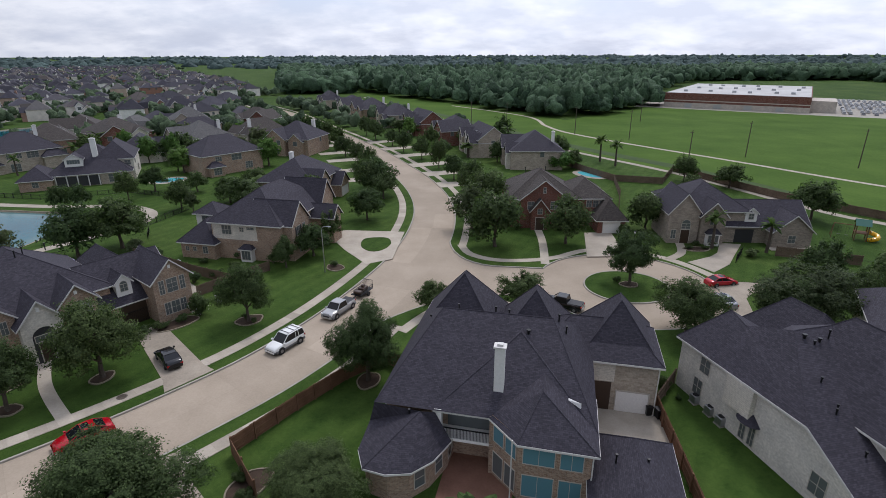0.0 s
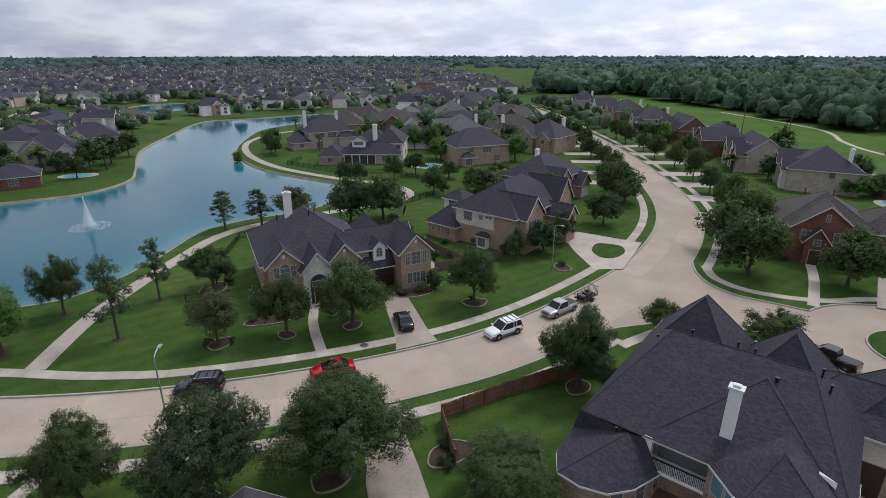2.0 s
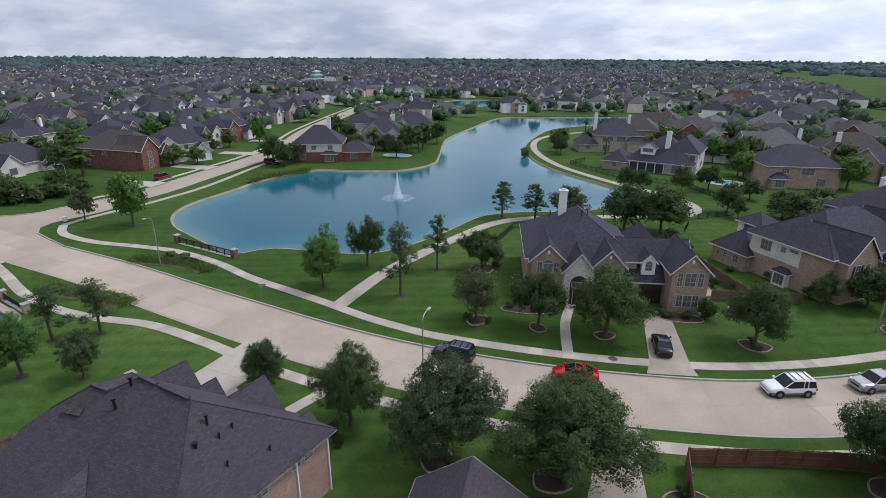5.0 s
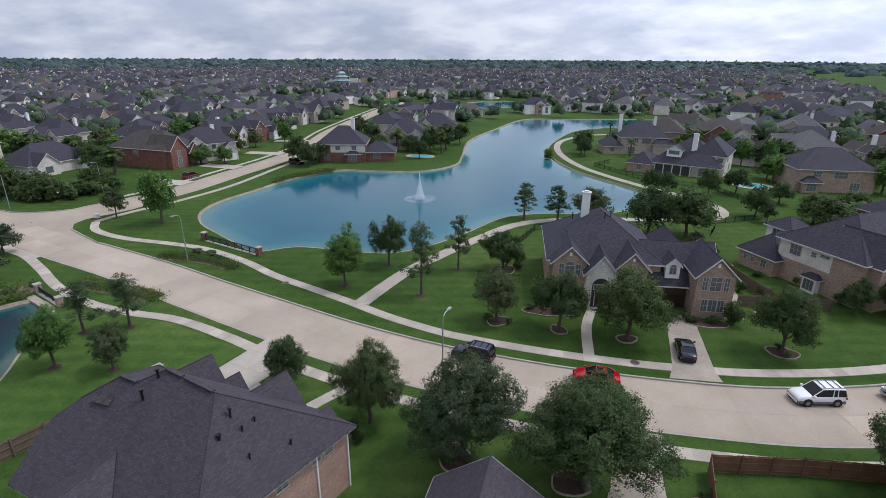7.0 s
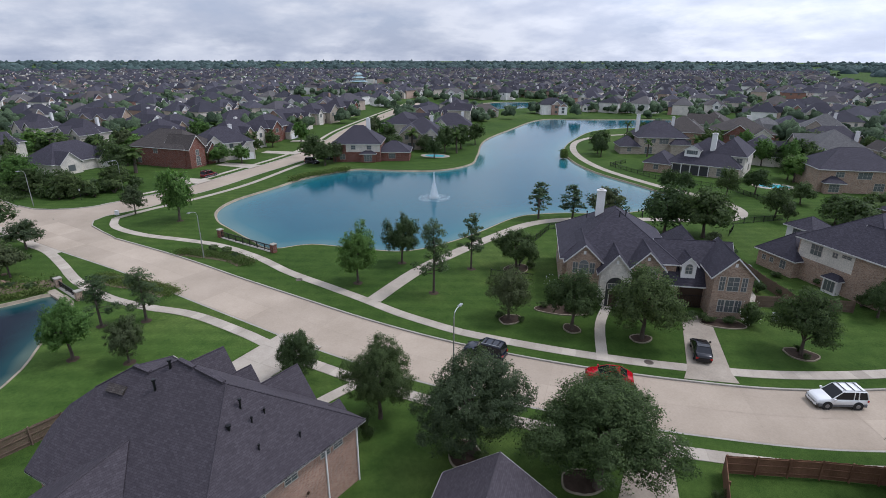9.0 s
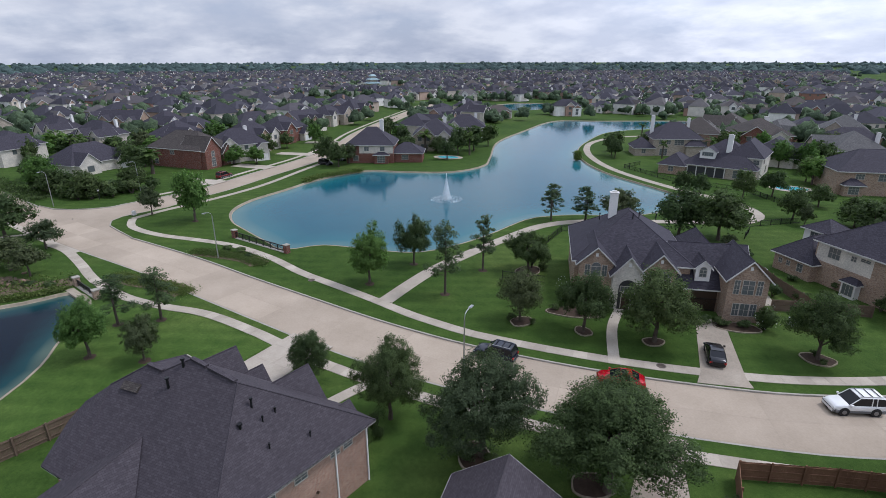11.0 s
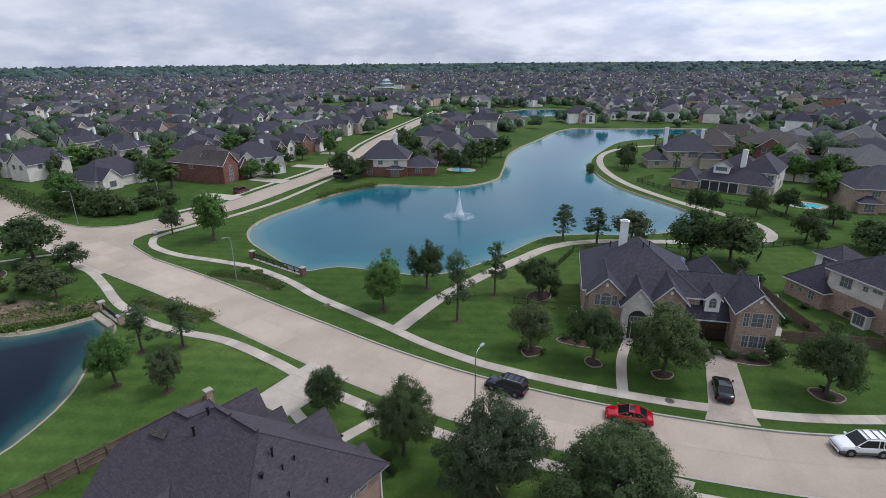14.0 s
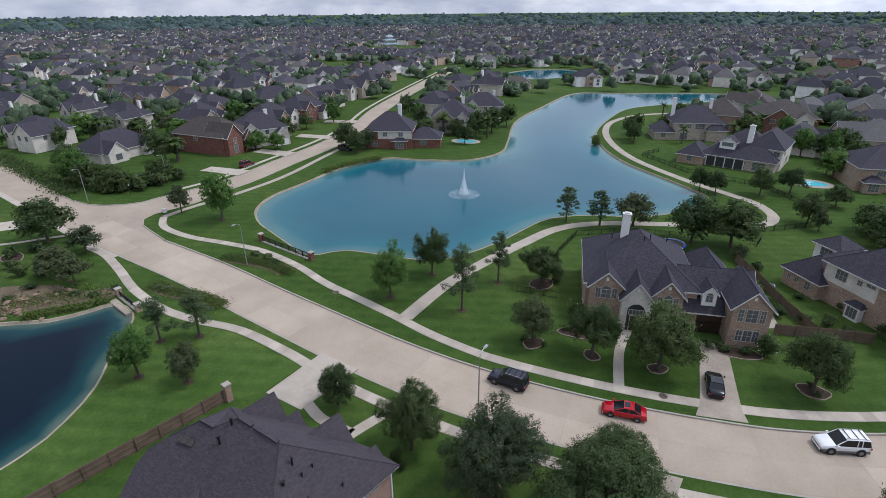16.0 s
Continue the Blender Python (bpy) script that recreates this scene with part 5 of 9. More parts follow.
def corner_house():
    """The house with the pink brick end beside the pond lawn."""
    b = [(-8.4, -11.6, -0.2, -0.25, 5.3, 3.7, "bare", PINK), (-14.6, -7.4, -9.75, -3.5, 5.7, 3.3, "gf", PINK), (-10.7, -6.4, -8.05, -3.0, 6.3, 1.8, "gf", PINK),
         (-8.35, -5.6, -3.1, -1.3, 5.4, 3.28, "gf", PINK), (-3.65, -3.4, -0.85, -0.35, 5.0, 1.39, "gf", PINK), (-13.4, -14.0, -8.4, -3.8, 5.3, 3.0, "bare", PINK)]
    op = [(0, "r", 8.2, 4.45, 0.8, 0.42), (0, "r", 9.4, 4.45, 0.8, 0.42), (0, "r", 5.2, 4.4, 1.0, 0.5), (0, "r", 2.6, 3.7, 1.1, 1.5), (0, "r", 3.0, 0.9, 1.3, 1.5),
          (3, "f", 2.1, 0.8, 1.6, 1.6), (1, "f", 1.7, 3.6, 1.4, 1.5), (0, "l", 4, 3.7, 1.2, 1.5), (5, "l", 6, 0.9, 1.2, 1.4)]
    h = house(-31.8, 11.4, 24.0, b, "two-storey pink brick house with dark shingled hip roof", PINK, SHINGLE, op, (), (),
              [(-8.86, -8.86, 11.17, 0.55, 0.09), (-8.8, -10.11, 10.15, 0.7, 0.09), (-3.14, -7.51, 9.65, 0.6), (-2.46, -6.28, 8.84, 0.25, 0.05), (-2.62, -8.78, 9.03, 0.2, 0.1), (-2.39, -7.3, 8.76, 0.3, 0.05), (-1.27, -7.73, 7.42, 0.3, 0.05), (-0.77, -4.91, 6.83, 0.3, 0.05), (-10.2, -16.3, 5.4, 0.25, 0.12), (-11.6, -19.2, 4.2, 1.2, 0.11)], SHINGLE)
    # the main roof: a steep hip with a broken ridge
    R1, R2, N, LP, Q = (-4.33, -7.58, 11.07), (-8.68, -8.29, 11.59), (-10.08, -9.72, 10.79), (-11.54, -10.02, 10.91), (-11.7, -7.4, 10.35)
    fr, rr, HB, K, K2, L0, L1 = (0.3, 0.25, 5.55), (0.3, -12.97, 5.55), (-10.85, -16.42, 5.55), (-13.4, -12.05, 9.55), (-14.8, -13.4, 8.3), (-15.0, -14.6, 7.3), (-13.9, -16.95, 5.65)
    f2, f3, f4, FL = (-3.2, 0.05, 5.5), (-8.4, -2.4, 6.6), (-14.9, -3.9, 5.6), (-15.2, -9.0, 6.6)
    bm = bmesh.new()
    for q in ([R1, R2, N, LP, K, HB, rr], [R1, rr, fr], [K, L1, HB], [K, K2, L0, L1], [R1, fr, f2], [R2, R1, f2, f3], [R2, f3, f4], [R2, f4, Q], [N, R2, Q], [LP, N, Q], [LP, Q, f4, FL], [LP, FL, K], [K, FL, L0, K2]):
        poly(bm, q)
    rim = [fr, rr, HB, L1, L0, FL, f4, f3, f2]
    for a, e in zip(rim, rim[1:] + rim[:1]):
        poly(bm, [a, e, (e[0], e[1], e[2] - 0.17), (a[0], a[1], a[2] - 0.17)])
    bmesh.ops.remove_doubles(bm, verts=bm.verts, dist=0.001)
    bmesh.ops.recalc_face_normals(bm, faces=bm.faces)
    rf = part("roof", bm, SHINGLE, h)
    for a, e in ((R1, R2), (R1, fr), (R1, rr), (K, HB), (LP, K), (R2, N), (LP, Q), (R2, Q)):
        bm = bmesh.new()
        tube(bm, a, e, 0.055, 0.055, 5)
        part("ridge_cap", bm, SHINGLE, rf)
    for a, e in ((fr, rr), (HB, L1), (L1, L0)):
        bm = bmesh.new()
        d = Vector(e) - Vector(a)
        box(bm, 0, -0.05, -0.2, d.length, 0.0, -0.01, Matrix.Translation(a) @ d.to_track_quat("X", "Z").to_matrix().to_4x4())
        part("fascia", bm, FASCIA, rf)
    # the lower wing that runs out of the rear slope
    W, W2, VL, VR, WL, WR = (-8.06, -12.55, 8.05), (-7.5, -19.4, 6.6), (-11.5, -16.55, 5.5), (-5.2, -14.8, 5.5), (-13.2, -22.0, 3.0), (-3.2, -20.0, 3.6)
    bm = bmesh.new()
    for q in ([W, VL, WL, W2], [W, W2, WR, VR], [W2, WL, WR]):
        poly(bm, q)
    bmesh.ops.recalc_face_normals(bm, faces=bm.faces)
    wing = part("roof", bm, SHINGLE, h)
    for a, e in ((W, W2), (W2, WL)):
        bm = bmesh.new()
        tube(bm, a, e, 0.055, 0.055, 5)
        part("ridge_cap", bm, SHINGLE, wing)
    wl = [(-0.2, -11.6), (-0.2, -12.6), (-10.6, -15.9), (-13.4, -16.4), (-14.3, -14.2), (-14.2, -4.2)]
    for (ax, ay), (ex, ey) in zip(wl, wl[1:]):
        bm = bmesh.new()
        poly(bm, [(ax, ay, -0.05), (ex, ey, -0.05), (ex, ey, 5.45), (ax, ay, 5.45)])
        part("wall", bm, PINK, h)
    wl = [(-10.9, -16.2), (-12.6, -21.5), (-3.8, -19.6), (-4.2, -14.0)]
    for (ax, ay), (ex, ey) in zip(wl, wl[1:]):
        bm = bmesh.new()
        poly(bm, [(ax, ay, -0.05), (ex, ey, -0.05), (ex, ey, 2.95), (ax, ay, 2.95)])
        part("wall", bm, PINK, h)
    bm = bmesh.new()
    q = Vector((0.192, -0.617, 0.763)).to_track_quat("Z", "X").to_matrix().to_4x4()
    box(bm, -0.3, -0.75, -0.05, 0.3, 0.75, 0.09, Matrix.Translation((-11.58, -11.42, 9.79)) @ q)
    part("roof_hatch", bm, SHINGLE_B, h, "brown roof vent box")
    for y in (-0.35, -3.4):
        bm = bmesh.new()
        box(bm, -0.2, y - 0.05, 0, -0.1, y + 0.05, 5.7)
        part("downpipe", bm, WHITE, h, "white downpipe")
    for k in range(3):
        bm = bmesh.new()
        y = -5.2 - k * 0.45
        tube(bm, (-0.22, y, 2.5 - 0.25 * k), (-0.1, y, 2.5 - 0.25 * k), 0.11, 0.11, 10)
        part("wall_vent", bm, DARKWOOD_AND_SHADE, h)
    for a, e in ((LP, N), (R2, (-7.2, -8.05, 11.41)), ((-7.0, -8.02, 11.39), (-4.5, -7.61, 11.09))):
        d = Vector(e) - Vector(a)
        bm = bmesh.new()
        box(bm, 0, -0.16, -0.06, d.length, 0.16, 0.13, Matrix.Translation(a) @ d.to_track_quat("X", "Z").to_matrix().to_4x4())
        part("ridge_vent", bm, SHINGLE, h, "raised ridge vent strip")


def white_house():
    b = [(0, -0.5, 13.6, 13.6, 5.6, 4.6, "bare", PAINTED), (3.9, -13.0, 13.9, 9.0, 6.2, 5.0, "hip", PAINTED), (8.2, 6.0, 14.0, 15.2, 5.8, 3.3, "hip", PAINTED)]
    op = [(0, "l", 3.5, 3.5, 1.2, 1.5), (0, "l", 8.3, 4.0, 1.7, 1.4), (0, "l", 9.9, 0.3, 0.6, 2.1), (0, "l", 8.9, 0.3, 0.6, 2.1), (0, "l", 3.0, 0.8, 1.1, 1.7)]
    h = house(27.4, 33.4, 14.0, b, "white painted brick house with charcoal hipped roof", PAINTED, SHINGLE_D, op, (), (), [(4.5, 4.9, 9.5, 0.35, 0.12), (5.0, 4.3, 9.2, 0.3, 0.08), (6.6, 4.5, 9.5, 0.7), (5.6, 4.4, 9.3, 0.3, 0.1), (3.2, 1.6, 7.7, 0.3), (2.6, -0.6, 6.4, 0.3), (3.0, -0.3, 6.5, 0.3), (2.6, -3.4, 4.8, 0.2)])
    # the roof runs on down over a one-storey part, and a hip meets it above the long wall
    bm = bmesh.new()
    for x in (0.0, 6.0):
        q = [(x, -7.4, -0.05), (x, -0.4, -0.05), (x, -0.4, 5.7), (x, -7.4, 2.3)]
        poly(bm, q if x else q[::-1])
    poly(bm, [(0, -7.4, -0.05), (6.0, -7.4, -0.05), (6.0, -7.4, 2.3), (0, -7.4, 2.3)])
    bmesh.ops.recalc_face_normals(bm, faces=bm.faces)
    part("wall", bm, PAINTED, h)
    A, M, R, N, D = (-0.45, -1.0, 6.0), (4.1, 5.6, 10.0), (8.4, 5.4, 10.1), (3.2, 11.6, 9.1), (2.8, 9.3, 8.7)
    NW, NE, SW, SE = (-0.45, 14.0, 5.5), (7.0, 14.0, 5.5), (-0.45, -8.0, 2.05), (9.0, -8.0, 2.05)
    bm = bmesh.new()
    for q in ([A, M, D], [A, D, N, NW], [NW, N, NE], [N, D, (5.6, 9.0, 7.6), NE], [D, M, (5.6, 9.0, 7.6)], [M, R, (9.0, 10.0, 7.5), (5.6, 9.0, 7.6)], [SW, SE, R, M, A]):
        poly(bm, q)
    rim = [NE, NW, A, SW, SE]
    for a, e in zip(rim, rim[1:]):
        poly(bm, [a, e, (e[0], e[1], e[2] - 0.17), (a[0], a[1], a[2] - 0.17)])
    bmesh.ops.remove_doubles(bm, verts=bm.verts, dist=0.001)
    bmesh.ops.recalc_face_normals(bm, faces=bm.faces)
    rf = part("roof", bm, SHINGLE_D, h)
    for a, e in ((A, M), (M, R), (N, NW), (N, D)):
        bm = bmesh.new()
        tube(bm, a, e, 0.055, 0.055, 5)
        part("ridge_cap", bm, SHINGLE_D, rf)
    for a, e in ((NW, A), (A, SW)):
        bm = bmesh.new()
        d = Vector(e) - Vector(a)
        box(bm, 0, -0.03, -0.2, d.length, 0.03, -0.01, Matrix.Translation(a) @ d.to_track_quat("X", "Z").to_matrix().to_4x4())
        part("fascia", bm, FASCIA, rf)
    window(h, Matrix(((0, 1, 0, 0.0), (-1, 0, 0, -2.6), (0, 0, 1, 0.9), (0, 0, 0, 1))), 1.3, 1.8)
    window(h, Matrix(((0, 1, 0, 0.0), (-1, 0, 0, -5.4), (0, 0, 1, 0.6), (0, 0, 0, 1))), 0.9, 1.2)
    m = wall_frame(b[0], "l", 9.4, 2.5)
    bm = bmesh.new()
    for i in range(8):
        a, e = math.pi * i / 8, math.pi * (i + 1) / 8
        poly(bm, [m @ Vector(p) for p in ((math.cos(a) * 1.2, -math.sin(a) * 0.9, 0), (math.cos(e) * 1.2, -math.sin(e) * 0.9, 0), (math.cos(e) * 0.3, -0.02, 0.8), (math.cos(a) * 0.3, -0.02, 0.8))])
    part("awning_roof", bm, SHINGLE_D, h, "small curved roof over garden doors")
    bm = bmesh.new()
    box(bm, -0.5, 4.0, 2.8, -0.02, 7.0, 5.6)
    part("bay", bm, SIDING, h, "cream siding bay")


def terrace_house():
    """The stepped house with the cream siding panel, by the curve."""
    b = [(0, 0, 18.5, 12.5, 6.6, 4.4, "hip", TAN), (1.0, -1.6, 6.6, 6.0, 6.6, 3.0, "gf", TAN), (13.6, -0.8, 19.0, 7.0, 6.9, 3.6, "gf", TAN), (10.6, -4.4, 14.0, 2.0, 5.2, 1.7, "gf", TAN),
         (-1.2, 11.6, 12.0, 18.0, 3.2, 2.8, "hip", TAN), (6.6, 16.0, 11.0, 20.4, 5.6, 1.4, "hip", WHITE)]
    op = [(1, "f", 2.1, 3.9, 1.0, 1.6, "s"), (1, "f", 4.0, 3.9, 0.9, 1.6), (2, "f", 2.3, 4.1, 1.2, 1.6, "s"), (2, "f", 2.3, 0.9, 1.2, 1.6), (3, "f", 1.7, 3.3, 0.9, 1.4),
          (0, "l", 2.8, 4.3, 1.7, 1.5), (0, "l", 5.6, 4.9, 0.7, 0.7), (0, "l", 7.2, 5.3, 1.3, 0.4), (4, "l", 1.2, 1.3, 0.6, 0.7), (4, "l", 2.6, 1.3, 0.6, 0.7), (4, "l", 4.6, 1.0, 0.9, 1.2), (5, "l", 2.2, 3.6, 2.0, 1.3), (1, "f", 2.8, 0.9, 1.6, 1.6)]
    h = house(-26.3, 80.6, 77.0, b, "two-storey tan brick house with cream siding and dark roof", TAN, SHINGLE_D, op, (), (), [(6, 8.0, 8.6, 0.5), (10, 6.2, 9.4, 0.4), (12.5, 9.0, 8.0, 0.5)])
    bm = bmesh.new()
    box(bm, -0.012, 4.2, 3.4, 0.04, 12.3, 6.5)
    part("siding_panel", bm, SIDING, h, "cream upper siding")
    bm = bmesh.new()
    box(bm, -1.0, 5.0, 0, 0, 7.0, 2.3)
    bay = part("bay", bm, WHITE, h, "white bay window under a small roof")
    window(h, Matrix(((0, 1, 0, -1.0), (-1, 0, 0, 6.0), (0, 0, 1, 0.4), (0, 0, 0, 1))), 1.5, 1.7, 3, 1)
    cover(h, "bay_roof", (-1.0, 4.9, 0.3, 7.1, 2.35, 0.5, "hip"), SHINGLE_D, 0.2)


def red_house():
    b = [(0, 0.8, 13.5, 14.5, 6.0, 4.2, "hip", RED), (2.0, -0.2, 11.0, 8.0, 6.0, 3.6, "gf", RED), (4.0, -1.4, 7.2, 3, 4.2, 2.0, "gf", RED), (11.0, 1.0, 19.4, 11.0, 6.0, 2.8, "hip", RED),
         (16.2, -3.6, 21.4, 5.0, 3.1, 3.0, "hip", RED), (14, 8, 20, 17, 4.6, 2.6, "hip", RED)]
    op = [(1, "f", 2.0, 3.8, 1.3, 1.5), (1, "f", 6.6, 3.8, 1.6, 1.5), (1, "f", 4.5, 7.0, 0.5, 1.1), (2, "f", 1.6, 3.2, 0.9, 1.0), (3, "f", 4.5, 3.9, 1.0, 1.3), (3, "f", 5.8, 3.9, 1.0, 1.3), (3, "f", 7.0, 3.9, 1.0, 1.3), (1, "f", 7.2, 0.8, 1.6, 1.6)]
    house(13.0, 98.6, 0.0, b, "two-storey red brick house with steep gables and dark roof", RED, SHINGLE_B, op, [(2, "f", 1.6, 1.5, 2.4, "front"), (4, "f", 2.6, 3.2, 2.2, "garage")], (), [(4, 9, 9.6, 0.5), (8, 8.5, 9.9, 0.4)])


def court_house():
    b = [(1.5, 1.5, 14.0, 14.5, 6.0, 3.9, "hip", GREYSTONE), (0, 0.0, 5.2, 9.0, 6.0, 3.2, "gf", GREYSTONE), (5.4, -0.4, 9.6, 6.0, 5.6, 2.2, "gf", GREYSTONE), (9.6, 1.0, 24.5, 10.0, 3.5, 3.4, "gs", GREYSTONE), (17.5, -1.4, 24.0, 8.0, 3.2, 2.8, "gf", GREYSTONE)]
    op = [(1, "f", 3.0, 2.75, 1.5, 0.9, "a"), (1, "f", 1.0, 0.9, 0.8, 1.6), (2, "f", 2.1, 3.7, 1.2, 1.3), (4, "f", 3.2, 0.9, 1.2, 1.3), (4, "r", 4.0, 0.9, 1.2, 1.3)]
    h = house(40.2, 89.6, -4.0, b, "cream stone house with dark gabled roofs on a court", GREYSTONE, SHINGLE_D, op, [(1, "f", 3.0, 1.5, 2.5, "front")], (), ())
    m = wall_frame(b[2], "f", 2.1, 0.0)
    bm = bmesh.new()
    box(bm, -1.1, -0.9, 0, 1.1, 0.0, 2.4, m)
    part("bay", bm, WHITE, h, "white bay window under a small roof")
    window(h, m @ pose(0, -0.9, 0.7), 1.7, 1.4, 3, 1)
    cover(h, "bay_roof", (-1.1, -0.9, 1.1, 0.3, 2.45, 0.6, "hip"), SHINGLE_D, 0.2, m=m)
    m = wall_frame(b[3], "f", 4.1, 0.0)
    # dark wall panel painted as the shade of a carport
    bm = bmesh.new()
    box(bm, -1.6, -0.03, 0.0, 1.6, 0.02, 2.5, m)
    part("carport_opening", bm, SHUTTER_AND_SHADE, h, "dark panel for the shade of a carport")
    d = (13.6, 1.4, 15.6, 4.4, 5.6, 0.9, "gf")
    part("dormer_wall", wall_block(d), WHITE, h)
    cover(h, "dormer_roof", d, SHINGLE_D, 0.25)
    window(h, wall_frame(d, "f", 1.0, 4.3), 0.8, 1.0)


def low_house():
    """The hipped garage end of the house under the camera."""
    b = [(0, -11.0, 7.4, -0.3, 3.0, 2.6, "gf", PINK)]
    house(-26.4, 15.9, 43.0, b, "low brick garage wing with a dark gabled roof", PINK, SHINGLE, [(0, "b", 3.7, 0.9, 1.4, 1.3)], name="garage")


lake_house(), big_house(), corner_house(), white_house(), terrace_house(), red_house(), court_house(), low_house()


# ---------------------------------------------------------------- drives and small walks
def slab(name, pts, z, mat, label, category="driveway", thick=0.08):
    bm = bmesh.new()
    f = poly(bm, [(x, y, z) for x, y in pts])
    bmesh.ops.recalc_face_normals(bm, faces=bm.faces)
    if f.normal.z < 0:
        f.normal_flip()
    r = bmesh.ops.extrude_face_region(bm, geom=[f])
    for v in [v for v in r["geom"] if isinstance(v, bmesh.types.BMVert)]:
        v.co.z = z
    for v in f.verts:
        v.co.z = z - thick
    bmesh.ops.recalc_face_normals(bm, faces=bm.faces)
    return tagged(part(name, bm, mat), label, category, kind="structure")


def turned(x, y, yaw, pts):
    c, s = math.cos(radians(yaw)), math.sin(radians(yaw))
    return [(x + c * u - s * v, y + s * u + c * v) for u, v in pts]


slab("driveway_1", [(-38.0, 57.3), (-29.6, 47.3), (-28.4, 45.2), (-25.0, 49.3), (-26.6, 50.4), (-36.0, 60.0)], 0.052, DRIVE, "concrete drive with tyre stains beside a lawn")
slab("driveway_2", [(-53.6, 3.6), (-58.4, 11.4), (-53.0, 14.6), (-48.8, 6.6)], 0.052, WALK, "wide pale concrete drive")
slab("driveway_3", [(-26.6, 33.6), (-22.9, 37.0), (-21.6, 34.6), (-17.3, 30.3), (-11.5, 24.0), (-14.5, 20.3), (-20.1, 26.7), (-23.2, 31.2)], 0.052, DRIVE, "concrete drive with long cracks")
slab("driveway_4", [(-19.4, 97.4), (-7.4, 96.2), (-8.5, 82.0), (-12.6, 79.8), (-17.2, 86.4), (-20.3, 92.0)], 0.053, WALK, "looped concrete drive round a small lawn")
slab("driveway_5", [(26.9, 95.4), (32.0, 95.4), (31.0, 83.0), (24.2, 82.8)], 0.053, WALK, "concrete drive to a garage")
slab("driveway_6", [(40.0, 80.2), (42.3, 75.9), (46.4, 79.2), (48.8, 82.6), (53.2, 88.6), (49.8, 89.4), (46.9, 84.4), (45.0, 82.7), (42.4, 81.4)], 0.053, WALK, "wide concrete drive fanning out to the court")
slab("driveway_41", [(37.7, 63.5), (38.4, 60.9), (40.8, 62.0), (42.3, 66.6), (44.2, 68.4), (50.0, 69.0), (50.0, 71.2), (43.0, 72.4), (40.1, 72.2), (40.05, 69.3), (39.0, 65.9)], 0.053, DRIVE, "stained concrete drive forking beside the court")
slab("driveway_42", [(56.8, 85.4), (64.4, 86.2), (66.0, 90.0), (65.4, 92.0), (64.8, 87.6), (57.0, 87.2)], 0.053, WALK, "concrete pad beside a cream stone house")
slab("driveway_43", [(-135.6, -30.2), (-130.0, -27.6), (-129.6, -41.0), (-135.6, -42.0)], 0.053, WALK, "concrete drive across the verge")
slab("side_pad", turned(-49.4, 47.4, 51.0, [(22.75, 2.6), (26.4, 3.2), (26.8, 8.6), (22.75, 8.8)]), 0.053, WALK, "pale concrete pad beside a brick house", "pad")
slab("driveway_7", turned(-6.0, 33.0, -13.0, [(15.4, 6.3), (24.2, 6.3), (24.2, 14.2), (15.4, 14.2)]), 0.053, WALK, "concrete yard before a garage")
slab("patio", turned(-6.0, 33.0, -13.0, [(5.5, -2.4), (11.3, -2.4), (11.3, 5.0), (5.5, 5.0)]), 0.05, TERRACOTTA, "reddish paved patio behind a house", "patio")
slab("verge_island", [tuple(p) for p in curve([(-14.4, 92.2), (-10.6, 92.7), (-9.4, 89.6), (-10.6, 86.3), (-12.6, 85.6), (-14.6, 88.2)], 0.6, True)], 0.11, LAWN, "oval lawn inside a looped drive", "lawn")
for k, (line, half) in enumerate(([[(-44.6, 51.0), (-42.0, 47.2), (-39.4, 44.4), (-35.0, 40.4)], 0.62], [[(-42.6, 10.2), (-43.6, 13.5), (-44.8, 18.6)], 0.65], [[(18.4, 97.0), (18.0, 90), (16.6, 79.6)], 0.7],
                                 [[(42.6, 89.6), (40.8, 84.5), (37.4, 81.5)], 0.7], [[(-51.5, 7.2), (-46.6, 8.2), (-42.8, 10.6)], 0.65])):
    ribbon("walk_%d" % (k + 4), curve(line, 1.0), half, 0.058, WALK, "narrow concrete walk to a house door")
ribbon("walk_9", curve([(3.2, 89.0), (4.6, 84.4), (8.5, 81.6), (14, 81.3), (19, 82.6), (24, 85.6), (29, 86.4)], 1.0), 0.7, 0.036, WALK, "curved concrete pavement round the court")
ribbon("walk_12", curve([(29.0, 86.2), (33.4, 84.8), (37.0, 82.0), (39.6, 78.4), (41.3, 74.6)], 1.0), 0.75, 0.036, WALK, "concrete pavement round the court")
ribbon("walk_13", curve([(-104.6, -14.9), (-107.8, -16.6), (-112.0, -18.9), (-117.0, -21.3), (-126.0, -25.8), (-140.0, -32.6), (-162.0, -43.6), (-190.0, -56.8)], 1.5), 0.72, 0.036, WALK, "concrete pavement beside the street")
ribbon("walk_14", curve([(-120.8, -24.2), (-121.0, -28.0), (-121.0, -33.0), (-122.4, -41.0)], 1.0), 0.5, 0.036, WALK, "narrow concrete walk to a house door")
ribbon("walk_10", curve([(-5.2, 57.6), (-1.6, 63.0), (2.4, 66.2), (7.5, 66.0), (12.5, 61.4)], 1.0), 0.7, 0.036, WALK, "concrete pavement at the street corner")
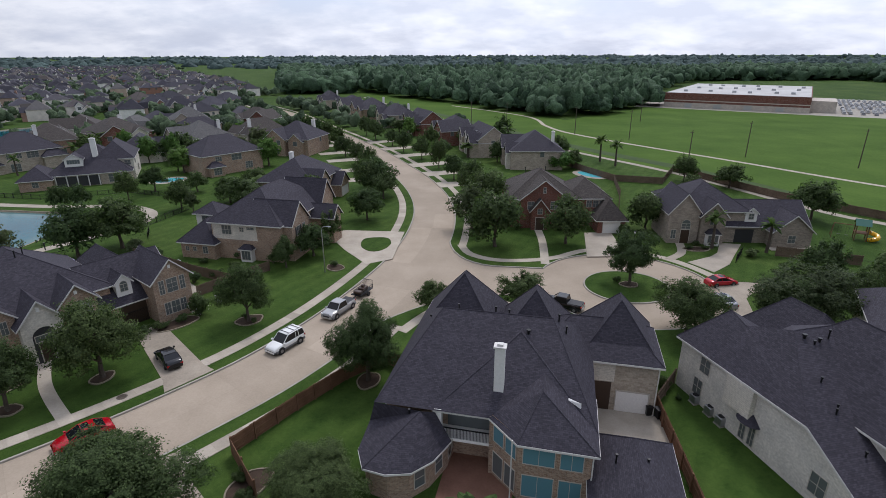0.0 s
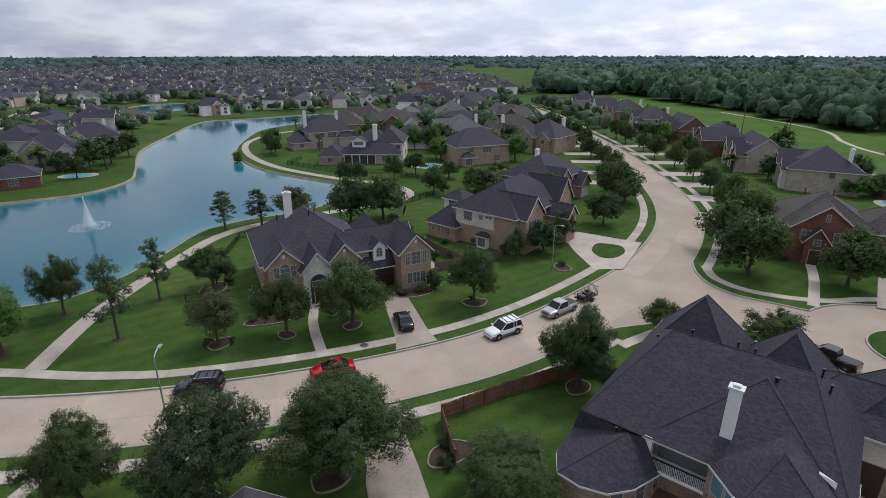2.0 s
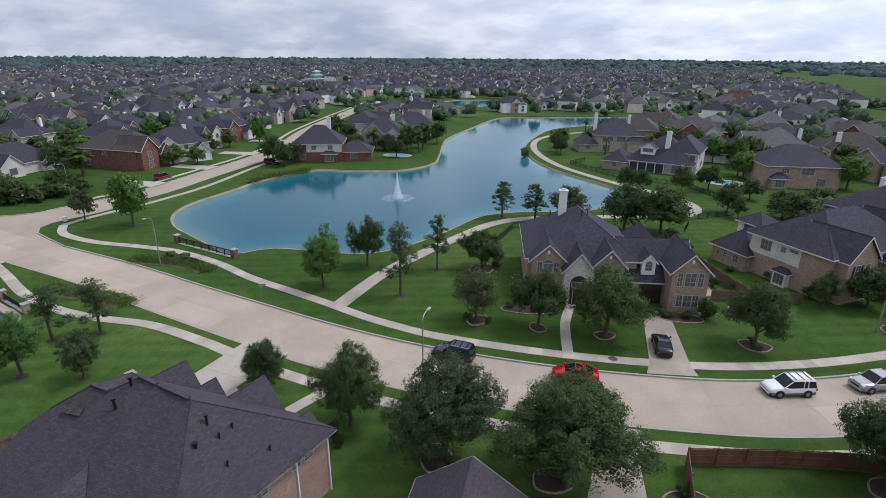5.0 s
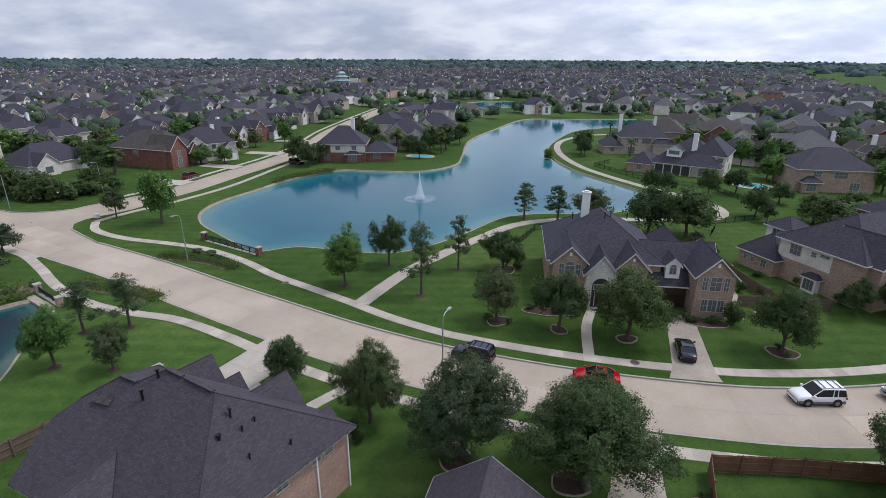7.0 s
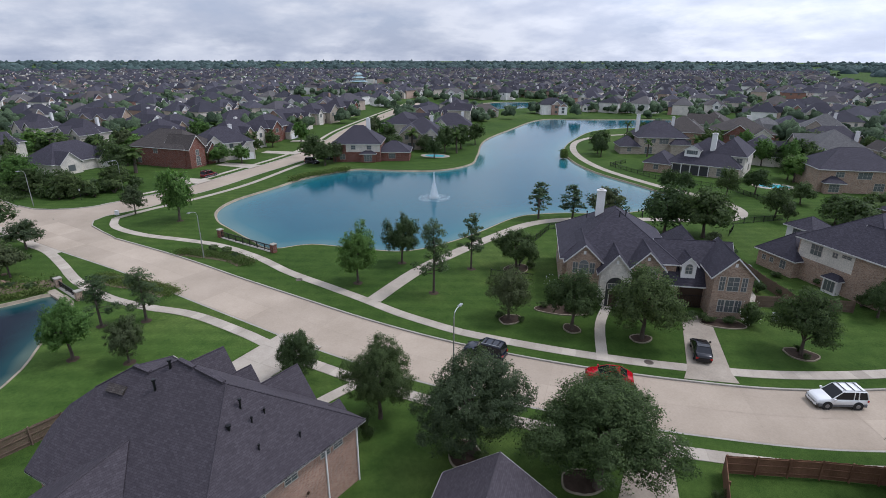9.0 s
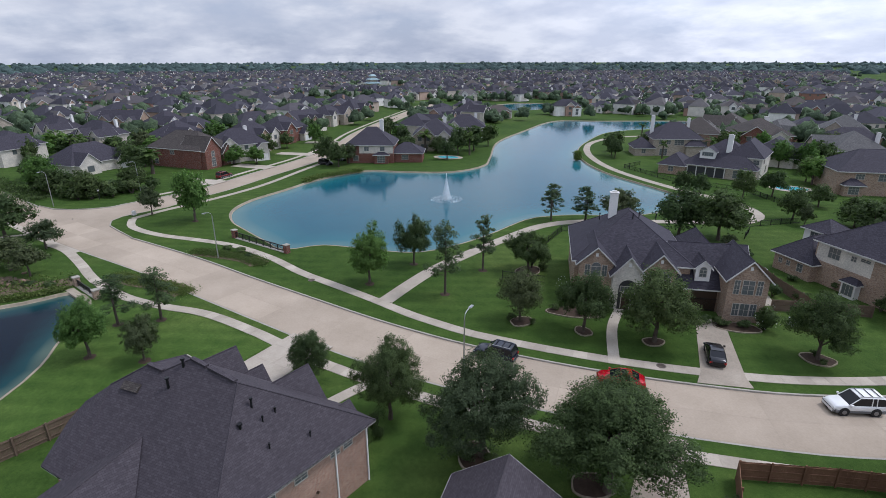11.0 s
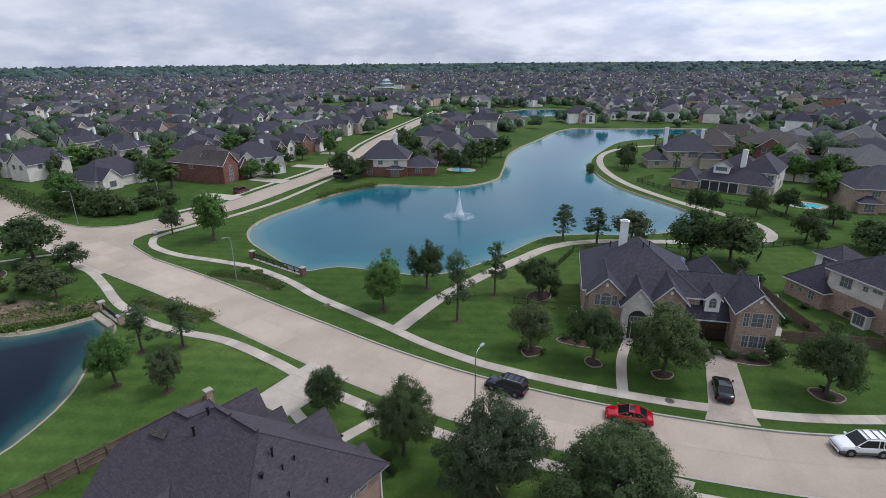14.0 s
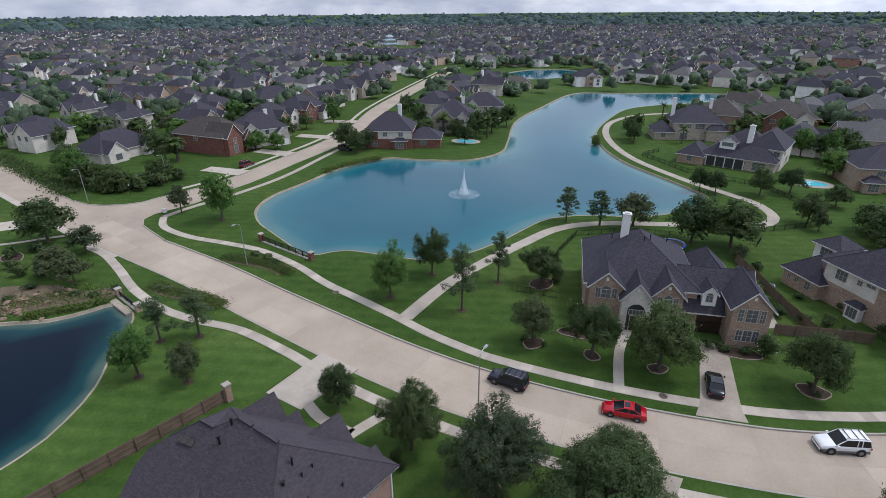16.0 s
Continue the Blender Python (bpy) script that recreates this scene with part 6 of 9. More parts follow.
# driveways of the houses along the curve
for k, s in enumerate((118, 133, 146, 160, 176, 193, 211)):
    i = nearest(MAIN, (-2 if s < 130 else -10, s))
    p, n = MAIN[i], normals(MAIN)[i]
    d = np.array((n[1], -n[0]))
    for sgn in (1, -1):
        if sgn > 0 and s < 140:
            continue
        a, e = p + n * sgn * 4.2, p + n * sgn * 18
        slab("driveway_%d" % (8 + 2 * k + (sgn > 0)), [tuple(a - d * 2.8), tuple(a + d * 2.8), tuple(e + d * 2.2), tuple(e - d * 2.2)], 0.053, WALK, "concrete drive across the verge")
for k, s in enumerate(((-148, 17), (-163, 33), (-180, 50), (-204, 68))):
    i = nearest(STREET, s)
    p, n = STREET[i], normals(STREET)[i]
    d = np.array((n[1], -n[0]))
    a, e = p + n * 3.8, p + n * 17
    slab("driveway_%d" % (30 + k), [tuple(a - d * 2.6), tuple(a + d * 2.6), tuple(e + d * 2.2), tuple(e - d * 2.2)], 0.053, WALK, "concrete drive across the verge")
ribbon("walk_11", offset(STREET, 6.6)[10:], 0.65, 0.035, WALK, "concrete pavement along a side street")

slab("pond_lawn", [(-54.4, -20.0), (-58.6, -16.6), (-64, -14.2), (-70, -13.0), (-77, -11.1), (-79.0, -10.2), (-79.0, -7.4), (-73.6, -3.0), (-69.7, 0.8), (-65.8, 3.4), (-58.8, 7.2), (-57.6, 9.4), (-53.9, 3.4), (-54.0, -0.5), (-50.2, -9.4), (-46.4, -18.2), (-43.0, -26.0), (-51.8, -26.0)], 0.012, PALE_LAWN, "thin light green mown lawn beside a pond", "lawn", 0.05)

def drive_panels(base, quad, nu, nv, mat, gap=0.05):
    """Cast panels with open joints on a four-cornered drive."""
    p = [np.array(q) for q in quad]
    at = lambda u, v: (p[0] * (1 - u) + p[3] * u) * (1 - v) + (p[1] * (1 - u) + p[2] * u) * v
    du, dv = gap / np.linalg.norm(p[3] - p[0]) / 2, gap / np.linalg.norm(p[1] - p[0]) / 2
    for i in range(nu):
        for j in range(nv):
            q = [at(i / nu + du, j / nv + dv), at((i + 1) / nu - du, j / nv + dv), at((i + 1) / nu - du, (j + 1) / nv - dv), at(i / nu + du, (j + 1) / nv - dv)]
            v = [(a[0], a[1], 0.066) for a in q] + [(a[0], a[1], 0.04) for a in q]
            raw("drive_panel", v, [(0, 1, 2, 3), (0, 4, 5, 1), (1, 5, 6, 2), (2, 6, 7, 3), (3, 7, 4, 0)], mat, base)


drive_panels(bpy.data.objects["driveway_2"], [(-53.6, 3.6), (-58.4, 11.4), (-53.0, 14.6), (-48.8, 6.6)], 2, 3, WALK)
drive_panels(bpy.data.objects["driveway_3"], [(-20.1, 26.7), (-14.5, 20.3), (-11.5, 24.0), (-17.3, 30.3)], 2, 3, DRIVE)

# ---------------------------------------------------------------- beds with stone edging
def bed(x, y, r, squash=0.8, yaw=0.0, label="mulched tree bed with pale stone edging"):
    root = thing("flower_bed", pose(x, y, 0.0, 0, 0, yaw), label, "flower bed")
    rng = random.Random(int(x * 7 + y * 3))
    n = 28
    rim = [(math.cos(k * math.tau / n) * r * (1 + 0.10 * math.sin(3 * k * math.tau / n + x)), math.sin(k * math.tau / n) * r * squash) for k in range(n)]
    bm = bmesh.new()
    c = bm.verts.new((0, 0, 0.14))
    vs = [bm.verts.new((px, py, 0.06)) for px, py in rim]
    for k in range(n):
        bm.faces.new((c, vs[k], vs[(k + 1) % n]))
    part("mulch", bm, SOIL, root, "dark bark mulch")
    bm = bmesh.new()
    for k in range(n):
        (ax, ay), (bx, by) = rim[k], rim[(k + 1) % n]
        a = math.degrees(math.atan2(by - ay, bx - ax))
        L = math.hypot(bx - ax, by - ay)
        box(bm, -L / 2 * 0.95, -0.065, -0.03, L / 2 * 0.95, 0.065, 0.13 + rng.uniform(-0.02, 0.03), pose((ax + bx) / 2, (ay + by) / 2, 0, 0, 0, a))
    part("edging", bm, SAND, root, "pale stone edging")


for x, y, r in ((-36.3, 47.8, 1.25), (-42.1, 42.4, 1.2), (-47.8, 37.3, 1.5), (-25.0, 60.6, 1.7), (-23.0, 26.0, 1.7), (-30.0, 19.6, 1.7), (-7.9, 47.2, 1.5), (-17.3, 78.3, 1.6), (-61.0, 48.2, 2.2), (27.5, 71.4, 1.3)):
    bed(x, y, r, 0.78, x * 13 % 180)
bed(-33.8, 59.8, 2.6, 0.5, 51, "planted bed with dark shrubs beside a brick house")
bed(-46.6, 44.9, 3.4, 0.45, 51, "planted bed before a brick house front")
bed(44.2, 86.2, 2.3, 0.5, 0, "planted bed with white stone edging before a house")
bed(-113.0, -31.6, 2.8, 0.6, 20, "round planted bed with pale edging")
bed(-15.6, 32.8, 2.2, 0.6, 60, "edged bed beside a wooden fence")
for x, y in ((-68.1, 24.8), (-72.2, 33.9), (-59.6, 32.8), (-64.6, 42.2), (-63.7, -9.9), (-59.9, -4.5), (-71.0, -7.4), (-69.9, -2.6), (-115.2, 4.8)):
    bm = bmesh.new()
    c = bm.verts.new((0, 0, 0.07))
    vs = [bm.verts.new((math.cos(k * math.tau / 14) * (0.75 + 0.12 * math.sin(k * 2.1 + x)), math.sin(k * math.tau / 14) * 0.7, 0.008)) for k in range(14)]
    for k in range(14):
        bm.faces.new((c, vs[k], vs[(k + 1) % 14]))
    ob = part("mulch_ring", bm, SOIL)
    ob.matrix_basis = pose(x, y, 0)
    tagged(ob, "ring of brown mulch round a tree trunk", "mulch", "mulch rings")


# ---------------------------------------------------------------- fences
def wood_fence(pts, label, h=1.8, mat=None, post_mat=None):
    mat = mat or FENCEWOOD
    x0, y0 = pts[0]
    root = thing("wooden_fence", pose(x0, y0, 0), label, "fence")
    rng = random.Random(int(x0 * 11))
    for (ax, ay), (bx, by) in zip(pts, pts[1:]):
        L = math.hypot(bx - ax, by - ay)
        a = math.degrees(math.atan2(by - ay, bx - ax))
        m = pose(ax - x0, ay - y0, 0, 0, 0, a)
        k = max(1, round(L / 2.4))
        for i in range(k + 1):
            bm = bmesh.new()
            x = L * i / k
            box(bm, x - 0.06, -0.13, -0.05, x + 0.06, -0.01, h + 0.06, m)
            part("post", bm, post_mat or mat, root)
        for i in range(k):
            u0, u1 = L * i / k, L * (i + 1) / k
            bm = bmesh.new()
            n = int((u1 - u0) / 0.145)
            for j in range(n):
                x = u0 + (u1 - u0) * j / n
                dz = rng.uniform(-0.03, 0.03)
                box(bm, x + 0.004, 0.0 + rng.uniform(0, 0.012), 0.03, x + (u1 - u0) / n - 0.004, 0.024, h - 0.05 + dz, m)
            tagged(part("board_panel", bm, mat, root), kind="stuff")
            for z in (0.35, 1.0, h - 0.2):
                bm = bmesh.new()
                box(bm, u0, -0.045, z - 0.045, u1, -0.002, z + 0.045, m)
                part("rail", bm, mat, root)
    return root


wood_fence([(-18.2, 36.4), (-14.1, 42.4), (-10.2, 47.4), (-6.6, 50.6)], "reddish cedar board fence along the pavement")
wood_fence([(-14.6, 31.6), (-18.2, 36.4)], "reddish cedar board fence along a garden")
wood_fence([(-6.6, 50.6), (-3.6, 48.4)], "reddish cedar board fence joining a house")
wood_fence([(-42.4, -27.0), (-46.4, -18.4), (-50.2, -9.6), (-54.0, -0.9)], "weathered cedar fence beside a mown lawn", 1.8, OLDWOOD)
wood_fence([(20.4, 42.4), (19.6, 34.5), (18.6, 25.0), (17.9, 17.0)], "tall cedar fence between two gardens", 1.8, FENCEWOOD)
wood_fence([(20.4, 42.4), (23.9, 46.6)], "short weathered fence between houses", 1.8, OLDWOOD)
wood_fence([(-34.8, 67.8), (-31.6, 72.2), (-27.5, 77.2)], "brown board fence between two lawns", 1.7, OLDWOOD)
wood_fence([(-31.9, 72.3), (-38.2, 75.4), (-43.6, 78.6), (-47.6, 81.0), (-52.4, 83.4)], "dark board fence between back gardens", 1.7, OLDWOOD)
wood_fence([(34.5, 100), (42, 122), (45.5, 138), (57, 134.5), (66, 150)], "long weathered fence round back gardens", 1.8, OLDWOOD)
wood_fence([(55.9, 82.9), (61.0, 80.9), (67.0, 78.4)], "dark board fence beside a drive", 1.8, OLDWOOD)
wood_fence([(45.5, 138), (40.5, 150), (33, 172)], "long weathered fence beside a path", 1.8, OLDWOOD)
wood_fence([(66, 150), (78, 120), (92, 100)], "long weathered fence beside a path", 1.8, OLDWOOD)


def iron_fence(pts, label, h=1.2):
    x0, y0 = pts[0]
    root = thing("iron_fence", pose(x0, y0, 0), label, "fence")
    for (ax, ay), (bx, by) in zip(pts, pts[1:]):
        L = math.hypot(bx - ax, by - ay)
        m = pose(ax - x0, ay - y0, 0, 0, 0, math.degrees(math.atan2(by - ay, bx - ax)))
        k = max(1, round(L / 2.4))
        for i in range(k):
            bm = bmesh.new()
            box(bm, L * i / k - 0.05, -0.05, -0.05, L * i / k + 0.05, 0.05, h + 0.12, m)
            part("post", bm, BLACK, root)
            bm = bmesh.new()
            for j in range(1, 14):
                x = L * (i + j / 14) / k
                box(bm, x - 0.012, -0.012, 0.06, x + 0.012, 0.012, h, m)
            for z in (0.18, h - 0.08):
                box(bm, L * i / k, -0.02, z - 0.03, L * (i + 1) / k, 0.02, z + 0.03, m)
            tagged(part("picket_panel", bm, BLACK, root), kind="stuff")
    return root


iron_fence([(-60.6, 43.2), (-56.0, 47.6)], "black iron picket fence on a lawn")
iron_fence([(-61.8, 49.5), (-69.2, 57.8), (-74.2, 66.0), (-71, 76), (-64, 84)], "black iron picket fence between garden and path")
iron_fence([(-115.5, 132.0), (-114.2, 124.0), (-95.0, 121.0), (-77.0, 127.0), (-64, 122)], "black iron picket fence round a lakeside garden")
iron_fence([(47.8, 80.0), (50.9, 84.0)], "black iron gate panel beside a drive", 1.5)
iron_fence([(-59.5, 98.0), (-55.8, 112.0)], "black iron picket fence beside a lawn")
iron_fence([(-54.8, 92.6), (-56.8, 97)], "black iron picket fence beside a lawn")


# ---------------------------------------------------------------- bridges with railings
def bridge_rail(a, b, label, h=1.15, brick=None):
    L = math.hypot(b[0] - a[0], b[1] - a[1])
    root = thing("bridge_railing", pose(a[0], a[1], 0, 0, 0, math.degrees(math.atan2(b[1] - a[1], b[0] - a[0]))), label, "railing")
    for x in (-0.35, L + 0.35):
        bm = bmesh.new()
        box(bm, x - 0.4, -0.4, -0.6, x + 0.4, 0.4, h + 0.25)
        p = part("pillar", bm, brick or RED, root, "brick pillar")
        bm = bmesh.new()
        box(bm, x - 0.48, -0.48, h + 0.25, x + 0.48, 0.48, h + 0.38)
        part("cap", bm, KERB, p, "pale stone cap")
    for z in (0.25, h - 0.05):
        bm = bmesh.new()
        box(bm, 0.05, -0.05, z - 0.06, L - 0.05, 0.05, z + 0.06)
        part("rail", bm, BLACK, root)
    n = max(2, round(L / 1.9))
    for i in range(n + 1):
        bm = bmesh.new()
        x = 0.05 + (L - 0.1) * i / n
        box(bm, x - 0.06, -0.07, -0.4, x + 0.06, 0.07, h)
        part("post", bm, BLACK, root)
    for i in range(n):
        bm = bmesh.new()
        for j in range(1, 14):
            x = 0.05 + (L - 0.1) * (i + j / 14) / n
            box(bm, x - 0.015, -0.015, 0.25, x + 0.015, 0.015, h - 0.05)
        tagged(part("baluster_panel", bm, BLACK, root), kind="stuff")
    bm = bmesh.new()
    box(bm, -0.6, -0.35, -1.4, L + 0.6, 0.25, 0.03)
    part("footing", bm, KERB, root, "concrete footing")


bridge_rail((-100.0, 10.6), (-87.6, 16.9), "black bridge railing between red brick pillars")
bridge_rail((-87.6, -13.0), (-81.6, -10.4), "small bridge railing with brick pillar over a pond", 1.0, TAN)
# darker concrete than the walks: the ledge's shadow is in its colour
slab("bridge_ledge", [(-87.2, -13.6), (-81.4, -11.1), (-81.0, -12.0), (-86.8, -14.6)], 0.02, DRIVE, "concrete ledge of a small bridge, darkened for its shadow", "ledge", 0.35)
bm = bmesh.new()
box(bm, -0.35, -0.35, -0.05, 0.35, 0.35, 2.2)
ob = thing("brick_pillar", pose(-54.2, -0.4, 0, 0, 0, 24), "brick pillar with stone cap ending a fence", "pillar")
part("shaft", bm, PINK, ob)
bm = bmesh.new()
box(bm, -0.43, -0.43, 2.2, 0.43, 0.43, 2.34)
part("cap", bm, KERB, ob)


# ---------------------------------------------------------------- street lamps and poles
def street_lamp(x, y, yaw, h=8.0):
    root = thing("street_lamp", pose(x, y, 0, 0, 0, yaw), "tall grey steel street lamp on the verge", "street lamp", "street lamps")
    bm = bmesh.new()
    tube(bm, (0, 0, -0.05), (0, 0, h - 0.7), 0.10, 0.06, 8)
    part("pole", bm, STEEL, root)
    bm = bmesh.new()
    pts = [(0, 0, h - 0.7), (0.15, 0, h - 0.25), (0.5, 0, h - 0.02), (1.1, 0, h + 0.05)]
    for a, b in zip(pts, pts[1:]):
        tube(bm, a, b, 0.045, 0.04, 6)
    part("arm", bm, STEEL, root)
    bm = bmesh.new()
    box(bm, 1.0, -0.16, h - 0.02, 1.7, 0.16, h + 0.12)
    bmesh.ops.bevel(bm, geom=bm.edges[:], offset=0.05, segments=2, affect="EDGES")
    hd = part("lamp_head", bm, STEEL, root)
    bm = bmesh.new()
    tube(bm, (1.35, 0, h - 0.07), (1.35, 0, h - 0.015), 0.12, 0.14, 10)
    part("lens", bm, WHITE, hd, "pale lamp lens")


def power_pole(x, y, h=11.5):
    root = thing("power_pole", pose(x, y, 0, 0, 0, 35), "slender wooden power pole in the meadow", "power pole", "power poles")
    bm = bmesh.new()
    tube(bm, (0, 0, -0.1), (0, 0, h), 0.17, 0.11, 7)
    part("pole", bm, BARK, root)
    bm = bmesh.new()
    box(bm, -1.1, -0.06, h - 0.8, 1.1, 0.06, h - 0.66)
    part("crossarm", bm, BARK, root)


# ---------------------------------------------------------------- fountain
def fountain(x, y):
    rng = np.random.default_rng(4)
    root = thing("fountain", pose(x, y, WATER_Z), "white spraying fountain jet in the lake", "fountain")
    m, t, b = material("spray", 0.4)
    b.inputs["Base Color"].default_value = (0.85, 0.9, 0.92, 1)
    b.inputs["Alpha"].default_value = 0.6
    n = 7000
    ang, u, H = rng.uniform(0, math.tau, n), rng.uniform(0, 1, n) ** 1.35, 6.2
    fall = rng.uniform(0, 1, n) < 0.6                # droplets that fall outside the rising core
    rad = np.where(fall, (0.06 + 1.35 * (1 - u) ** 1.5) * np.sqrt(rng.uniform(0.05, 1, n)), 0.05 + 0.32 * (1 - u) * rng.uniform(0, 1, n))
    hgt = u * H * np.where(fall, rng.uniform(0.8, 1.0, n), 1.0)
    pts = np.stack([np.cos(ang) * rad, np.sin(ang) * rad, hgt], 1)
    ob = new("spray", leaf_mesh("spray", pts, 0.05, rng, m, 0.0, 1.8))
    ob.parent = root
    ring_n = 1100
    a, r = rng.uniform(0, math.tau, ring_n), np.sqrt(rng.uniform(0.02, 1, ring_n)) * 3.9
    pts = np.stack([np.cos(a) * r, np.sin(a) * r, np.full(ring_n, 0.03)], 1)
    ob = new("foam", leaf_mesh("foam", pts, 0.075, rng, m, 3.0))
    ob.parent = root
    bm = bmesh.new()
    tube(bm, (0, 0, -0.4), (0, 0, 0.12), 0.35, 0.25, 12)
    part("nozzle", bm, BLACK, root)


# ---------------------------------------------------------------- parked vehicles
def paint(name, colour, metal=0.2):
    m, t, b = material(name, 0.22, metal)
    b.inputs["Base Color"].default_value = (*colour, 1)
    b.inputs["Specular IOR Level"].default_value = 0.3
    b.inputs["Coat Weight"].default_value, b.inputs["Coat Roughness"].default_value = 0.45, 0.05
    return m


TYRE = plain("tyre_rubber", (0.018, 0.018, 0.018), 0.85)
CLADDING = plain("grey_cladding", (0.13, 0.135, 0.14), 0.6)
RIM = plain("alloy_rim", (0.24, 0.24, 0.25), 0.4, 0.7)
LENS = plain("lamp_glass", (0.75, 0.77, 0.78), 0.1)
TAIL = plain("red_lamp_glass", (0.35, 0.012, 0.01), 0.15)


def loft(bm, sections):
    """Skin over rings of the same count."""
    rings = [[bm.verts.new(p) for p in s] for s in sections]
    n = len(rings[0])
    for a, b in zip(rings, rings[1:]):
        for i in range(n):
            j = (i + 1) % n
            bm.faces.new((a[i], a[j], b[j], b[i]))
    bm.faces.new(rings[0][::-1]), bm.faces.new(rings[-1])
    bmesh.ops.recalc_face_normals(bm, faces=bm.faces)


def car(x, y, yaw, kind, mat, label, name="car"):
    """Nose towards +x of its own frame."""
    root = thing(name, pose(x, y, ROAD_Z if kind != "drive" else 0.05, 0, 0, yaw), label, "car")
    base = root.matrix_basis.copy()
    if kind in ("sedan", "drive"):
        L, W, belt, top, clear, wb, wr = 4.7, 1.82, 0.92, 1.45, 0.22, 2.75, 0.33
        prof = [(-2.36, 0.60), (-2.32, 0.84), (-2.12, 0.99), (-1.6, 1.03), (-0.6, 0.98), (0.8, 0.96), (1.4, 0.92), (1.9, 0.82), (2.2, 0.68), (2.33, 0.52), (2.36, 0.42)]
        cab = [(-2.0, belt + 0.03), (-1.0, top - 0.04), (0.1, top), (1.3, belt)]
    elif kind == "suv":
        L, W, belt, top, clear, wb, wr = 4.75, 1.94, 1.14, 1.90, 0.34, 2.8, 0.41
        prof = [(-2.36, 0.74), (-2.33, 1.10), (-1.9, 1.16), (0.8, 1.15), (1.3, 1.11), (1.9, 1.04), (2.22, 0.93), (2.35, 0.76), (2.37, 0.62)]
        cab = [(-2.28, belt), (-2.0, top - 0.05), (0.2, top), (1.1, belt)]
    else:
        L, W, belt, top, clear, wb, wr = 5.5, 1.95, 1.1, 1.82, 0.34, 3.4, 0.39
        prof = [(-2.72, 0.85), (-2.7, 1.1), (-1.5, 1.12), (1.1, 1.14), (2.2, 1.09), (2.64, 1.02), (2.74, 0.78)]
        cab = [(-0.75, belt), (-0.6, top - 0.02), (0.75, top), (1.5, belt)]
    hw = W / 2
    # body: rings from tail to nose
    xs = [p[0] for p in prof]
    def ring_at(px, zt, k=1.0):
        return [(px, -hw * 0.86 * k, clear), (px, -hw * k, clear + 0.16), (px, -hw * k, zt * 0.72), (px, -hw * 0.93 * k, zt - 0.05), (px, -hw * 0.80 * k, zt), (px, hw * 0.80 * k, zt), (px, hw * 0.93 * k, zt - 0.05), (px, hw * k, zt * 0.72), (px, hw * k, clear + 0.16), (px, hw * 0.86 * k, clear)]
    bm = bmesh.new()
    loft(bm, [ring_at(px, zt, 1 - 0.17 * (abs(px) / L * 2) ** 7) for px, zt in prof])
    bmesh.ops.bevel(bm, geom=bm.edges[:], offset=0.045, segments=2, affect="EDGES")
    part("body", bm, mat, root, "", kind != "pickup")
    # cabin: glass all round, then the roof and pillars over it
    tw = hw * (0.82 if kind == "suv" else 0.76)
    bm = bmesh.new()
    loft(bm, [[(cab[0][0], -hw * 0.9, belt - 0.04), (cab[1][0], -tw, top - 0.05), (cab[1][0], tw, top - 0.05), (cab[0][0], hw * 0.9, belt - 0.04)],
              [(cab[3][0], -hw * 0.9, belt - 0.06), (cab[2][0], -tw, top - 0.04), (cab[2][0], tw, top - 0.04), (cab[3][0], hw * 0.9, belt - 0.06)]])
    part("cabin_glass", bm, CARGLASS, root, "dark tinted glass")
    bm = bmesh.new()
    loft(bm, [[(cab[1][0] - 0.02, -tw - 0.02, top - 0.07), (cab[1][0], -tw + 0.05, top), (cab[1][0], tw - 0.05, top), (cab[1][0] - 0.02, tw + 0.02, top - 0.07)],
              [((cab[1][0] + cab[2][0]) / 2, -tw - 0.02, top - 0.04), ((cab[1][0] + cab[2][0]) / 2, -tw + 0.05, top + 0.03), ((cab[1][0] + cab[2][0]) / 2, tw - 0.05, top + 0.03), ((cab[1][0] + cab[2][0]) / 2, tw + 0.02, top - 0.04)],
              [(cab[2][0] + 0.02, -tw - 0.02, top - 0.07), (cab[2][0], -tw + 0.05, top), (cab[2][0], tw - 0.05, top), (cab[2][0] + 0.02, tw + 0.02, top - 0.07)]])
    part("roof", bm, mat, root)
    for s in (-1, 1):
        fr = [(cab[0], cab[1]), (cab[3], cab[2])]
        if kind != "pickup":
            xm = (cab[1][0] + cab[2][0]) / 2
            fr.append(((xm, belt), (xm, top)))
        if kind == "suv":
            fr.append(((-1.35, belt), (-1.3, top)))
        for (ax, az), (bx, bz) in fr:
            bm = bmesh.new()
            tube(bm, (ax, s * hw * 0.905, belt - 0.05), (bx, s * (tw + 0.01), top - 0.05), 0.05, 0.04, 6)
            part("pillar", bm, mat, root)
        bm = bmesh.new()
        box(bm, cab[3][0] - 0.25, s * (hw + 0.02), belt - 0.02, cab[3][0] - 0.05, s * (hw + 0.2), belt + 0.13)
        part("mirror", bm, mat, root)
        bm = bmesh.new()
        box(bm, L / 2 - 0.32, s * hw * 0.5, prof[-2][1] - 0.2, L / 2 - 0.06, s * hw * 0.87, prof[-2][1] - 0.02)
        part("headlight", bm, LENS, root, "clear headlight")
        bm = bmesh.new()
        box(bm, -L / 2 + 0.0, s * hw * 0.58, prof[1][1] - 0.3, -L / 2 + 0.14, s * hw * 0.9, prof[1][1] - 0.1)
        part("tail_light", bm, TAIL, root, "red tail light")
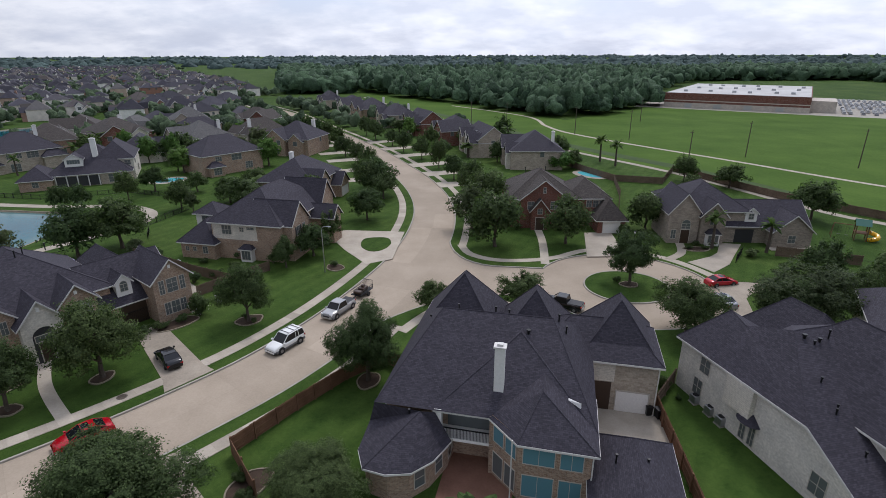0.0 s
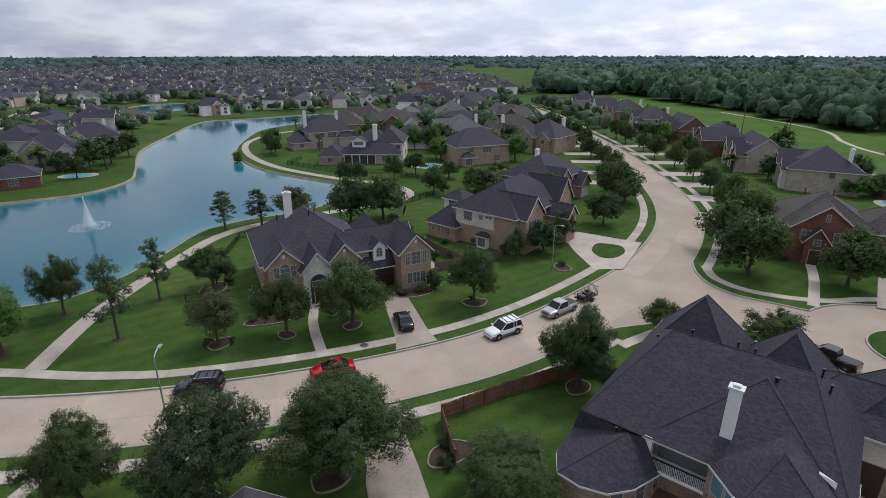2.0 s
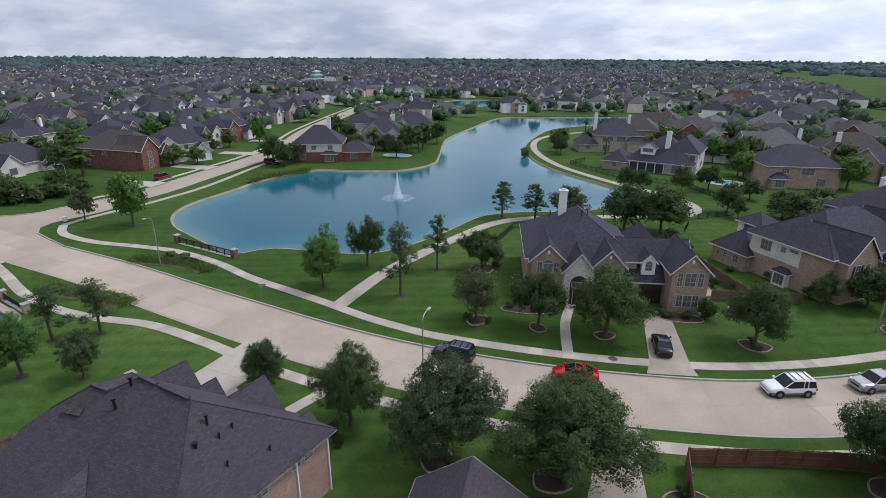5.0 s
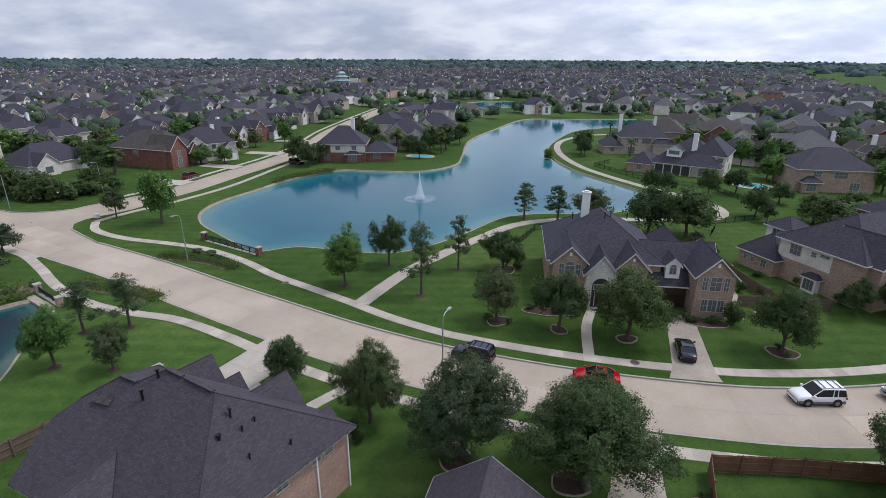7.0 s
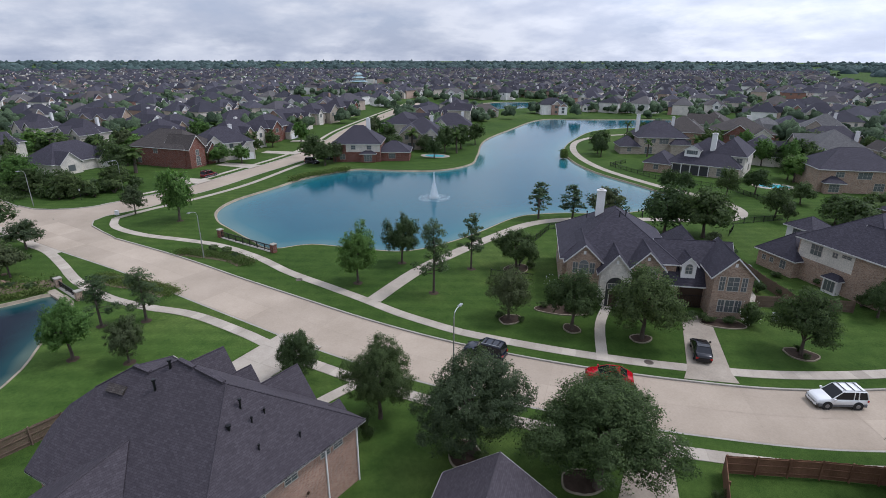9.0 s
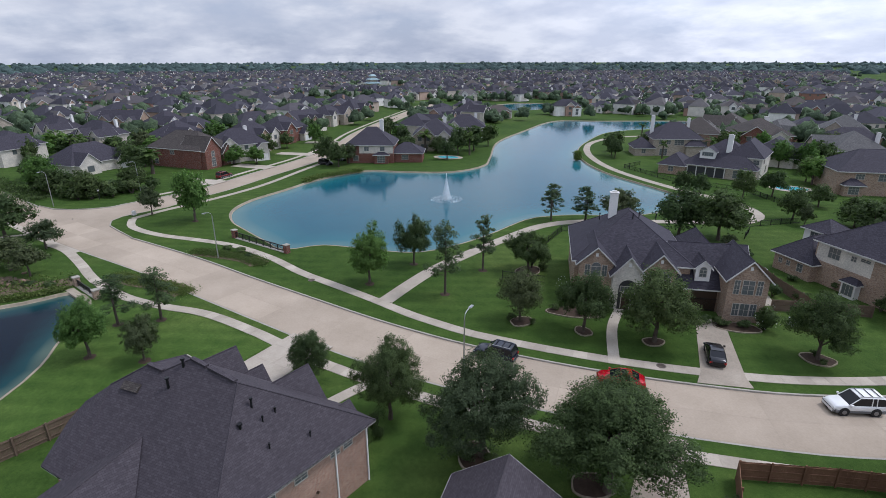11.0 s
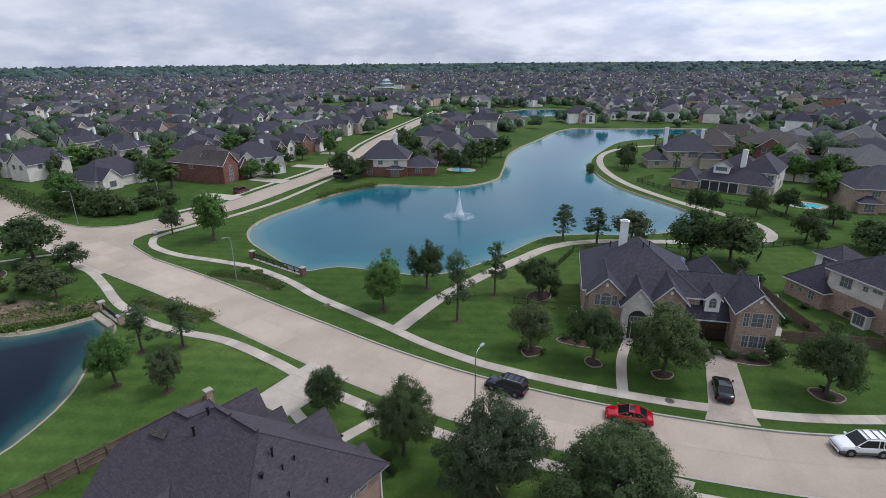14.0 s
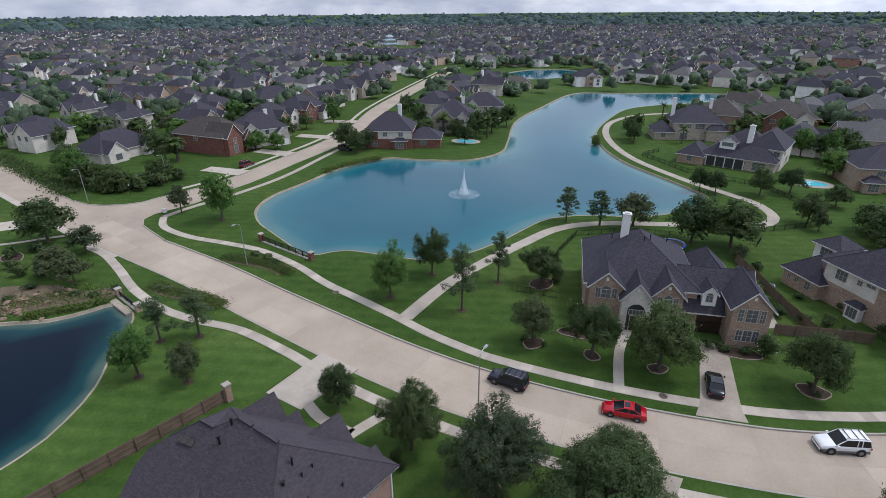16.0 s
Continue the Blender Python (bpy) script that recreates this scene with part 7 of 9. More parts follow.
    if kind in ("suv", "pickup"):          # darker lower cladding
        bm = bmesh.new()
        box(bm, -L / 2 + 0.12, -hw - 0.012, clear - 0.02, L / 2 - 0.12, hw + 0.012, clear + 0.3)
        bmesh.ops.bevel(bm, geom=bm.edges[:], offset=0.05, segments=2, affect="EDGES")
        part("sill_cladding", bm, CLADDING if mat.name not in ("black_paint", "navy_paint") else BLACK, root, "grey plastic lower cladding")
    for s in (-1, 1):
        for px in (-wb / 2 - (0.1 if kind == "pickup" else 0.0), wb / 2 + 0.02):
            # dark disc behind the wheel imitates the shade of a wheel well
            bm = bmesh.new()
            tube(bm, (px, s * (hw - 0.3), wr), (px, s * (hw + 0.014), wr), wr * 1.17, wr * 1.17, 20)
            part("wheel_arch", bm, TYRE, root, "dark disc standing for the shaded wheel well")
    for s in (-1, 1):
        for px in (-wb / 2 - (0.1 if kind == "pickup" else 0.0), wb / 2 + 0.02):
            bm = bmesh.new()
            tube(bm, (px, s * (hw - 0.2), wr), (px, s * (hw + 0.03), wr), wr, wr * 0.94, 18)
            wh = part("wheel", bm, TYRE, root, "black tyre")
            bm = bmesh.new()
            tube(bm, (px, s * (hw - 0.02), wr), (px, s * (hw + 0.045), wr), wr * 0.58, wr * 0.5, 14)
            part("rim", bm, RIM, wh)
    bm = bmesh.new()
    gz = prof[-1][1]
    box(bm, L / 2 - 0.05, -hw * 0.46, gz - 0.26, L / 2 + 0.02, hw * 0.46, gz - 0.03)
    part("grille", bm, BLACK, root, "dark front grille")
    bm = bmesh.new()
    box(bm, L / 2 - 0.12, -hw * 0.8, clear + 0.02, L / 2 + 0.03, hw * 0.8, clear + 0.24)
    part("front_bumper", bm, mat if kind != "pickup" else STEEL, root)
    bm = bmesh.new()
    box(bm, -L / 2 - 0.03, -hw * 0.8, clear + 0.04, -L / 2 + 0.12, hw * 0.8, clear + 0.26)
    part("rear_bumper", bm, mat if kind != "pickup" else STEEL, root)
    if kind == "suv":
        for s in (-1, 1):
            bm = bmesh.new()
            box(bm, -1.9, s * tw * 0.86 - 0.025, top + 0.03, 0.2, s * tw * 0.86 + 0.025, top + 0.09)
            part("roof_rail", bm, STEEL, root)
        for px in (-1.6, -0.9, -0.1):
            bm = bmesh.new()
            box(bm, px - 0.03, -tw * 0.86, top + 0.05, px + 0.03, tw * 0.86, top + 0.1)
            part("roof_bar", bm, BLACK, root)
    if kind == "sedan":
        bm = bmesh.new()
        box(bm, -0.55, -0.42, top + 0.005, 0.05, 0.42, top + 0.04)
        part("sunroof", bm, CARGLASS, root, "dark sunroof glass")
    if kind == "pickup":
        bm = bmesh.new()
        box(bm, -2.6, -hw * 0.78, belt - 0.02, -0.85, hw * 0.78, belt + 0.035)
        part("bed_liner", bm, BLACK, root, "dark open load bed")
    return root


RED_PAINT, WHITE_PAINT, NAVY, DARK_PAINT, SILVER = paint("red_paint", (0.38, 0.004, 0.012)), paint("white_car_paint", (0.72, 0.72, 0.70), 0.0), paint("navy_paint", (0.008, 0.011, 0.022)), paint("black_paint", (0.008, 0.008, 0.010)), paint("silver_paint", (0.34, 0.34, 0.345), 0.3)


def trailer(x, y, yaw):
    root = thing("utility_trailer", pose(x, y, ROAD_Z, 0, 0, yaw), "dark open utility trailer loaded with mowing gear", "trailer")
    bm = bmesh.new()
    box(bm, -1.6, -0.85, 0.5, 1.6, 0.85, 0.6), box(bm, 1.6, -0.05, 0.45, 2.7, 0.05, 0.55)
    part("deck", bm, BLACK, root)
    for s in (-1, 1):
        bm = bmesh.new()
        for z in (0.85, 1.15):
            box(bm, -1.6, s * 0.82 - 0.02, z, 1.6, s * 0.82 + 0.02, z + 0.05)
        for k in range(5):
            px = -1.6 + k * 0.79
            box(bm, px, s * 0.82 - 0.02, 0.6, px + 0.04, s * 0.82 + 0.02, 1.2)
        part("side_rail", bm, BLACK, root)
        bm = bmesh.new()
        tube(bm, (0, s * 0.95, 0.33), (0, s * 1.15, 0.33), 0.33, 0.33, 16)
        part("wheel", bm, TYRE, root)
    bm = bmesh.new()
    for k in range(9):
        px = -1.6 + 0.0
        box(bm, -1.66, -0.8 + k * 0.19, 0.6, -1.62, -0.77 + k * 0.19, 1.75)
    box(bm, -1.67, -0.84, 1.7, -1.61, 0.84, 1.76)
    part("ramp_gate", bm, BLACK, root, "raised mesh ramp gate")
    bm = bmesh.new()
    box(bm, -0.9, -0.5, 0.6, 0.4, 0.5, 1.15), box(bm, -0.5, -0.25, 1.15, 0.0, 0.25, 1.5), box(bm, 0.7, -0.6, 0.6, 1.4, 0.6, 1.05)
    bmesh.ops.bevel(bm, geom=bm.edges[:], offset=0.08, segments=1, affect="EDGES")
    part("mowers", bm, DARKWOOD_AND_SHADE, root, "dark mowing machines")


car(-42.4, 29.9, 214, "suv", NAVY, "dark navy sport utility car parked at the kerb", "suv")
car(-32.2, 38.4, 225, "sedan", RED_PAINT, "bright red sedan parked at the kerb")
car(-30.7, 51.0, 133, "drive", DARK_PAINT, "black sedan parked on a concrete drive")
car(-18.6, 54.4, 238, "suv", WHITE_PAINT, "white sport utility car with roof rack at the kerb", "suv")
car(-13.9, 63.1, 244, "pickup", SILVER, "silver pickup truck parked at the kerb", "pickup_truck")
trailer(-11.6, 68.6, 246)
car(16.2, 64.4, 150, "pickup", DARK_PAINT, "black pickup truck parked in the court", "pickup_truck")
car(41.2, 71.6, 10, "sedan", RED_PAINT, "red sports car parked in the court")
car(38.1, 65.4, 105, "sedan", SILVER, "silver car parked beside a leafy tree")
for x, y, yaw, mt in ((-163, 46, 30, DARK_PAINT), (-168, 52, 30, NAVY), (-158, 15.5, 130, paint("maroon_paint", (0.12, 0.01, 0.012)))):
    car(x, y, yaw, "suv" if mt is not NAVY else "sedan", mt, "dark car parked on a far drive")


# ---------------------------------------------------------------- small things round the houses
def air_unit(x, y, yaw):
    root = thing("air_conditioner", pose(x, y, 0, 0, 0, yaw), "grey outdoor air conditioner unit by a wall", "air conditioner", "air conditioners")
    bm = bmesh.new()
    box(bm, -0.45, -0.45, 0.0, 0.45, 0.45, 0.08)
    part("pad", bm, KERB, root)
    bm = bmesh.new()
    box(bm, -0.4, -0.4, 0.08, 0.4, 0.4, 0.92)
    bmesh.ops.bevel(bm, geom=bm.edges[:], offset=0.04, segments=1, affect="EDGES")
    part("casing", bm, STEEL, root)
    bm = bmesh.new()
    tube(bm, (0, 0, 0.92), (0, 0, 0.96), 0.32, 0.30, 16)
    part("fan_grille", bm, BLACK, root, "dark round fan grille")


for x, y in ((25.3, 41.6), (25.6, 40.1), (24.7, 43.4)):
    air_unit(x, y, 14)
for x, y in ((-43.0, 79.4), (-31.2, 66.4)):
    air_unit(x, y, 50)


def bin_(x, y, yaw, mat=None):
    root = thing("wheeled_bin", pose(x, y, 0.05, 0, 0, yaw), "dark wheeled rubbish bin beside a wall", "bin")
    bm = bmesh.new()
    loft(bm, [[(-0.24, -0.26, 0.06), (0.24, -0.26, 0.06), (0.24, 0.26, 0.06), (-0.24, 0.26, 0.06)], [(-0.3, -0.34, 1.0), (0.3, -0.34, 1.0), (0.3, 0.34, 1.0), (-0.3, 0.34, 1.0)]])
    part("body", bm, BLACK, root)
    bm = bmesh.new()
    box(bm, -0.33, -0.37, 1.0, 0.33, 0.4, 1.07)
    part("lid", bm, BLACK, root)
    for s in (-1, 1):
        bm = bmesh.new()
        tube(bm, (s * 0.26, 0.3, 0.12), (s * 0.32, 0.3, 0.12), 0.12, 0.12, 10)
        part("wheel", bm, TYRE, root)


bin_(20.2, 41.0, 10), bin_(19.4, 41.5, 0)


def playset(x, y):
    root = thing("playground_set", pose(x, y, 0, 0, 0, -30), "wooden garden playset with green roof and yellow slide", "playset")
    for px in (-0.9, 0.9):
        for py in (-0.9, 0.9):
            bm = bmesh.new()
            box(bm, px - 0.08, py - 0.08, 0, px + 0.08, py + 0.08, 3.0)
            part("post", bm, FENCEWOOD, root)
    bm = bmesh.new()
    box(bm, -1, -1, 1.35, 1, 1, 1.45)
    part("deck", bm, FENCEWOOD, root)
    bm = bmesh.new()
    for s in (-1, 1):
        q = [(-1.2, 0, 3.9), (1.2, 0, 3.9), (1.2, s * 1.3, 2.9), (-1.2, s * 1.3, 2.9)]
        poly(bm, q if s < 0 else q[::-1])
    part("canopy", bm, paint("green_canopy", (0.02, 0.10, 0.07), 0.0), root, "dark green canopy")
    yellow = paint("yellow_plastic", (0.75, 0.42, 0.02), 0.0)
    bm = bmesh.new()
    n = 16
    for i in range(n):
        a, e = i / n * math.tau * 0.9, (i + 1) / n * math.tau * 0.9
        za, zb = 1.6 - 1.3 * i / n, 1.6 - 1.3 * (i + 1) / n
        c = (1.9, 0.0)
        tube(bm, (c[0] - math.cos(a) * 0.75, math.sin(a) * 0.75, za), (c[0] - math.cos(e) * 0.75, math.sin(e) * 0.75, zb), 0.4, 0.4, 10, False)
    part("slide", bm, yellow, root, "yellow spiral slide")
    bm = bmesh.new()
    tube(bm, (-1, 0, 2.6), (-4.2, 0, 2.6), 0.07, 0.07, 8)
    for s in (-1, 1):
        tube(bm, (-4.2, 0, 2.6), (-4.4, s * 1.0, 0), 0.06, 0.06, 6)
    part("swing_frame", bm, FENCEWOOD, root)
    for px in (-2.0, -3.2):
        bm = bmesh.new()
        for d in (-0.22, 0.22):
            tube(bm, (px + d, 0, 2.6), (px + d, 0, 0.6), 0.012, 0.012, 4)
        box(bm, px - 0.25, -0.1, 0.55, px + 0.25, 0.1, 0.6)
        part("swing", bm, BLACK, root)


playset(76.0, 91.0)


def manhole(x, y, z):
    root = thing("manhole_cover", pose(x, y, z), "round brown iron manhole cover in the pavement", "manhole cover")
    bm = bmesh.new()
    tube(bm, (0, 0, 0), (0, 0, 0.02), 0.42, 0.42, 20)
    part("plate", bm, BARK, root)
    bm = bmesh.new()
    tube(bm, (0, 0, -0.01), (0, 0, 0.012), 0.52, 0.52, 20)
    part("ring", bm, JOINT, root)


manhole(-32.3, 44.5, 0.04), manhole(-73.5, 17.6, 0.04)


for x, y, yaw, h in ((-39.0, 23.8, 122, 8.4), (-90.1, 6.4, -60, 8.0), (-143.0, -22.4, -50, 8.0), (-18.6, 76.6, -20, 7.6), (-150.6, -5.2, -50, 7.5), (12.5, 176, 170, 8.0)):
    street_lamp(x, y, yaw, h)
for x, y in ((13, 246), (28.4, 240), (55, 223), (73, 209), (97, 265), (98.5, 171.5), (122, 153.5), (71, 152)):
    power_pole(x, y)
fountain(-107.8, 59.2)

def utility_box(x, y, yaw):
    root = thing("utility_box", pose(x, y, 0, 0, 0, yaw), "small white utility cabinet on the verge", "utility box")
    bm = bmesh.new()
    box(bm, -0.35, -0.3, 0.05, 0.35, 0.3, 0.9)
    bmesh.ops.bevel(bm, geom=bm.edges[:], offset=0.03, segments=2, affect="EDGES")
    part("cabinet", bm, WHITE, root)
    bm = bmesh.new()
    box(bm, -0.45, -0.4, -0.05, 0.45, 0.4, 0.06)
    part("plinth", bm, KERB, root)


def garden_lamp(x, y):
    root = thing("lamp_post", pose(x, y, 0), "slim dark garden lamp post with a pale head", "lamp post")
    bm = bmesh.new()
    tube(bm, (0, 0, -0.05), (0, 0, 2.2), 0.06, 0.05, 8)
    part("post", bm, BLACK, root)
    bm = bmesh.new()
    tube(bm, (0, 0, 2.2), (0, 0, 2.5), 0.14, 0.2, 8)
    part("lantern", bm, WHITE, root, "pale lantern")
    bm = bmesh.new()
    tube(bm, (0, 0, 2.5), (0, 0, 2.66), 0.24, 0.03, 8)
    part("lantern_cap", bm, BLACK, root)


utility_box(-126.4, -6.3, 30), garden_lamp(-144.6, -13.6), garden_lamp(34.0, 88.6)


# ---------------------------------------------------------------- other houses of the estate


def variant(k, walls, roof):
    """Six plans of two-storey estate houses, front towards -y, about 16 m wide."""
    if k == 0:
        b = [(-8, -6, 8, 7, 5.8, 4.2, "hip"), (-7, -7.6, -2, 0, 5.8, 2.4, "gf"), (2.5, -8.4, 7.5, 0, 3.4, 2.4, "gf")]
        op = [(1, "f", 2.5, 3.7, 1.6, 1.5), (1, "f", 2.5, 0.8, 1.8, 1.6), (0, "f", 9, 3.8, 1.2, 1.3), (0, "l", 4, 3.8, 1.2, 1.4), (0, "r", 5, 3.8, 1.2, 1.4), (0, "b", 4, 3.8, 1.4, 1.4), (0, "b", 10, 0.8, 2.2, 1.8), (0, "l", 9, 0.9, 1.2, 1.5)]
        ch = [(4.5, 4.6, 4, 9.8)]
    elif k == 1:
        b = [(-9, -5, 6, 8, 5.8, 4.0, "hip"), (0, -7.5, 9, 4, 5.6, 3.4, "gf"), (-8, -6.2, -4.5, 0, 5.8, 1.8, "gf")]
        op = [(1, "f", 2.6, 3.6, 1.4, 1.5), (1, "f", 6.2, 3.6, 1.4, 1.5), (2, "f", 1.7, 3.6, 1.2, 1.5), (0, "l", 4, 3.8, 1.2, 1.4), (1, "r", 4, 3.6, 1.2, 1.4), (0, "b", 5, 3.8, 1.6, 1.4), (0, "b", 11, 0.8, 2.4, 1.8)]
        ch = [(-5.5, 6.8, 4, 10.8)]
    elif k == 2:
        b = [(-8, -5, 8, 6, 6.0, 4.4, "hip"), (-7.8, 5, 0, 10, 3.2, 2.4, "hip"), (-3, -7, 3, 1, 5.2, 3.0, "gf"), (4, -6.6, 8.5, 1, 5.9, 2.0, "gf")]
        op = [(2, "f", 3, 2.7, 1.4, 1.6, "a"), (3, "f", 2.2, 3.7, 1.4, 1.5), (3, "f", 2.2, 0.8, 1.6, 1.6), (0, "f", 2.4, 3.8, 1.4, 1.4), (0, "l", 4, 3.8, 1.2, 1.4), (0, "r", 5, 3.8, 1.2, 1.4), (0, "b", 3, 3.8, 1.4, 1.4), (1, "b", 4, 0.8, 2, 1.6)]
        ch = [(5.5, 3.4, 4, 10.4)]
    elif k == 3:
        b = [(-10, -6, 9, 7, 3.4, 4.6, "hip"), (-9, -8, -3, 0, 3.4, 2.8, "gf"), (3, -7.6, 8, 0, 3.4, 2.6, "gf")]
        op = [(1, "f", 3, 0.8, 2.0, 1.7), (0, "l", 5, 0.9, 1.3, 1.5), (0, "r", 6, 0.9, 1.3, 1.5), (0, "b", 5, 0.6, 2.2, 1.8), (0, "b", 13, 0.8, 1.6, 1.5)]
        ch = [(-2, 5.8, 4, 9.6)]
    elif k == 4:
        b = [(-7.5, -7, 7.5, 8, 5.8, 4.8, "hip"), (-7.3, -9, 0, 0, 5.8, 3.0, "gf"), (1, -8.2, 6, 0, 5.2, 2.2, "gf")]
        op = [(1, "f", 2.2, 3.7, 1.3, 1.5), (1, "f", 5.2, 3.7, 1.3, 1.5), (1, "f", 3.8, 0.8, 2.4, 1.7), (2, "f", 2.5, 3.4, 1.4, 1.4), (0, "l", 4, 3.8, 1.2, 1.4), (0, "r", 9, 3.8, 1.2, 1.4), (0, "b", 4, 3.8, 1.4, 1.4), (0, "b", 10, 0.8, 2.2, 1.8)]
        ch = [(3.5, 5.4, 4, 10.4)]
    else:
        b = [(-9, -4.5, 9, 5.5, 6.0, 3.8, "gs"), (-7.6, -6.8, -3, 0, 6.0, 2.2, "gf"), (-1.6, -6.4, 2.4, 0, 6.0, 1.9, "gf"), (4, -7, 8.6, 0, 5.2, 2.4, "gf")]
        op = [(1, "f", 2.3, 3.7, 1.4, 1.6, "a"), (2, "f", 2, 3.7, 1.3, 1.5), (3, "f", 2.3, 3.4, 1.4, 1.4), (1, "f", 2.3, 0.8, 1.6, 1.6), (2, "f", 2, 0.3, 1.4, 2.2), (0, "l", 5, 3.9, 1.3, 1.5), (0, "r", 5, 3.9, 1.3, 1.5), (0, "b", 5, 3.8, 1.4, 1.4), (0, "b", 12, 3.8, 1.4, 1.4)]
        ch = [(-8.0, 4.6, 4, 11.0)]
    return b, op, ch if k in (0, 2, 4) else []


WALLSET = [(TAN, "tan brick"), (RED, "red brick"), (PALE, "pale brick"), (PINK, "pink brick"), (STONE, "cream stone"), (SIDING, "cream siding")]
estate_rng = random.Random(11)
HOUSE_PROTO, HOUSE_AT = {}, []


def estate_house(x, y, yaw, k=None, w=None, r=None, scale=1.0):
    k = estate_rng.randrange(6) if k is None else k
    w = estate_rng.choice((0, 1, 2, 2, 3, 4, 5, 5)) if w is None else w
    r = (1 if estate_rng.random() < 0.2 else 2 if estate_rng.random() < 0.25 else 0) if r is None else r
    roof, rn = ((SHINGLE_D, "charcoal"), (SHINGLE_B, "brown"), (SHINGLE_C, "grey"))[r]
    HOUSE_AT.append((x, y))
    m = pose(x, y, 0, 0, 0, yaw) @ Matrix.Diagonal((scale, scale, 1, 1))
    if (k, w, r) in HOUSE_PROTO:
        return copy_thing(HOUSE_PROTO[(k, w, r)], m)
    b, op, ch = variant(k, None, None)
    # gables often carry the pale second wall
    mats = [WALLSET[w][0]] + [SIDING if (w + i) % 3 == 0 else WALLSET[w][0] for i in range(1, len(b))]
    b = [(*q, mt) for q, mt in zip(b, mats)]
    doors = [(2 if k in (0, 3) else 1, "f", 2.5 if k in (0, 3) else 6.5, 2.6 if k not in (0, 3) else 4.0, 2.2, "garage")] if k in (0, 3) else [(0, "f", 8.5, 1.2, 2.3, "front")]
    h = house(0, 0, 0, b, "%s %s house with a %s roof" % ("one-storey" if k == 3 else "two-storey", WALLSET[w][1], rn), WALLSET[w][0], roof, op, doors, ch, (), None, "estate houses", "house", False, False)
    HOUSE_PROTO[(k, w, r)] = h
    PLACED.append((h, m))
    return h


# round the lake, by plan: x, y, yaw, plan, wall, roof
for x, y, yaw, k, w, r in ((-50, 184, -15, 4, 0, 0), (-82, 241, -15, 1, 1, 1),
                           (-33, 122, 78, 0, 0, 0), (27, 160, -92, 4, 4, 0), (14, 181, -78, 5, 4, 0), (4, 205, -72, 1, 1, 0), (-8, 229, -68, 5, 1, 0), (-22, 255, -64, 0, 4, 0), (-37, 283, -62, 4, 0, 0), (-52, 310, -62, 1, 2, 0), (-70, 338, -60, 2, 4, 0),
                           (-206, 101, 130, 1, 2, 0), (-228, 122, 130, 5, 3, 0), (-247, 150, 130, 4, 2, 0), (-203, 30, 130, 2, 0, 0), (-222, 46, 130, 0, 1, 0), (-246, 60, 130, 5, 3, 0), (-268, 80, 130, 1, 4, 0), (-294, 101, 130, 2, 1, 0),
                           (-190, -18, 130, 3, 5, 0), (-216, -42, 40, 1, 5, 0), (-233, -18, 40, 2, 2, 0), (-238, 14, 130, 0, 0, 0), (-217, 8, 130, 4, 4, 0), (-262, 6, 125, 4, 5, 0), (-262, -34, 35, 2, 2, 0), (-257, -62, 35, 0, 5, 0), (-290, -62, 35, 5, 4, 0), (-300, -20, 30, 1, 2, 0),
                           (66, 58, 60, 4, 4, 0), (52, 47, 60, 0, 2, 0), (84, 76, 60, 2, 4, 0)):
    estate_house(x, y, yaw, k, w, r)
# the houses behind the lake path
pb = [(6, 0.6, 22, 14, 6.0, 4.6, "hip", STONE), (0, 0, 6.5, 9, 3.0, 2.6, "hip", STONE), (16.5, -1.0, 22.6, 6, 4.0, 2.6, "hip", STONE)]
house(-128.7, 143.6, 55, pb, "two-storey cream stone house with dark roof behind a lake path", STONE, SHINGLE_D, [(0, "f", 2.4, 3.9, 1.0, 1.3), (0, "f", 5.0, 3.9, 1.2, 1.3), (0, "f", 3.6, 0.2, 2.4, 2.2), (0, "f", 8.4, 3.6, 3.0, 1.8), (1, "f", 3, 0.9, 1.3, 1.3)], (), [(7.0, 8.5, 5, 12.4, 1.1, 0.9)])
pb = [(5.8, 2.0, 24.4, 20.0, 3.4, 6.2, "hip", STONE), (0, 0, 6.9, 10, 3.0, 2.6, "hip", TAN), (16.2, 6.0, 25.0, 21.0, 6.2, 3.8, "hip", SIDING)]
ph = house(-104.7, 127.5, 24, pb, "cream house with a sweeping dark roof and veranda by the lake", STONE, SHINGLE_D, [(2, "r", 4, 3.8, 1.6, 1.2), (2, "r", 9, 0.8, 2.2, 1.8), (0, "f", 14.8, 0.5, 3.0, 2.0), (1, "f", 3.4, 0.9, 1.3, 1.3), (2, "f", 7.4, 4.0, 1.4, 1.2)], (), [(16.4, 7.0, 6, 11.2, 1.3, 1.0)])
# shade under the veranda, put on as a thin dark panel
bm = bmesh.new()
box(bm, 7.2, 1.96, 0.1, 17.2, 2.01, 2.6)
part("veranda_opening", bm, SHUTTER_AND_SHADE, ph, "dark panel for the shade under a veranda")
for k in range(5):
    bm = bmesh.new()
    tube(bm, (7.4 + k * 2.4, 1.75, 0), (7.4 + k * 2.4, 1.75, 2.9), 0.14, 0.14, 10)
    part("column", bm, FASCIA, ph, "pale veranda column")
dm = (9.7, 4.0, 13.7, 10.0, 6.8, 1.2, "gf")
part("dormer_wall", wall_block(dm), WHITE, ph)
cover(ph, "dormer_roof", dm, SHINGLE_D, 0.3)
window(ph, wall_frame(dm, "f", 2.0, 5.5), 2.8, 1.0, 5, 1)
pb = [(0, 0, 18, 13.5, 6.0, 4.2, "hip", TAN), (1.2, -1.6, 5.2, 2.0, 3.0, 1.2, "hip", TAN)]
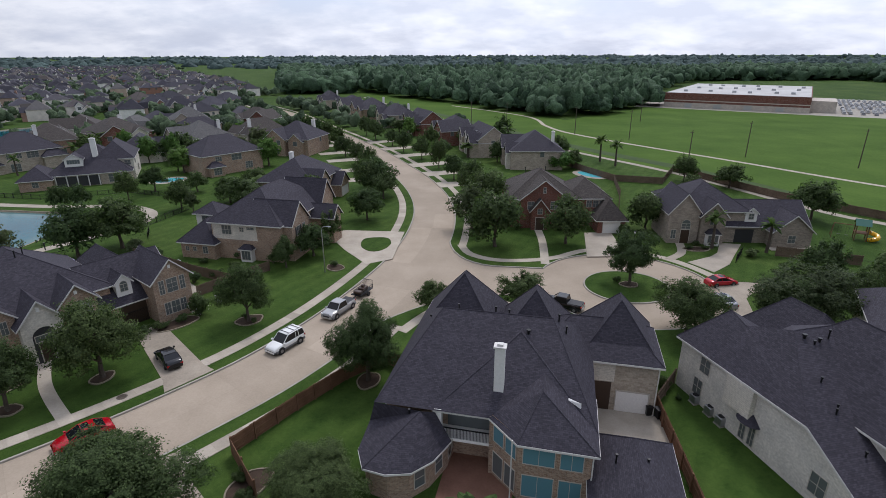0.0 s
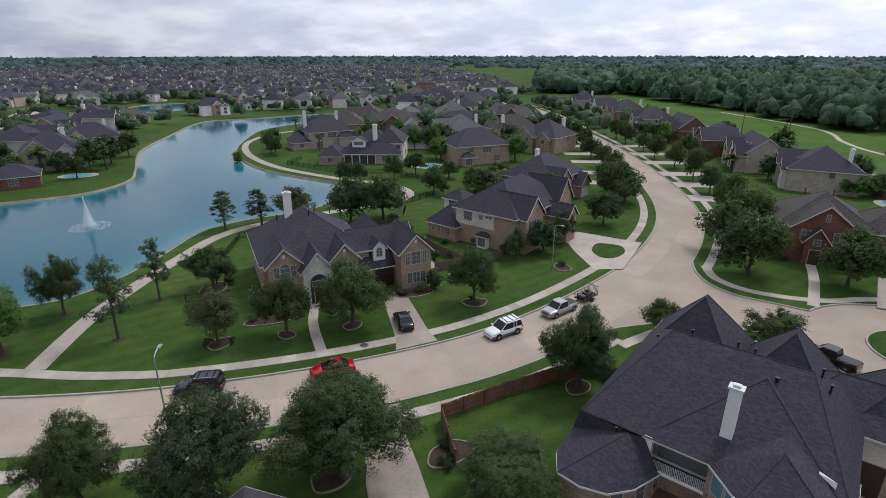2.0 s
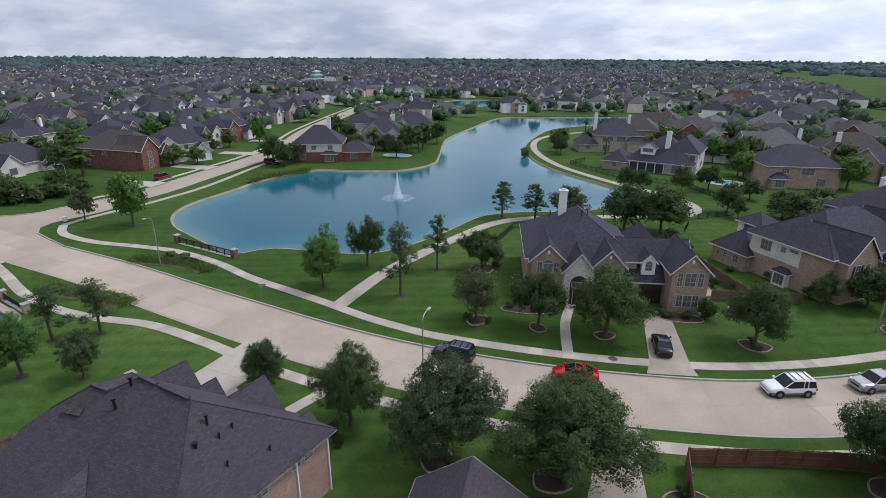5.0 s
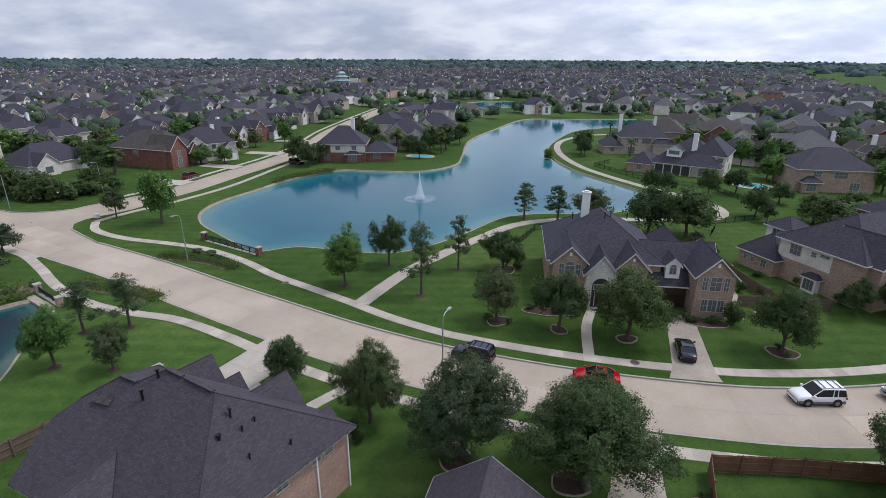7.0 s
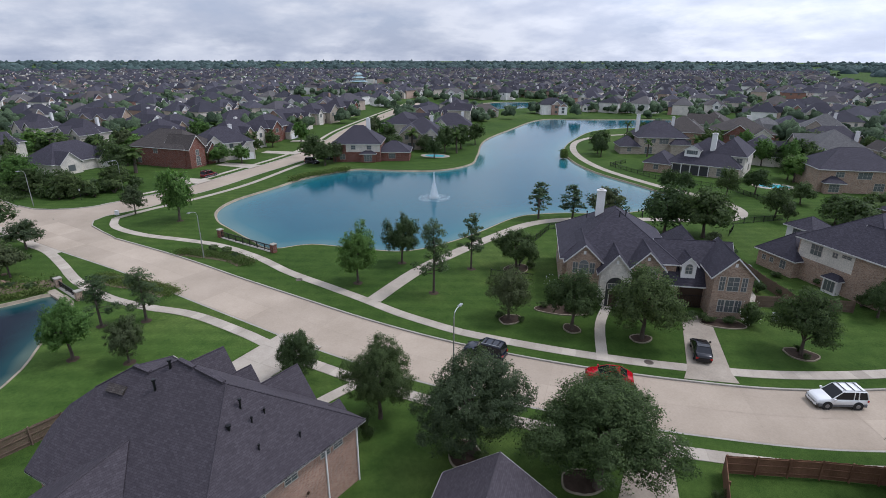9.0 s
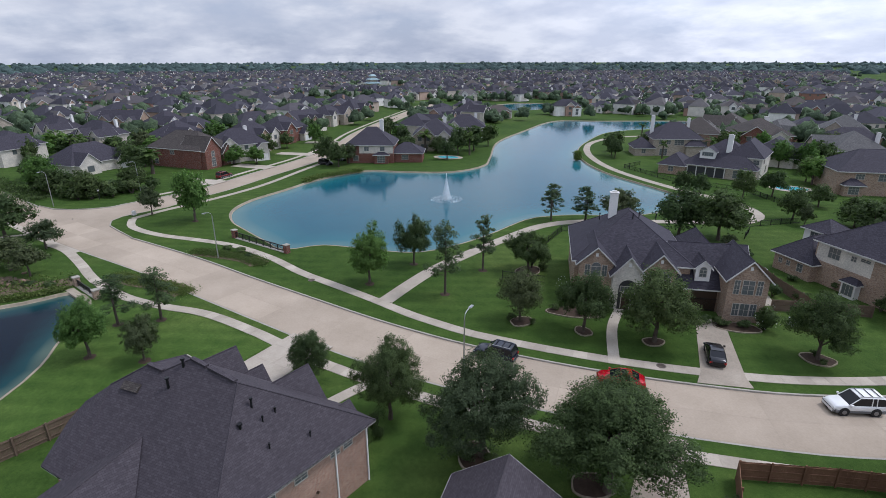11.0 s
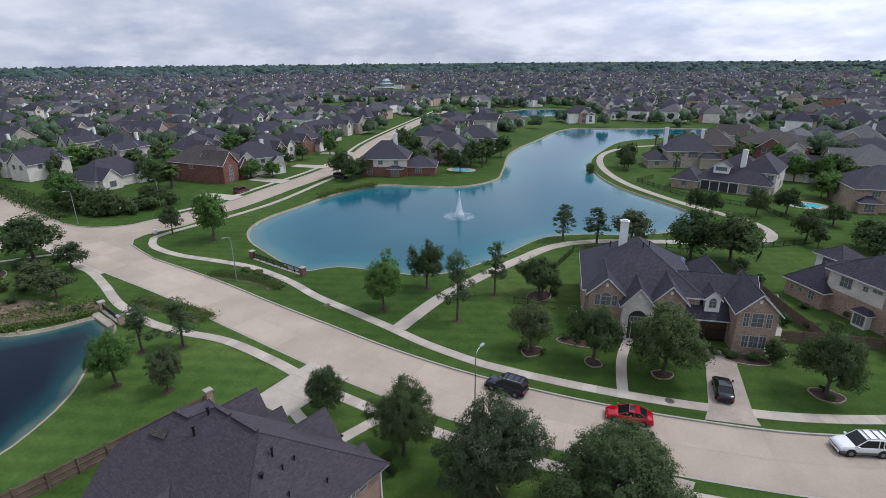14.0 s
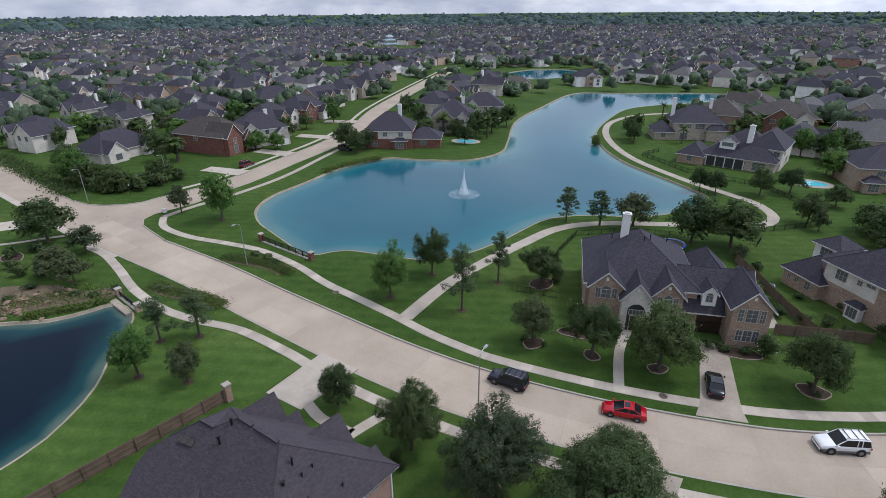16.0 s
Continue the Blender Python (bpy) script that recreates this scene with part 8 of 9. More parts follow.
house(-65.8, 143.8, 49, pb, "two-storey tan brick house with dark roof beside a pool", TAN, SHINGLE_D, [(0, "f", 4.6, 3.9, 1.8, 1.2), (0, "f", 10.0, 3.6, 3.0, 1.6), (0, "f", 13.6, 0.8, 2.2, 1.8), (0, "l", 5, 3.8, 1.3, 1.4), (1, "f", 2.0, 0.5, 2.2, 1.8)], (), ())
jb = [(0, 0, 15, 13, 6.0, 4.6, "hip", RED), (13.5, 1.5, 24, 11, 3.2, 2.6, "hip", RED), (9, -1.2, 13.4, 4, 3.0, 1.0, "hip", RED)]
jh = house(-162.4, 52.7, 60, jb, "red brick house with white upper siding and dark roof", RED, SHINGLE_D, [(0, "f", 6.5, 3.9, 1.4, 1.2), (0, "f", 11.5, 3.9, 1.4, 1.2), (0, "l", 4, 3.8, 1.3, 1.3), (1, "f", 5, 0.9, 2.0, 1.5), (2, "f", 2.2, 0.4, 2.4, 2.0), (0, "f", 3.0, 0.8, 1.6, 1.6)], (), [(10.5, 7.5, 6, 12.6, 1.2, 1.0)])
bm = bmesh.new()
box(bm, 4.2, -0.012, 3.1, 15.0, 0.04, 5.9)
part("siding_panel", bm, SIDING, jh, "white upper siding")
estate_house(-177, 92, 60, 4, 4, 0), estate_house(-191, 113, 60, 0, 2, 0)
HOUSE_AT += [(-162, 64), (-156, 70), (-121, 157), (-124, 148), (-98, 140), (-88, 148), (-66, 156)]
estate_house(-120, 197, 50, 4, 1, 1, 1.2), estate_house(-100, 221, 50, 3, 0, 0)
slab("driveway_40", [(-90.3 + math.cos(k * math.tau / 24) * 9, 177.5 + math.sin(k * math.tau / 24) * 9) for k in range(24)], 0.05, WALK, "round end of a concrete side street", "street")
# the long red brick house at the side street
rb = [(0, 0, 13.0, 21.0, 6.0, 4.4, "hip", RED), (0.5, -1.6, 6.5, 8.0, 6.0, 3.4, "gf", RED), (8.0, -1.0, 12.5, 6.0, 4.2, 2.4, "gf", RED)]
house(-172.5, 11.0, 130, rb, "long red brick house with a brown hipped roof", RED, SHINGLE_B, [(1, "f", 3, 3.6, 1.2, 1.6), (1, "f", 3, 0.6, 1.6, 2.0, "a"), (0, "l", 3, 0.8, 1.6, 1.6), (0, "l", 10, 4.0, 1.6, 1.2), (2, "f", 2.2, 0.7, 1.5, 1.6)])
HOUSE_AT.append((-184, 6))


def inside(line, x, y):
    a, b = line, np.roll(line, -1, 0)
    hit = ((a[:, 1] > y) != (b[:, 1] > y)) & (x < (b[:, 0] - a[:, 0]) * (y - a[:, 1]) / (b[:, 1] - a[:, 1] + 1e-12) + a[:, 0])
    return bool(hit.sum() % 2)


def clear_of(line, x, y, d):
    return ((line - (x, y)) ** 2).sum(1).min() > d * d


FIELD = np.array([(-96, 520), (-40, 372), (2, 262), (26, 205), (46, 182), (70, 143), (92, 104), (150, 20), (320, -60), (520, 120), (270, 300), (136, 345), (62, 272), (8, 362), (-66, 470), (-82, 520)], float)
HEROES = [(-42, 58), (4, 44), (-40, 4), (34, 38), (-32, 92), (23, 105), (53, 96), (-20, 15)]
WOOD_EDGE = np.array([(-82, 520), (-66, 470), (8, 362), (62, 272), (136, 345), (150, 420), (320, 680), (700, 1300), (-300, 1300), (-130, 640)], float)


def free(x, y, gap=18.0):
    return (not inside(LAKE_EDGE, x, y) and not inside(POND_EDGE, x, y) and clear_of(LAKE_EDGE, x, y, gap + 7) and clear_of(POND_EDGE, x, y, gap + 4) and clear_of(FAR_LAKE, x, y, gap) and not inside(FAR_LAKE, x, y)
            and clear_of(MAIN, x, y, gap) and clear_of(STREET, x, y, gap) and not inside(FIELD, x, y) and not inside(WOOD_EDGE, x, y))


# the rest of the estate within sight, in rows back to back
FILL = []
c35, s35 = math.cos(radians(36)), math.sin(radians(36))
for i in range(-75, 76):
    for j in range(-72, 73):
        row = j // 2
        u, v = i * 19.0 + estate_rng.uniform(-2.2, 2.2), row * 66 + (j % 2) * 30 + estate_rng.uniform(-3, 3)
        x, y = c35 * u - s35 * v, s35 * u + c35 * v
        bend = 26 * math.sin(x / 170) + 20 * math.sin(y / 140 + 1)
        x, y = x + bend * 0.5, y + bend
        dist, ang = math.hypot(x, y), math.degrees(math.atan2(-x, y))
        if not (100 < dist < 1350 and -42 < ang < 112) or not free(x, y):
            continue
        if y > 60 and x > -30 - max(0, (y - 250)) * 0.6 or (ang < 12 and dist > 150):
            continue
        if min([math.hypot(x - a, y - b) for a, b in HOUSE_AT + HEROES]) < 17.0:
            continue
        if -206 < x < -140 and -60 < y < 5 or math.hypot(x + 590, y - 226) < 60 or estate_rng.random() < 0.05 or math.sin(x / 61 + 2) * math.sin(y / 83) > 0.86:
            continue
        FILL.append((x, y, 126 + estate_rng.choice((0, 0, 0, -30, 90, -90, 180)) + estate_rng.uniform(-16, 16) + 25 * math.sin(x / 120 + y / 200), dist))
        if dist < 285:
            estate_house(x, y, FILL[-1][2])

# far houses: one joined mesh for walls, one for roofs
FARWALL = island_mix("far_house_walls", (0.0, (0.30, 0.16, 0.12)), (0.2, (0.44, 0.32, 0.25)), (0.4, (0.62, 0.54, 0.46)), (0.65, (0.76, 0.72, 0.66)), (1.0, (0.82, 0.80, 0.77)))
FARROOF = island_mix("far_shingles", (0.0, (0.030, 0.029, 0.037)), (0.5, (0.048, 0.046, 0.058)), (0.75, (0.066, 0.063, 0.076)), (0.9, (0.080, 0.068, 0.060)), (1.0, (0.115, 0.11, 0.11)))
wv, wf, rv, rf, tv, tf, gv, gf = [], [], [], [], [], [], [], []


def far_house(x, y, yaw, w, d, eave, rise):
    c, s = math.cos(radians(yaw)), math.sin(radians(yaw))
    P = lambda u, v, z: (x + c * u - s * v, y + s * u + c * v, z)
    def block(x0, y0, x1, y1, e, r, gable):
        k = len(wv)
        q = [(x0, y0), (x1, y0), (x1, y1), (x0, y1)]
        wv.extend([P(a, b, 0) for a, b in q] + [P(a, b, e) for a, b in q])
        wf.extend([(k + i, k + (i + 1) % 4, k + 4 + (i + 1) % 4, k + 4 + i) for i in range(4)])
        o = 0.4
        x0, y0, x1, y1 = x0 - o, y0 - o, x1 + o, y1 + o
        k = len(rv)
        rv.extend([P(a, b, e - 0.2) for a, b in ((x0, y0), (x1, y0), (x1, y1), (x0, y1))])
        if gable:
            xc = (x0 + x1) / 2
            rv.extend([P(xc, y0, e + r), P(xc, y1, e + r)])
            rf.extend([(k, k + 4, k + 5, k + 3), (k + 1, k + 2, k + 5, k + 4)])
            j = len(wv)
            wv.extend([P(x0 + o, y0 + o, e), P(x1 - o, y0 + o, e), P(xc, y0 + o, e + r - 0.3)])
            wf.append((j, j + 1, j + 2))
            # pale boards along the gable, and windows in it
            for xe in (x0, x1):
                j = len(tv)
                tv.extend([P(xe, y0 - 0.03, e - 0.45), P(xe, y0 - 0.03, e - 0.12), P(xc, y0 - 0.03, e + r + 0.06), P(xc, y0 - 0.03, e + r - 0.32)])
                tf.append((j, j + 1, j + 2, j + 3))
            for z in ((0.9, e - 2.0) if e > 4.5 else (0.9,)):
                j = len(gv)
                gv.extend([P(xc + du, y0 + o - 0.04, z + dz) for du, dz in ((-0.8, 0), (0.8, 0), (0.8, 1.5), (-0.8, 1.5))])
                gf.append((j, j + 1, j + 2, j + 3))
        else:
            for a, b in (((x0 + x1) / 2 + 2.0, y1 - o + 0.04), ((x0 + x1) / 2 - 3.0, y1 - o + 0.04)):
                j = len(gv)
                gv.extend([P(a + du, b, e - 2.0 + dz) for du, dz in ((0.6, 0), (-0.6, 0), (-0.6, 1.3), (0.6, 1.3))])
                gf.append((j, j + 1, j + 2, j + 3))
            h = min(x1 - x0, y1 - y0) / 2 * 0.92
            if x1 - x0 >= y1 - y0:
                rv.extend([P(x0 + h, (y0 + y1) / 2, e + r), P(x1 - h, (y0 + y1) / 2, e + r)])
                rf.extend([(k, k + 1, k + 5, k + 4), (k + 1, k + 2, k + 5), (k + 2, k + 3, k + 4, k + 5), (k + 3, k, k + 4)])
            else:
                rv.extend([P((x0 + x1) / 2, y0 + h, e + r), P((x0 + x1) / 2, y1 - h, e + r)])
                rf.extend([(k, k + 1, k + 4), (k + 1, k + 2, k + 5, k + 4), (k + 2, k + 3, k + 5), (k + 3, k, k + 4, k + 5)])
    block(-w / 2, -d / 2, w / 2, d / 2, eave, rise, False)
    a = estate_rng.uniform(-w / 2 + 0.5, 0)
    block(a, -d / 2 - 1.6, a + w * 0.32, 0, eave, rise * 0.6, True)
    block(w * 0.12, -d / 2 - 2.2, w * 0.46, 0, eave * 0.8, rise * 0.55, True)
    if estate_rng.random() < 0.35:
        k = len(wv)
        cx, cy, z = estate_rng.uniform(-w / 3, w / 3), d / 2 - 2.5, eave + rise * 0.9
        wv.extend([P(cx + a2, cy + b2, zz) for zz in (eave - 1, z) for a2, b2 in ((-0.6, -0.5), (0.6, -0.5), (0.6, 0.5), (-0.6, 0.5))])
        wf.extend([(k + i, k + (i + 1) % 4, k + 4 + (i + 1) % 4, k + 4 + i) for i in range(4)] + [(k + 4, k + 5, k + 6, k + 7)])


for x, y, yaw, dist in FILL:
    if dist >= 285:
        far_house(x, y, yaw, estate_rng.uniform(11, 16.5), estate_rng.uniform(9.5, 13.5), estate_rng.choice((3.6, 5.8, 6.0, 6.4)), estate_rng.uniform(2.8, 4.6))
tagged(raw("far_house_walls", wv, wf, FARWALL), "brick and siding walls of many far houses", "far houses", kind="stuff")
tagged(raw("far_house_trim", tv, tf, WHITE), "pale gable boards of many far houses", "far houses", kind="stuff")
tagged(raw("far_house_windows", gv, gf, GLASS), "dark windows of many far houses", "far houses", kind="stuff")
tagged(raw("far_house_roofs", rv, rf, FARROOF), "dark roofs of many far houses", "far houses", kind="stuff")

# ---------------------------------------------------------------- meadow, store, far things
slab("meadow", [tuple(p) for p in FIELD], 0.012, MEADOW, "wide rough green meadow beyond the gardens", "meadow", 0.05)
ribbon("field_path", curve([(160, 66), (113, 130), (91, 165), (67, 202), (53, 228), (48, 250), (44, 290), (6, 350)]), 0.9, 0.05, WALK, "pale gravel path across the meadow")
ribbon("canal_path", curve([(140, 30), (104, 80), (89, 99), (81, 110), (66, 147), (42.5, 187), (20, 235), (-24, 330), (-60, 420)]), 1.1, 0.05, WALK, "pale path along the garden fences")


DITCH = two_tone("ditch_grass", (0.026, 0.050, 0.014), (0.055, 0.088, 0.022), 1.5, 0.2, 0.95, 0.5)
ribbon("ditch", curve([(146, 36), (110, 86), (95, 105), (87, 116), (72, 152), (48.5, 191), (26, 239), (-18, 334)]), 2.6, 0.03, DITCH, "dark grassy ditch beside a path")


def store():
    root = thing("store_building", pose(138, 340, 0, 0, 0, -33.5), "large low red brick store with a white flat roof", "store")
    W, D, H = 76, 112, 8.5
    bm = bmesh.new()
    box(bm, 0, 0, 0, W, D, H)
    part("wall", bm, RED, root, "red brick wall")
    for z0, z1 in ((-0.05, 2.9), (4.0, 4.5)):
        bm = bmesh.new()
        box(bm, -0.06, -0.06, z0, W + 0.06, D + 0.06, z1)
        part("band", bm, PALE, root, "pale masonry band")
    bm = bmesh.new()
    box(bm, 0.5, 0.5, H, W - 0.5, D - 0.5, H + 0.12)
    part("roof", bm, MEMBRANE, root, "pale weathered flat roof membrane")
    for k in range(18):
        bm = bmesh.new()
        x, y = 8 + (k % 6) * 11.5 + (k * 7) % 5, 14 + (k // 6) * 34 + (k * 5) % 7
        box(bm, x, y, H + 0.1, x + 2.2, y + 1.6, H + 1.3)
        part("roof_unit", bm, STEEL, root)
    for k in range(4):
        bm = bmesh.new()
        box(bm, 12 + k * 16, -0.15, 0.2, 16 + k * 16, 0.1, 2.5)
        part("loading_door", bm, STEEL, root)
    bm = bmesh.new()
    box(bm, W, 8, 0, W + 12, 34, 6.2)
    part("side_wing", bm, PALE, root)


store()
slab("parking_lot", turned(138, 340, -33.5, [(-16, -9), (W := 84, -9), (210, -2), (230, 120), (82, 120), (82, 82), (-16, 82)]), 0.04, KERB, "pale concrete parking lot", "parking lot")
CARS = two_tone("far_car_paint", (0.03, 0.035, 0.045), (0.62, 0.62, 0.62), 0.4, 0.11, 0.3, 0.0)
cv, cf = [], []
for i in range(46):
    for j in range(11):
        if estate_rng.random() < 0.25:
            continue
        u, v = 92 + i * 2.8, 6 + j * 9.5 + (j % 2) * 2.4
        for (x0, x1, y0, y1, z0, z1) in ((-0.9, 0.9, -2.2, 2.2, 0.25, 0.85), (-0.75, 0.75, -1.2, 1.0, 0.85, 1.45)):
            k = len(cv)
            cv += [(*turned(138, 340, -33.5, [(u + a, v + b)])[0], z) for z, g in ((z0, 1), (z1, 0.9)) for a, b in ((x0 * g, y0 * g), (x1 * g, y0 * g), (x1 * g, y1 * g), (x0 * g, y1 * g))]
            cf += [(k + n, k + (n + 1) % 4, k + 4 + (n + 1) % 4, k + 4 + n) for n in range(4)] + [(k + 4, k + 5, k + 6, k + 7)]
tagged(raw("far_parked_cars", cv, cf, CARS), "rows of far parked cars before a store", "cars", kind="stuff")


def pagoda():
    root = thing("pavilion", pose(-590, 226, 0) @ Matrix.Diagonal((0.6, 0.6, 0.8, 1)), "far pavilion with three stepped teal roofs", "pavilion")
    teal = plain("teal_roof_metal", (0.24, 0.34, 0.36), 0.5)
    for k, (r, z) in enumerate(((13, 7), (9.5, 12), (6, 16.5))):
        bm = bmesh.new()
        box(bm, -r * 0.72, -r * 0.72, z - 7 if k == 0 else z - 4, r * 0.72, r * 0.72, z)
        part("storey", bm, PALE, root)
        bm = bmesh.new()
        bmesh.ops.create_cone(bm, cap_ends=True, segments=4, radius1=r * 1.5, radius2=r * 0.65, depth=2.6, matrix=pose(0, 0, z + 1.3, 0, 0, 45))
        part("roof", bm, teal, root, "teal hipped roof")


pagoda()


def pool(x, y, rx, ry, yaw):
    root = thing("swimming_pool", pose(x, y, 0, 0, 0, yaw), "bright turquoise garden pool in a pale deck", "pool")
    rim = [(math.cos(k * math.tau / 28), math.sin(k * math.tau / 28)) for k in range(28)]
    bm = bmesh.new()
    poly(bm, [(c * (rx + 1.5), s * (ry + 1.5), 0.06) for c, s in rim])
    part("deck", bm, WALK, root)
    bm = bmesh.new()
    poly(bm, [(c * rx, s * ry, 0.075) for c, s in rim])
    part("pool_water", bm, POOL, root, "turquoise water")
    bm = bmesh.new()
    for k in range(28):
        (a, b), (c, d) = rim[k], rim[(k + 1) % 28]
        poly(bm, [(a * rx, b * ry, 0.11), (c * rx, d * ry, 0.11), (c * (rx + 0.4), d * (ry + 0.4), 0.11), (a * (rx + 0.4), b * (ry + 0.4), 0.11)])
    part("coping", bm, KERB, root)


pool(41.5, 146, 4.5, 2.6, -60), pool(-74.0, 140.6, 3.6, 2.4, 40), pool(-156, 86, 3.6, 2.2, 40)


def trampoline(x, y):
    """A round garden trampoline: steel ring on legs, black jumping mat, blue padded rim."""
    root = thing("trampoline", pose(x, y, 0), "round garden trampoline with a blue padded rim behind a house", "trampoline")
    rim = [(math.cos(k * math.tau / 28), math.sin(k * math.tau / 28)) for k in range(28)]
    bm = bmesh.new()
    poly(bm, [(c * 2.0, q * 2.0, 0.88) for c, q in rim])
    part("jumping_mat", bm, BLACK, root, "black jumping mat")
    bm = bmesh.new()
    for k in range(28):
        (c0, q0), (c1, q1) = rim[k], rim[(k + 1) % 28]
        for r0, z0, r1, z1 in ((1.95, 0.90, 2.05, 0.97), (2.05, 0.97, 2.40, 0.97), (2.40, 0.97, 2.46, 0.86)):
            poly(bm, [(c0 * r0, q0 * r0, z0), (c1 * r0, q1 * r0, z0), (c1 * r1, q1 * r1, z1), (c0 * r1, q0 * r1, z1)])
    part("padded_rim", bm, paint("blue_vinyl", (0.02, 0.05, 0.22), 0.0), root, "blue padded rim")
    for k in range(6):
        c, q = math.cos(k * math.tau / 6), math.sin(k * math.tau / 6)
        bm = bmesh.new()
        tube(bm, (c * 2.25, q * 2.25, 0), (c * 2.25, q * 2.25, 0.9), 0.03, 0.03, 8)
        part("leg", bm, STEEL, root)


trampoline(-61.6, 78.2)

# ---------------------------------------------------------------- trees
for kind, x, y, h, d in (("oak", -37.9, 15.4, 8.0, 6.4), ("grey", -29.8, 20.2, 9.4, 10.0), ("oak", -22.0, 26.6, 9.4, 11.2), ("oak", -47.6, 10.6, 5.5, 4.7),
                         ("young", -68.1, 24.8, 8.9, 5.6), ("oak", -72.2, 33.9, 7.8, 6.0), ("pine", -59.6, 32.8, 10.6, 5.0), ("pine", -64.6, 42.2, 8.9, 4.6),
                         ("pine", -81.0, 69.0, 7.6, 5.7), ("pine", -76.4, 73.9, 7.4, 6.3), ("oak", -61.6, 83.2, 9.2, 9.6), ("oak", -56.8, 87.8, 9.1, 10.6), ("grey", -73.2, 79.9, 6.8, 8.6),
                         ("grey", -48.0, 37.3, 6.8, 5.8), ("oak", -42.0, 42.3, 7.7, 7.0), ("oak", -36.2, 47.9, 8.8, 9.0), ("oak", -25.0, 60.4, 7.8, 6.8), ("oak", -61.0, 48.2, 6.2, 7.4),
                         ("young", -63.7, -9.9, 7.0, 4.9), ("grey", -59.9, -4.5, 5.2, 4.2), ("pine", -71.0, -7.4, 6.6, 4.6), ("pine", -69.9, -2.6, 7.0, 4.8),
                         ("young", -115.2, 4.8, 10.4, 7.4), ("grey", -125.0, -2.9, 6.2, 5.0), ("grey", -109.6, -19.6, 5.0, 6.4), ("oak", -118.9, -26.8, 8.6, 11), ("grey", -99.9, -23.0, 5.4, 7.0), ("grey", -95.4, -19.8, 5.2, 5.4), ("grey", -52.6, 84.6, 2.8, 3.4),
                         ("oak", -7.9, 47.2, 8.6, 8.0), ("oak", -1.4, 62.6, 4.6, 5.4), ("oak", 10.6, 64.6, 4.6, 6.8), ("oak", 27.5, 71.4, 8.2, 8.0), ("oak", 29.6, 56.6, 7.2, 8.8), ("grey", 43.6, 57.6, 8.6, 11.5),
                         ("oak", 9.2, 88.0, 9.9, 10.6), ("oak", 22.0, 89.4, 8.6, 8.6), ("oak", 39.0, 96.6, 7.4, 8.0), ("oak", -16.1, 125.2, 8.4, 10.4), ("oak", -15.6, 104.0, 6.6, 7.6), ("oak", -22.0, 83.6, 5.6, 6.6), ("oak", -25.2, 78.5, 5.2, 4.6),
                         ("oak", -20.5, 91.0, 6.0, 5.0), ("grey", 5.6, 98.0, 9.0, 9.0), ("oak", 8.8, 108, 9.6, 9.4), ("oak", 6.5, 122, 9.0, 8.5), ("oak", -9.6, 30.4, 4.6, 8.4), ("oak", -25.5, 31.0, 6.2, 6.0),
                         ("palm", 55.4, 84.6, 6.2, 4.2), ("palm", 47.1, 86.8, 7.0, 4.2), ("palm", 49.3, 165, 8.5, 5), ("palm", 52.0, 158, 8.0, 5), ("palm", 2.0, 26.5, 4.6, 4.8), ("oak", 74.9, 103, 8.0, 9.5), ("oak", 23, 208, 9, 8), ("oak", 64, 138, 6.5, 7), ("oak", 72, 130, 6, 8),
                         ("conifer", -60.5, 158, 8.2, 5.2), ("oak", -43.2, 112, 7.0, 9), ("oak", -49.0, 118, 6.0, 8), ("grey", -38.4, 107, 6, 7),
                         ("oak", -83.2, 111.3, 5.8, 5.2), ("oak", -79.6, 112.4, 5.6, 5.0), ("oak", -73.9, 120.5, 6.6, 6.0), ("oak", -71.5, 128.1, 6.4, 6.4), ("oak", -57.7, 112.5, 6.6, 6.2), ("grey", -54.1, 110.2, 4.4, 3.6), ("oak", -46, 126, 6, 7), ("oak", -61, 128, 5, 6),
                         ("oak", -132.8, 137.2, 7.4, 6.6), ("oak", -128, 134, 6.4, 6.0), ("oak", -138, 144, 7.0, 6.0), ("palm", -150, 170, 8, 5), ("oak", -147, 176, 7, 6), ("palm", -120, 147, 6, 4),
                         ("oak", -164, 47, 8.6, 9.0), ("oak", -157.5, 48.5, 7.0, 7.0), ("oak", -160, 92, 9.0, 9), ("oak", -164, 101, 8.4, 9), ("palm", -157, 95, 8, 5), ("oak", -170, 111, 8, 8), ("oak", -153, 84, 6, 6),
                         ("oak", -149.5, -16.0, 6.4, 8.0), ("oak", -157, -23, 6.2, 8), ("young", -164, -27, 8.4, 8), ("oak", -152.5, -6, 5.8, 7), ("oak", -176, -30, 7, 8),
                         ("palm", -205, -8, 7.5, 5), ("palm", -210, -12, 7, 5), ("oak", 57, 118, 6.0, 7), ("oak", 60, 64, 8, 9), ("oak", 37.5, 52, 5, 5)):
    tree(kind, x, y, h, d)
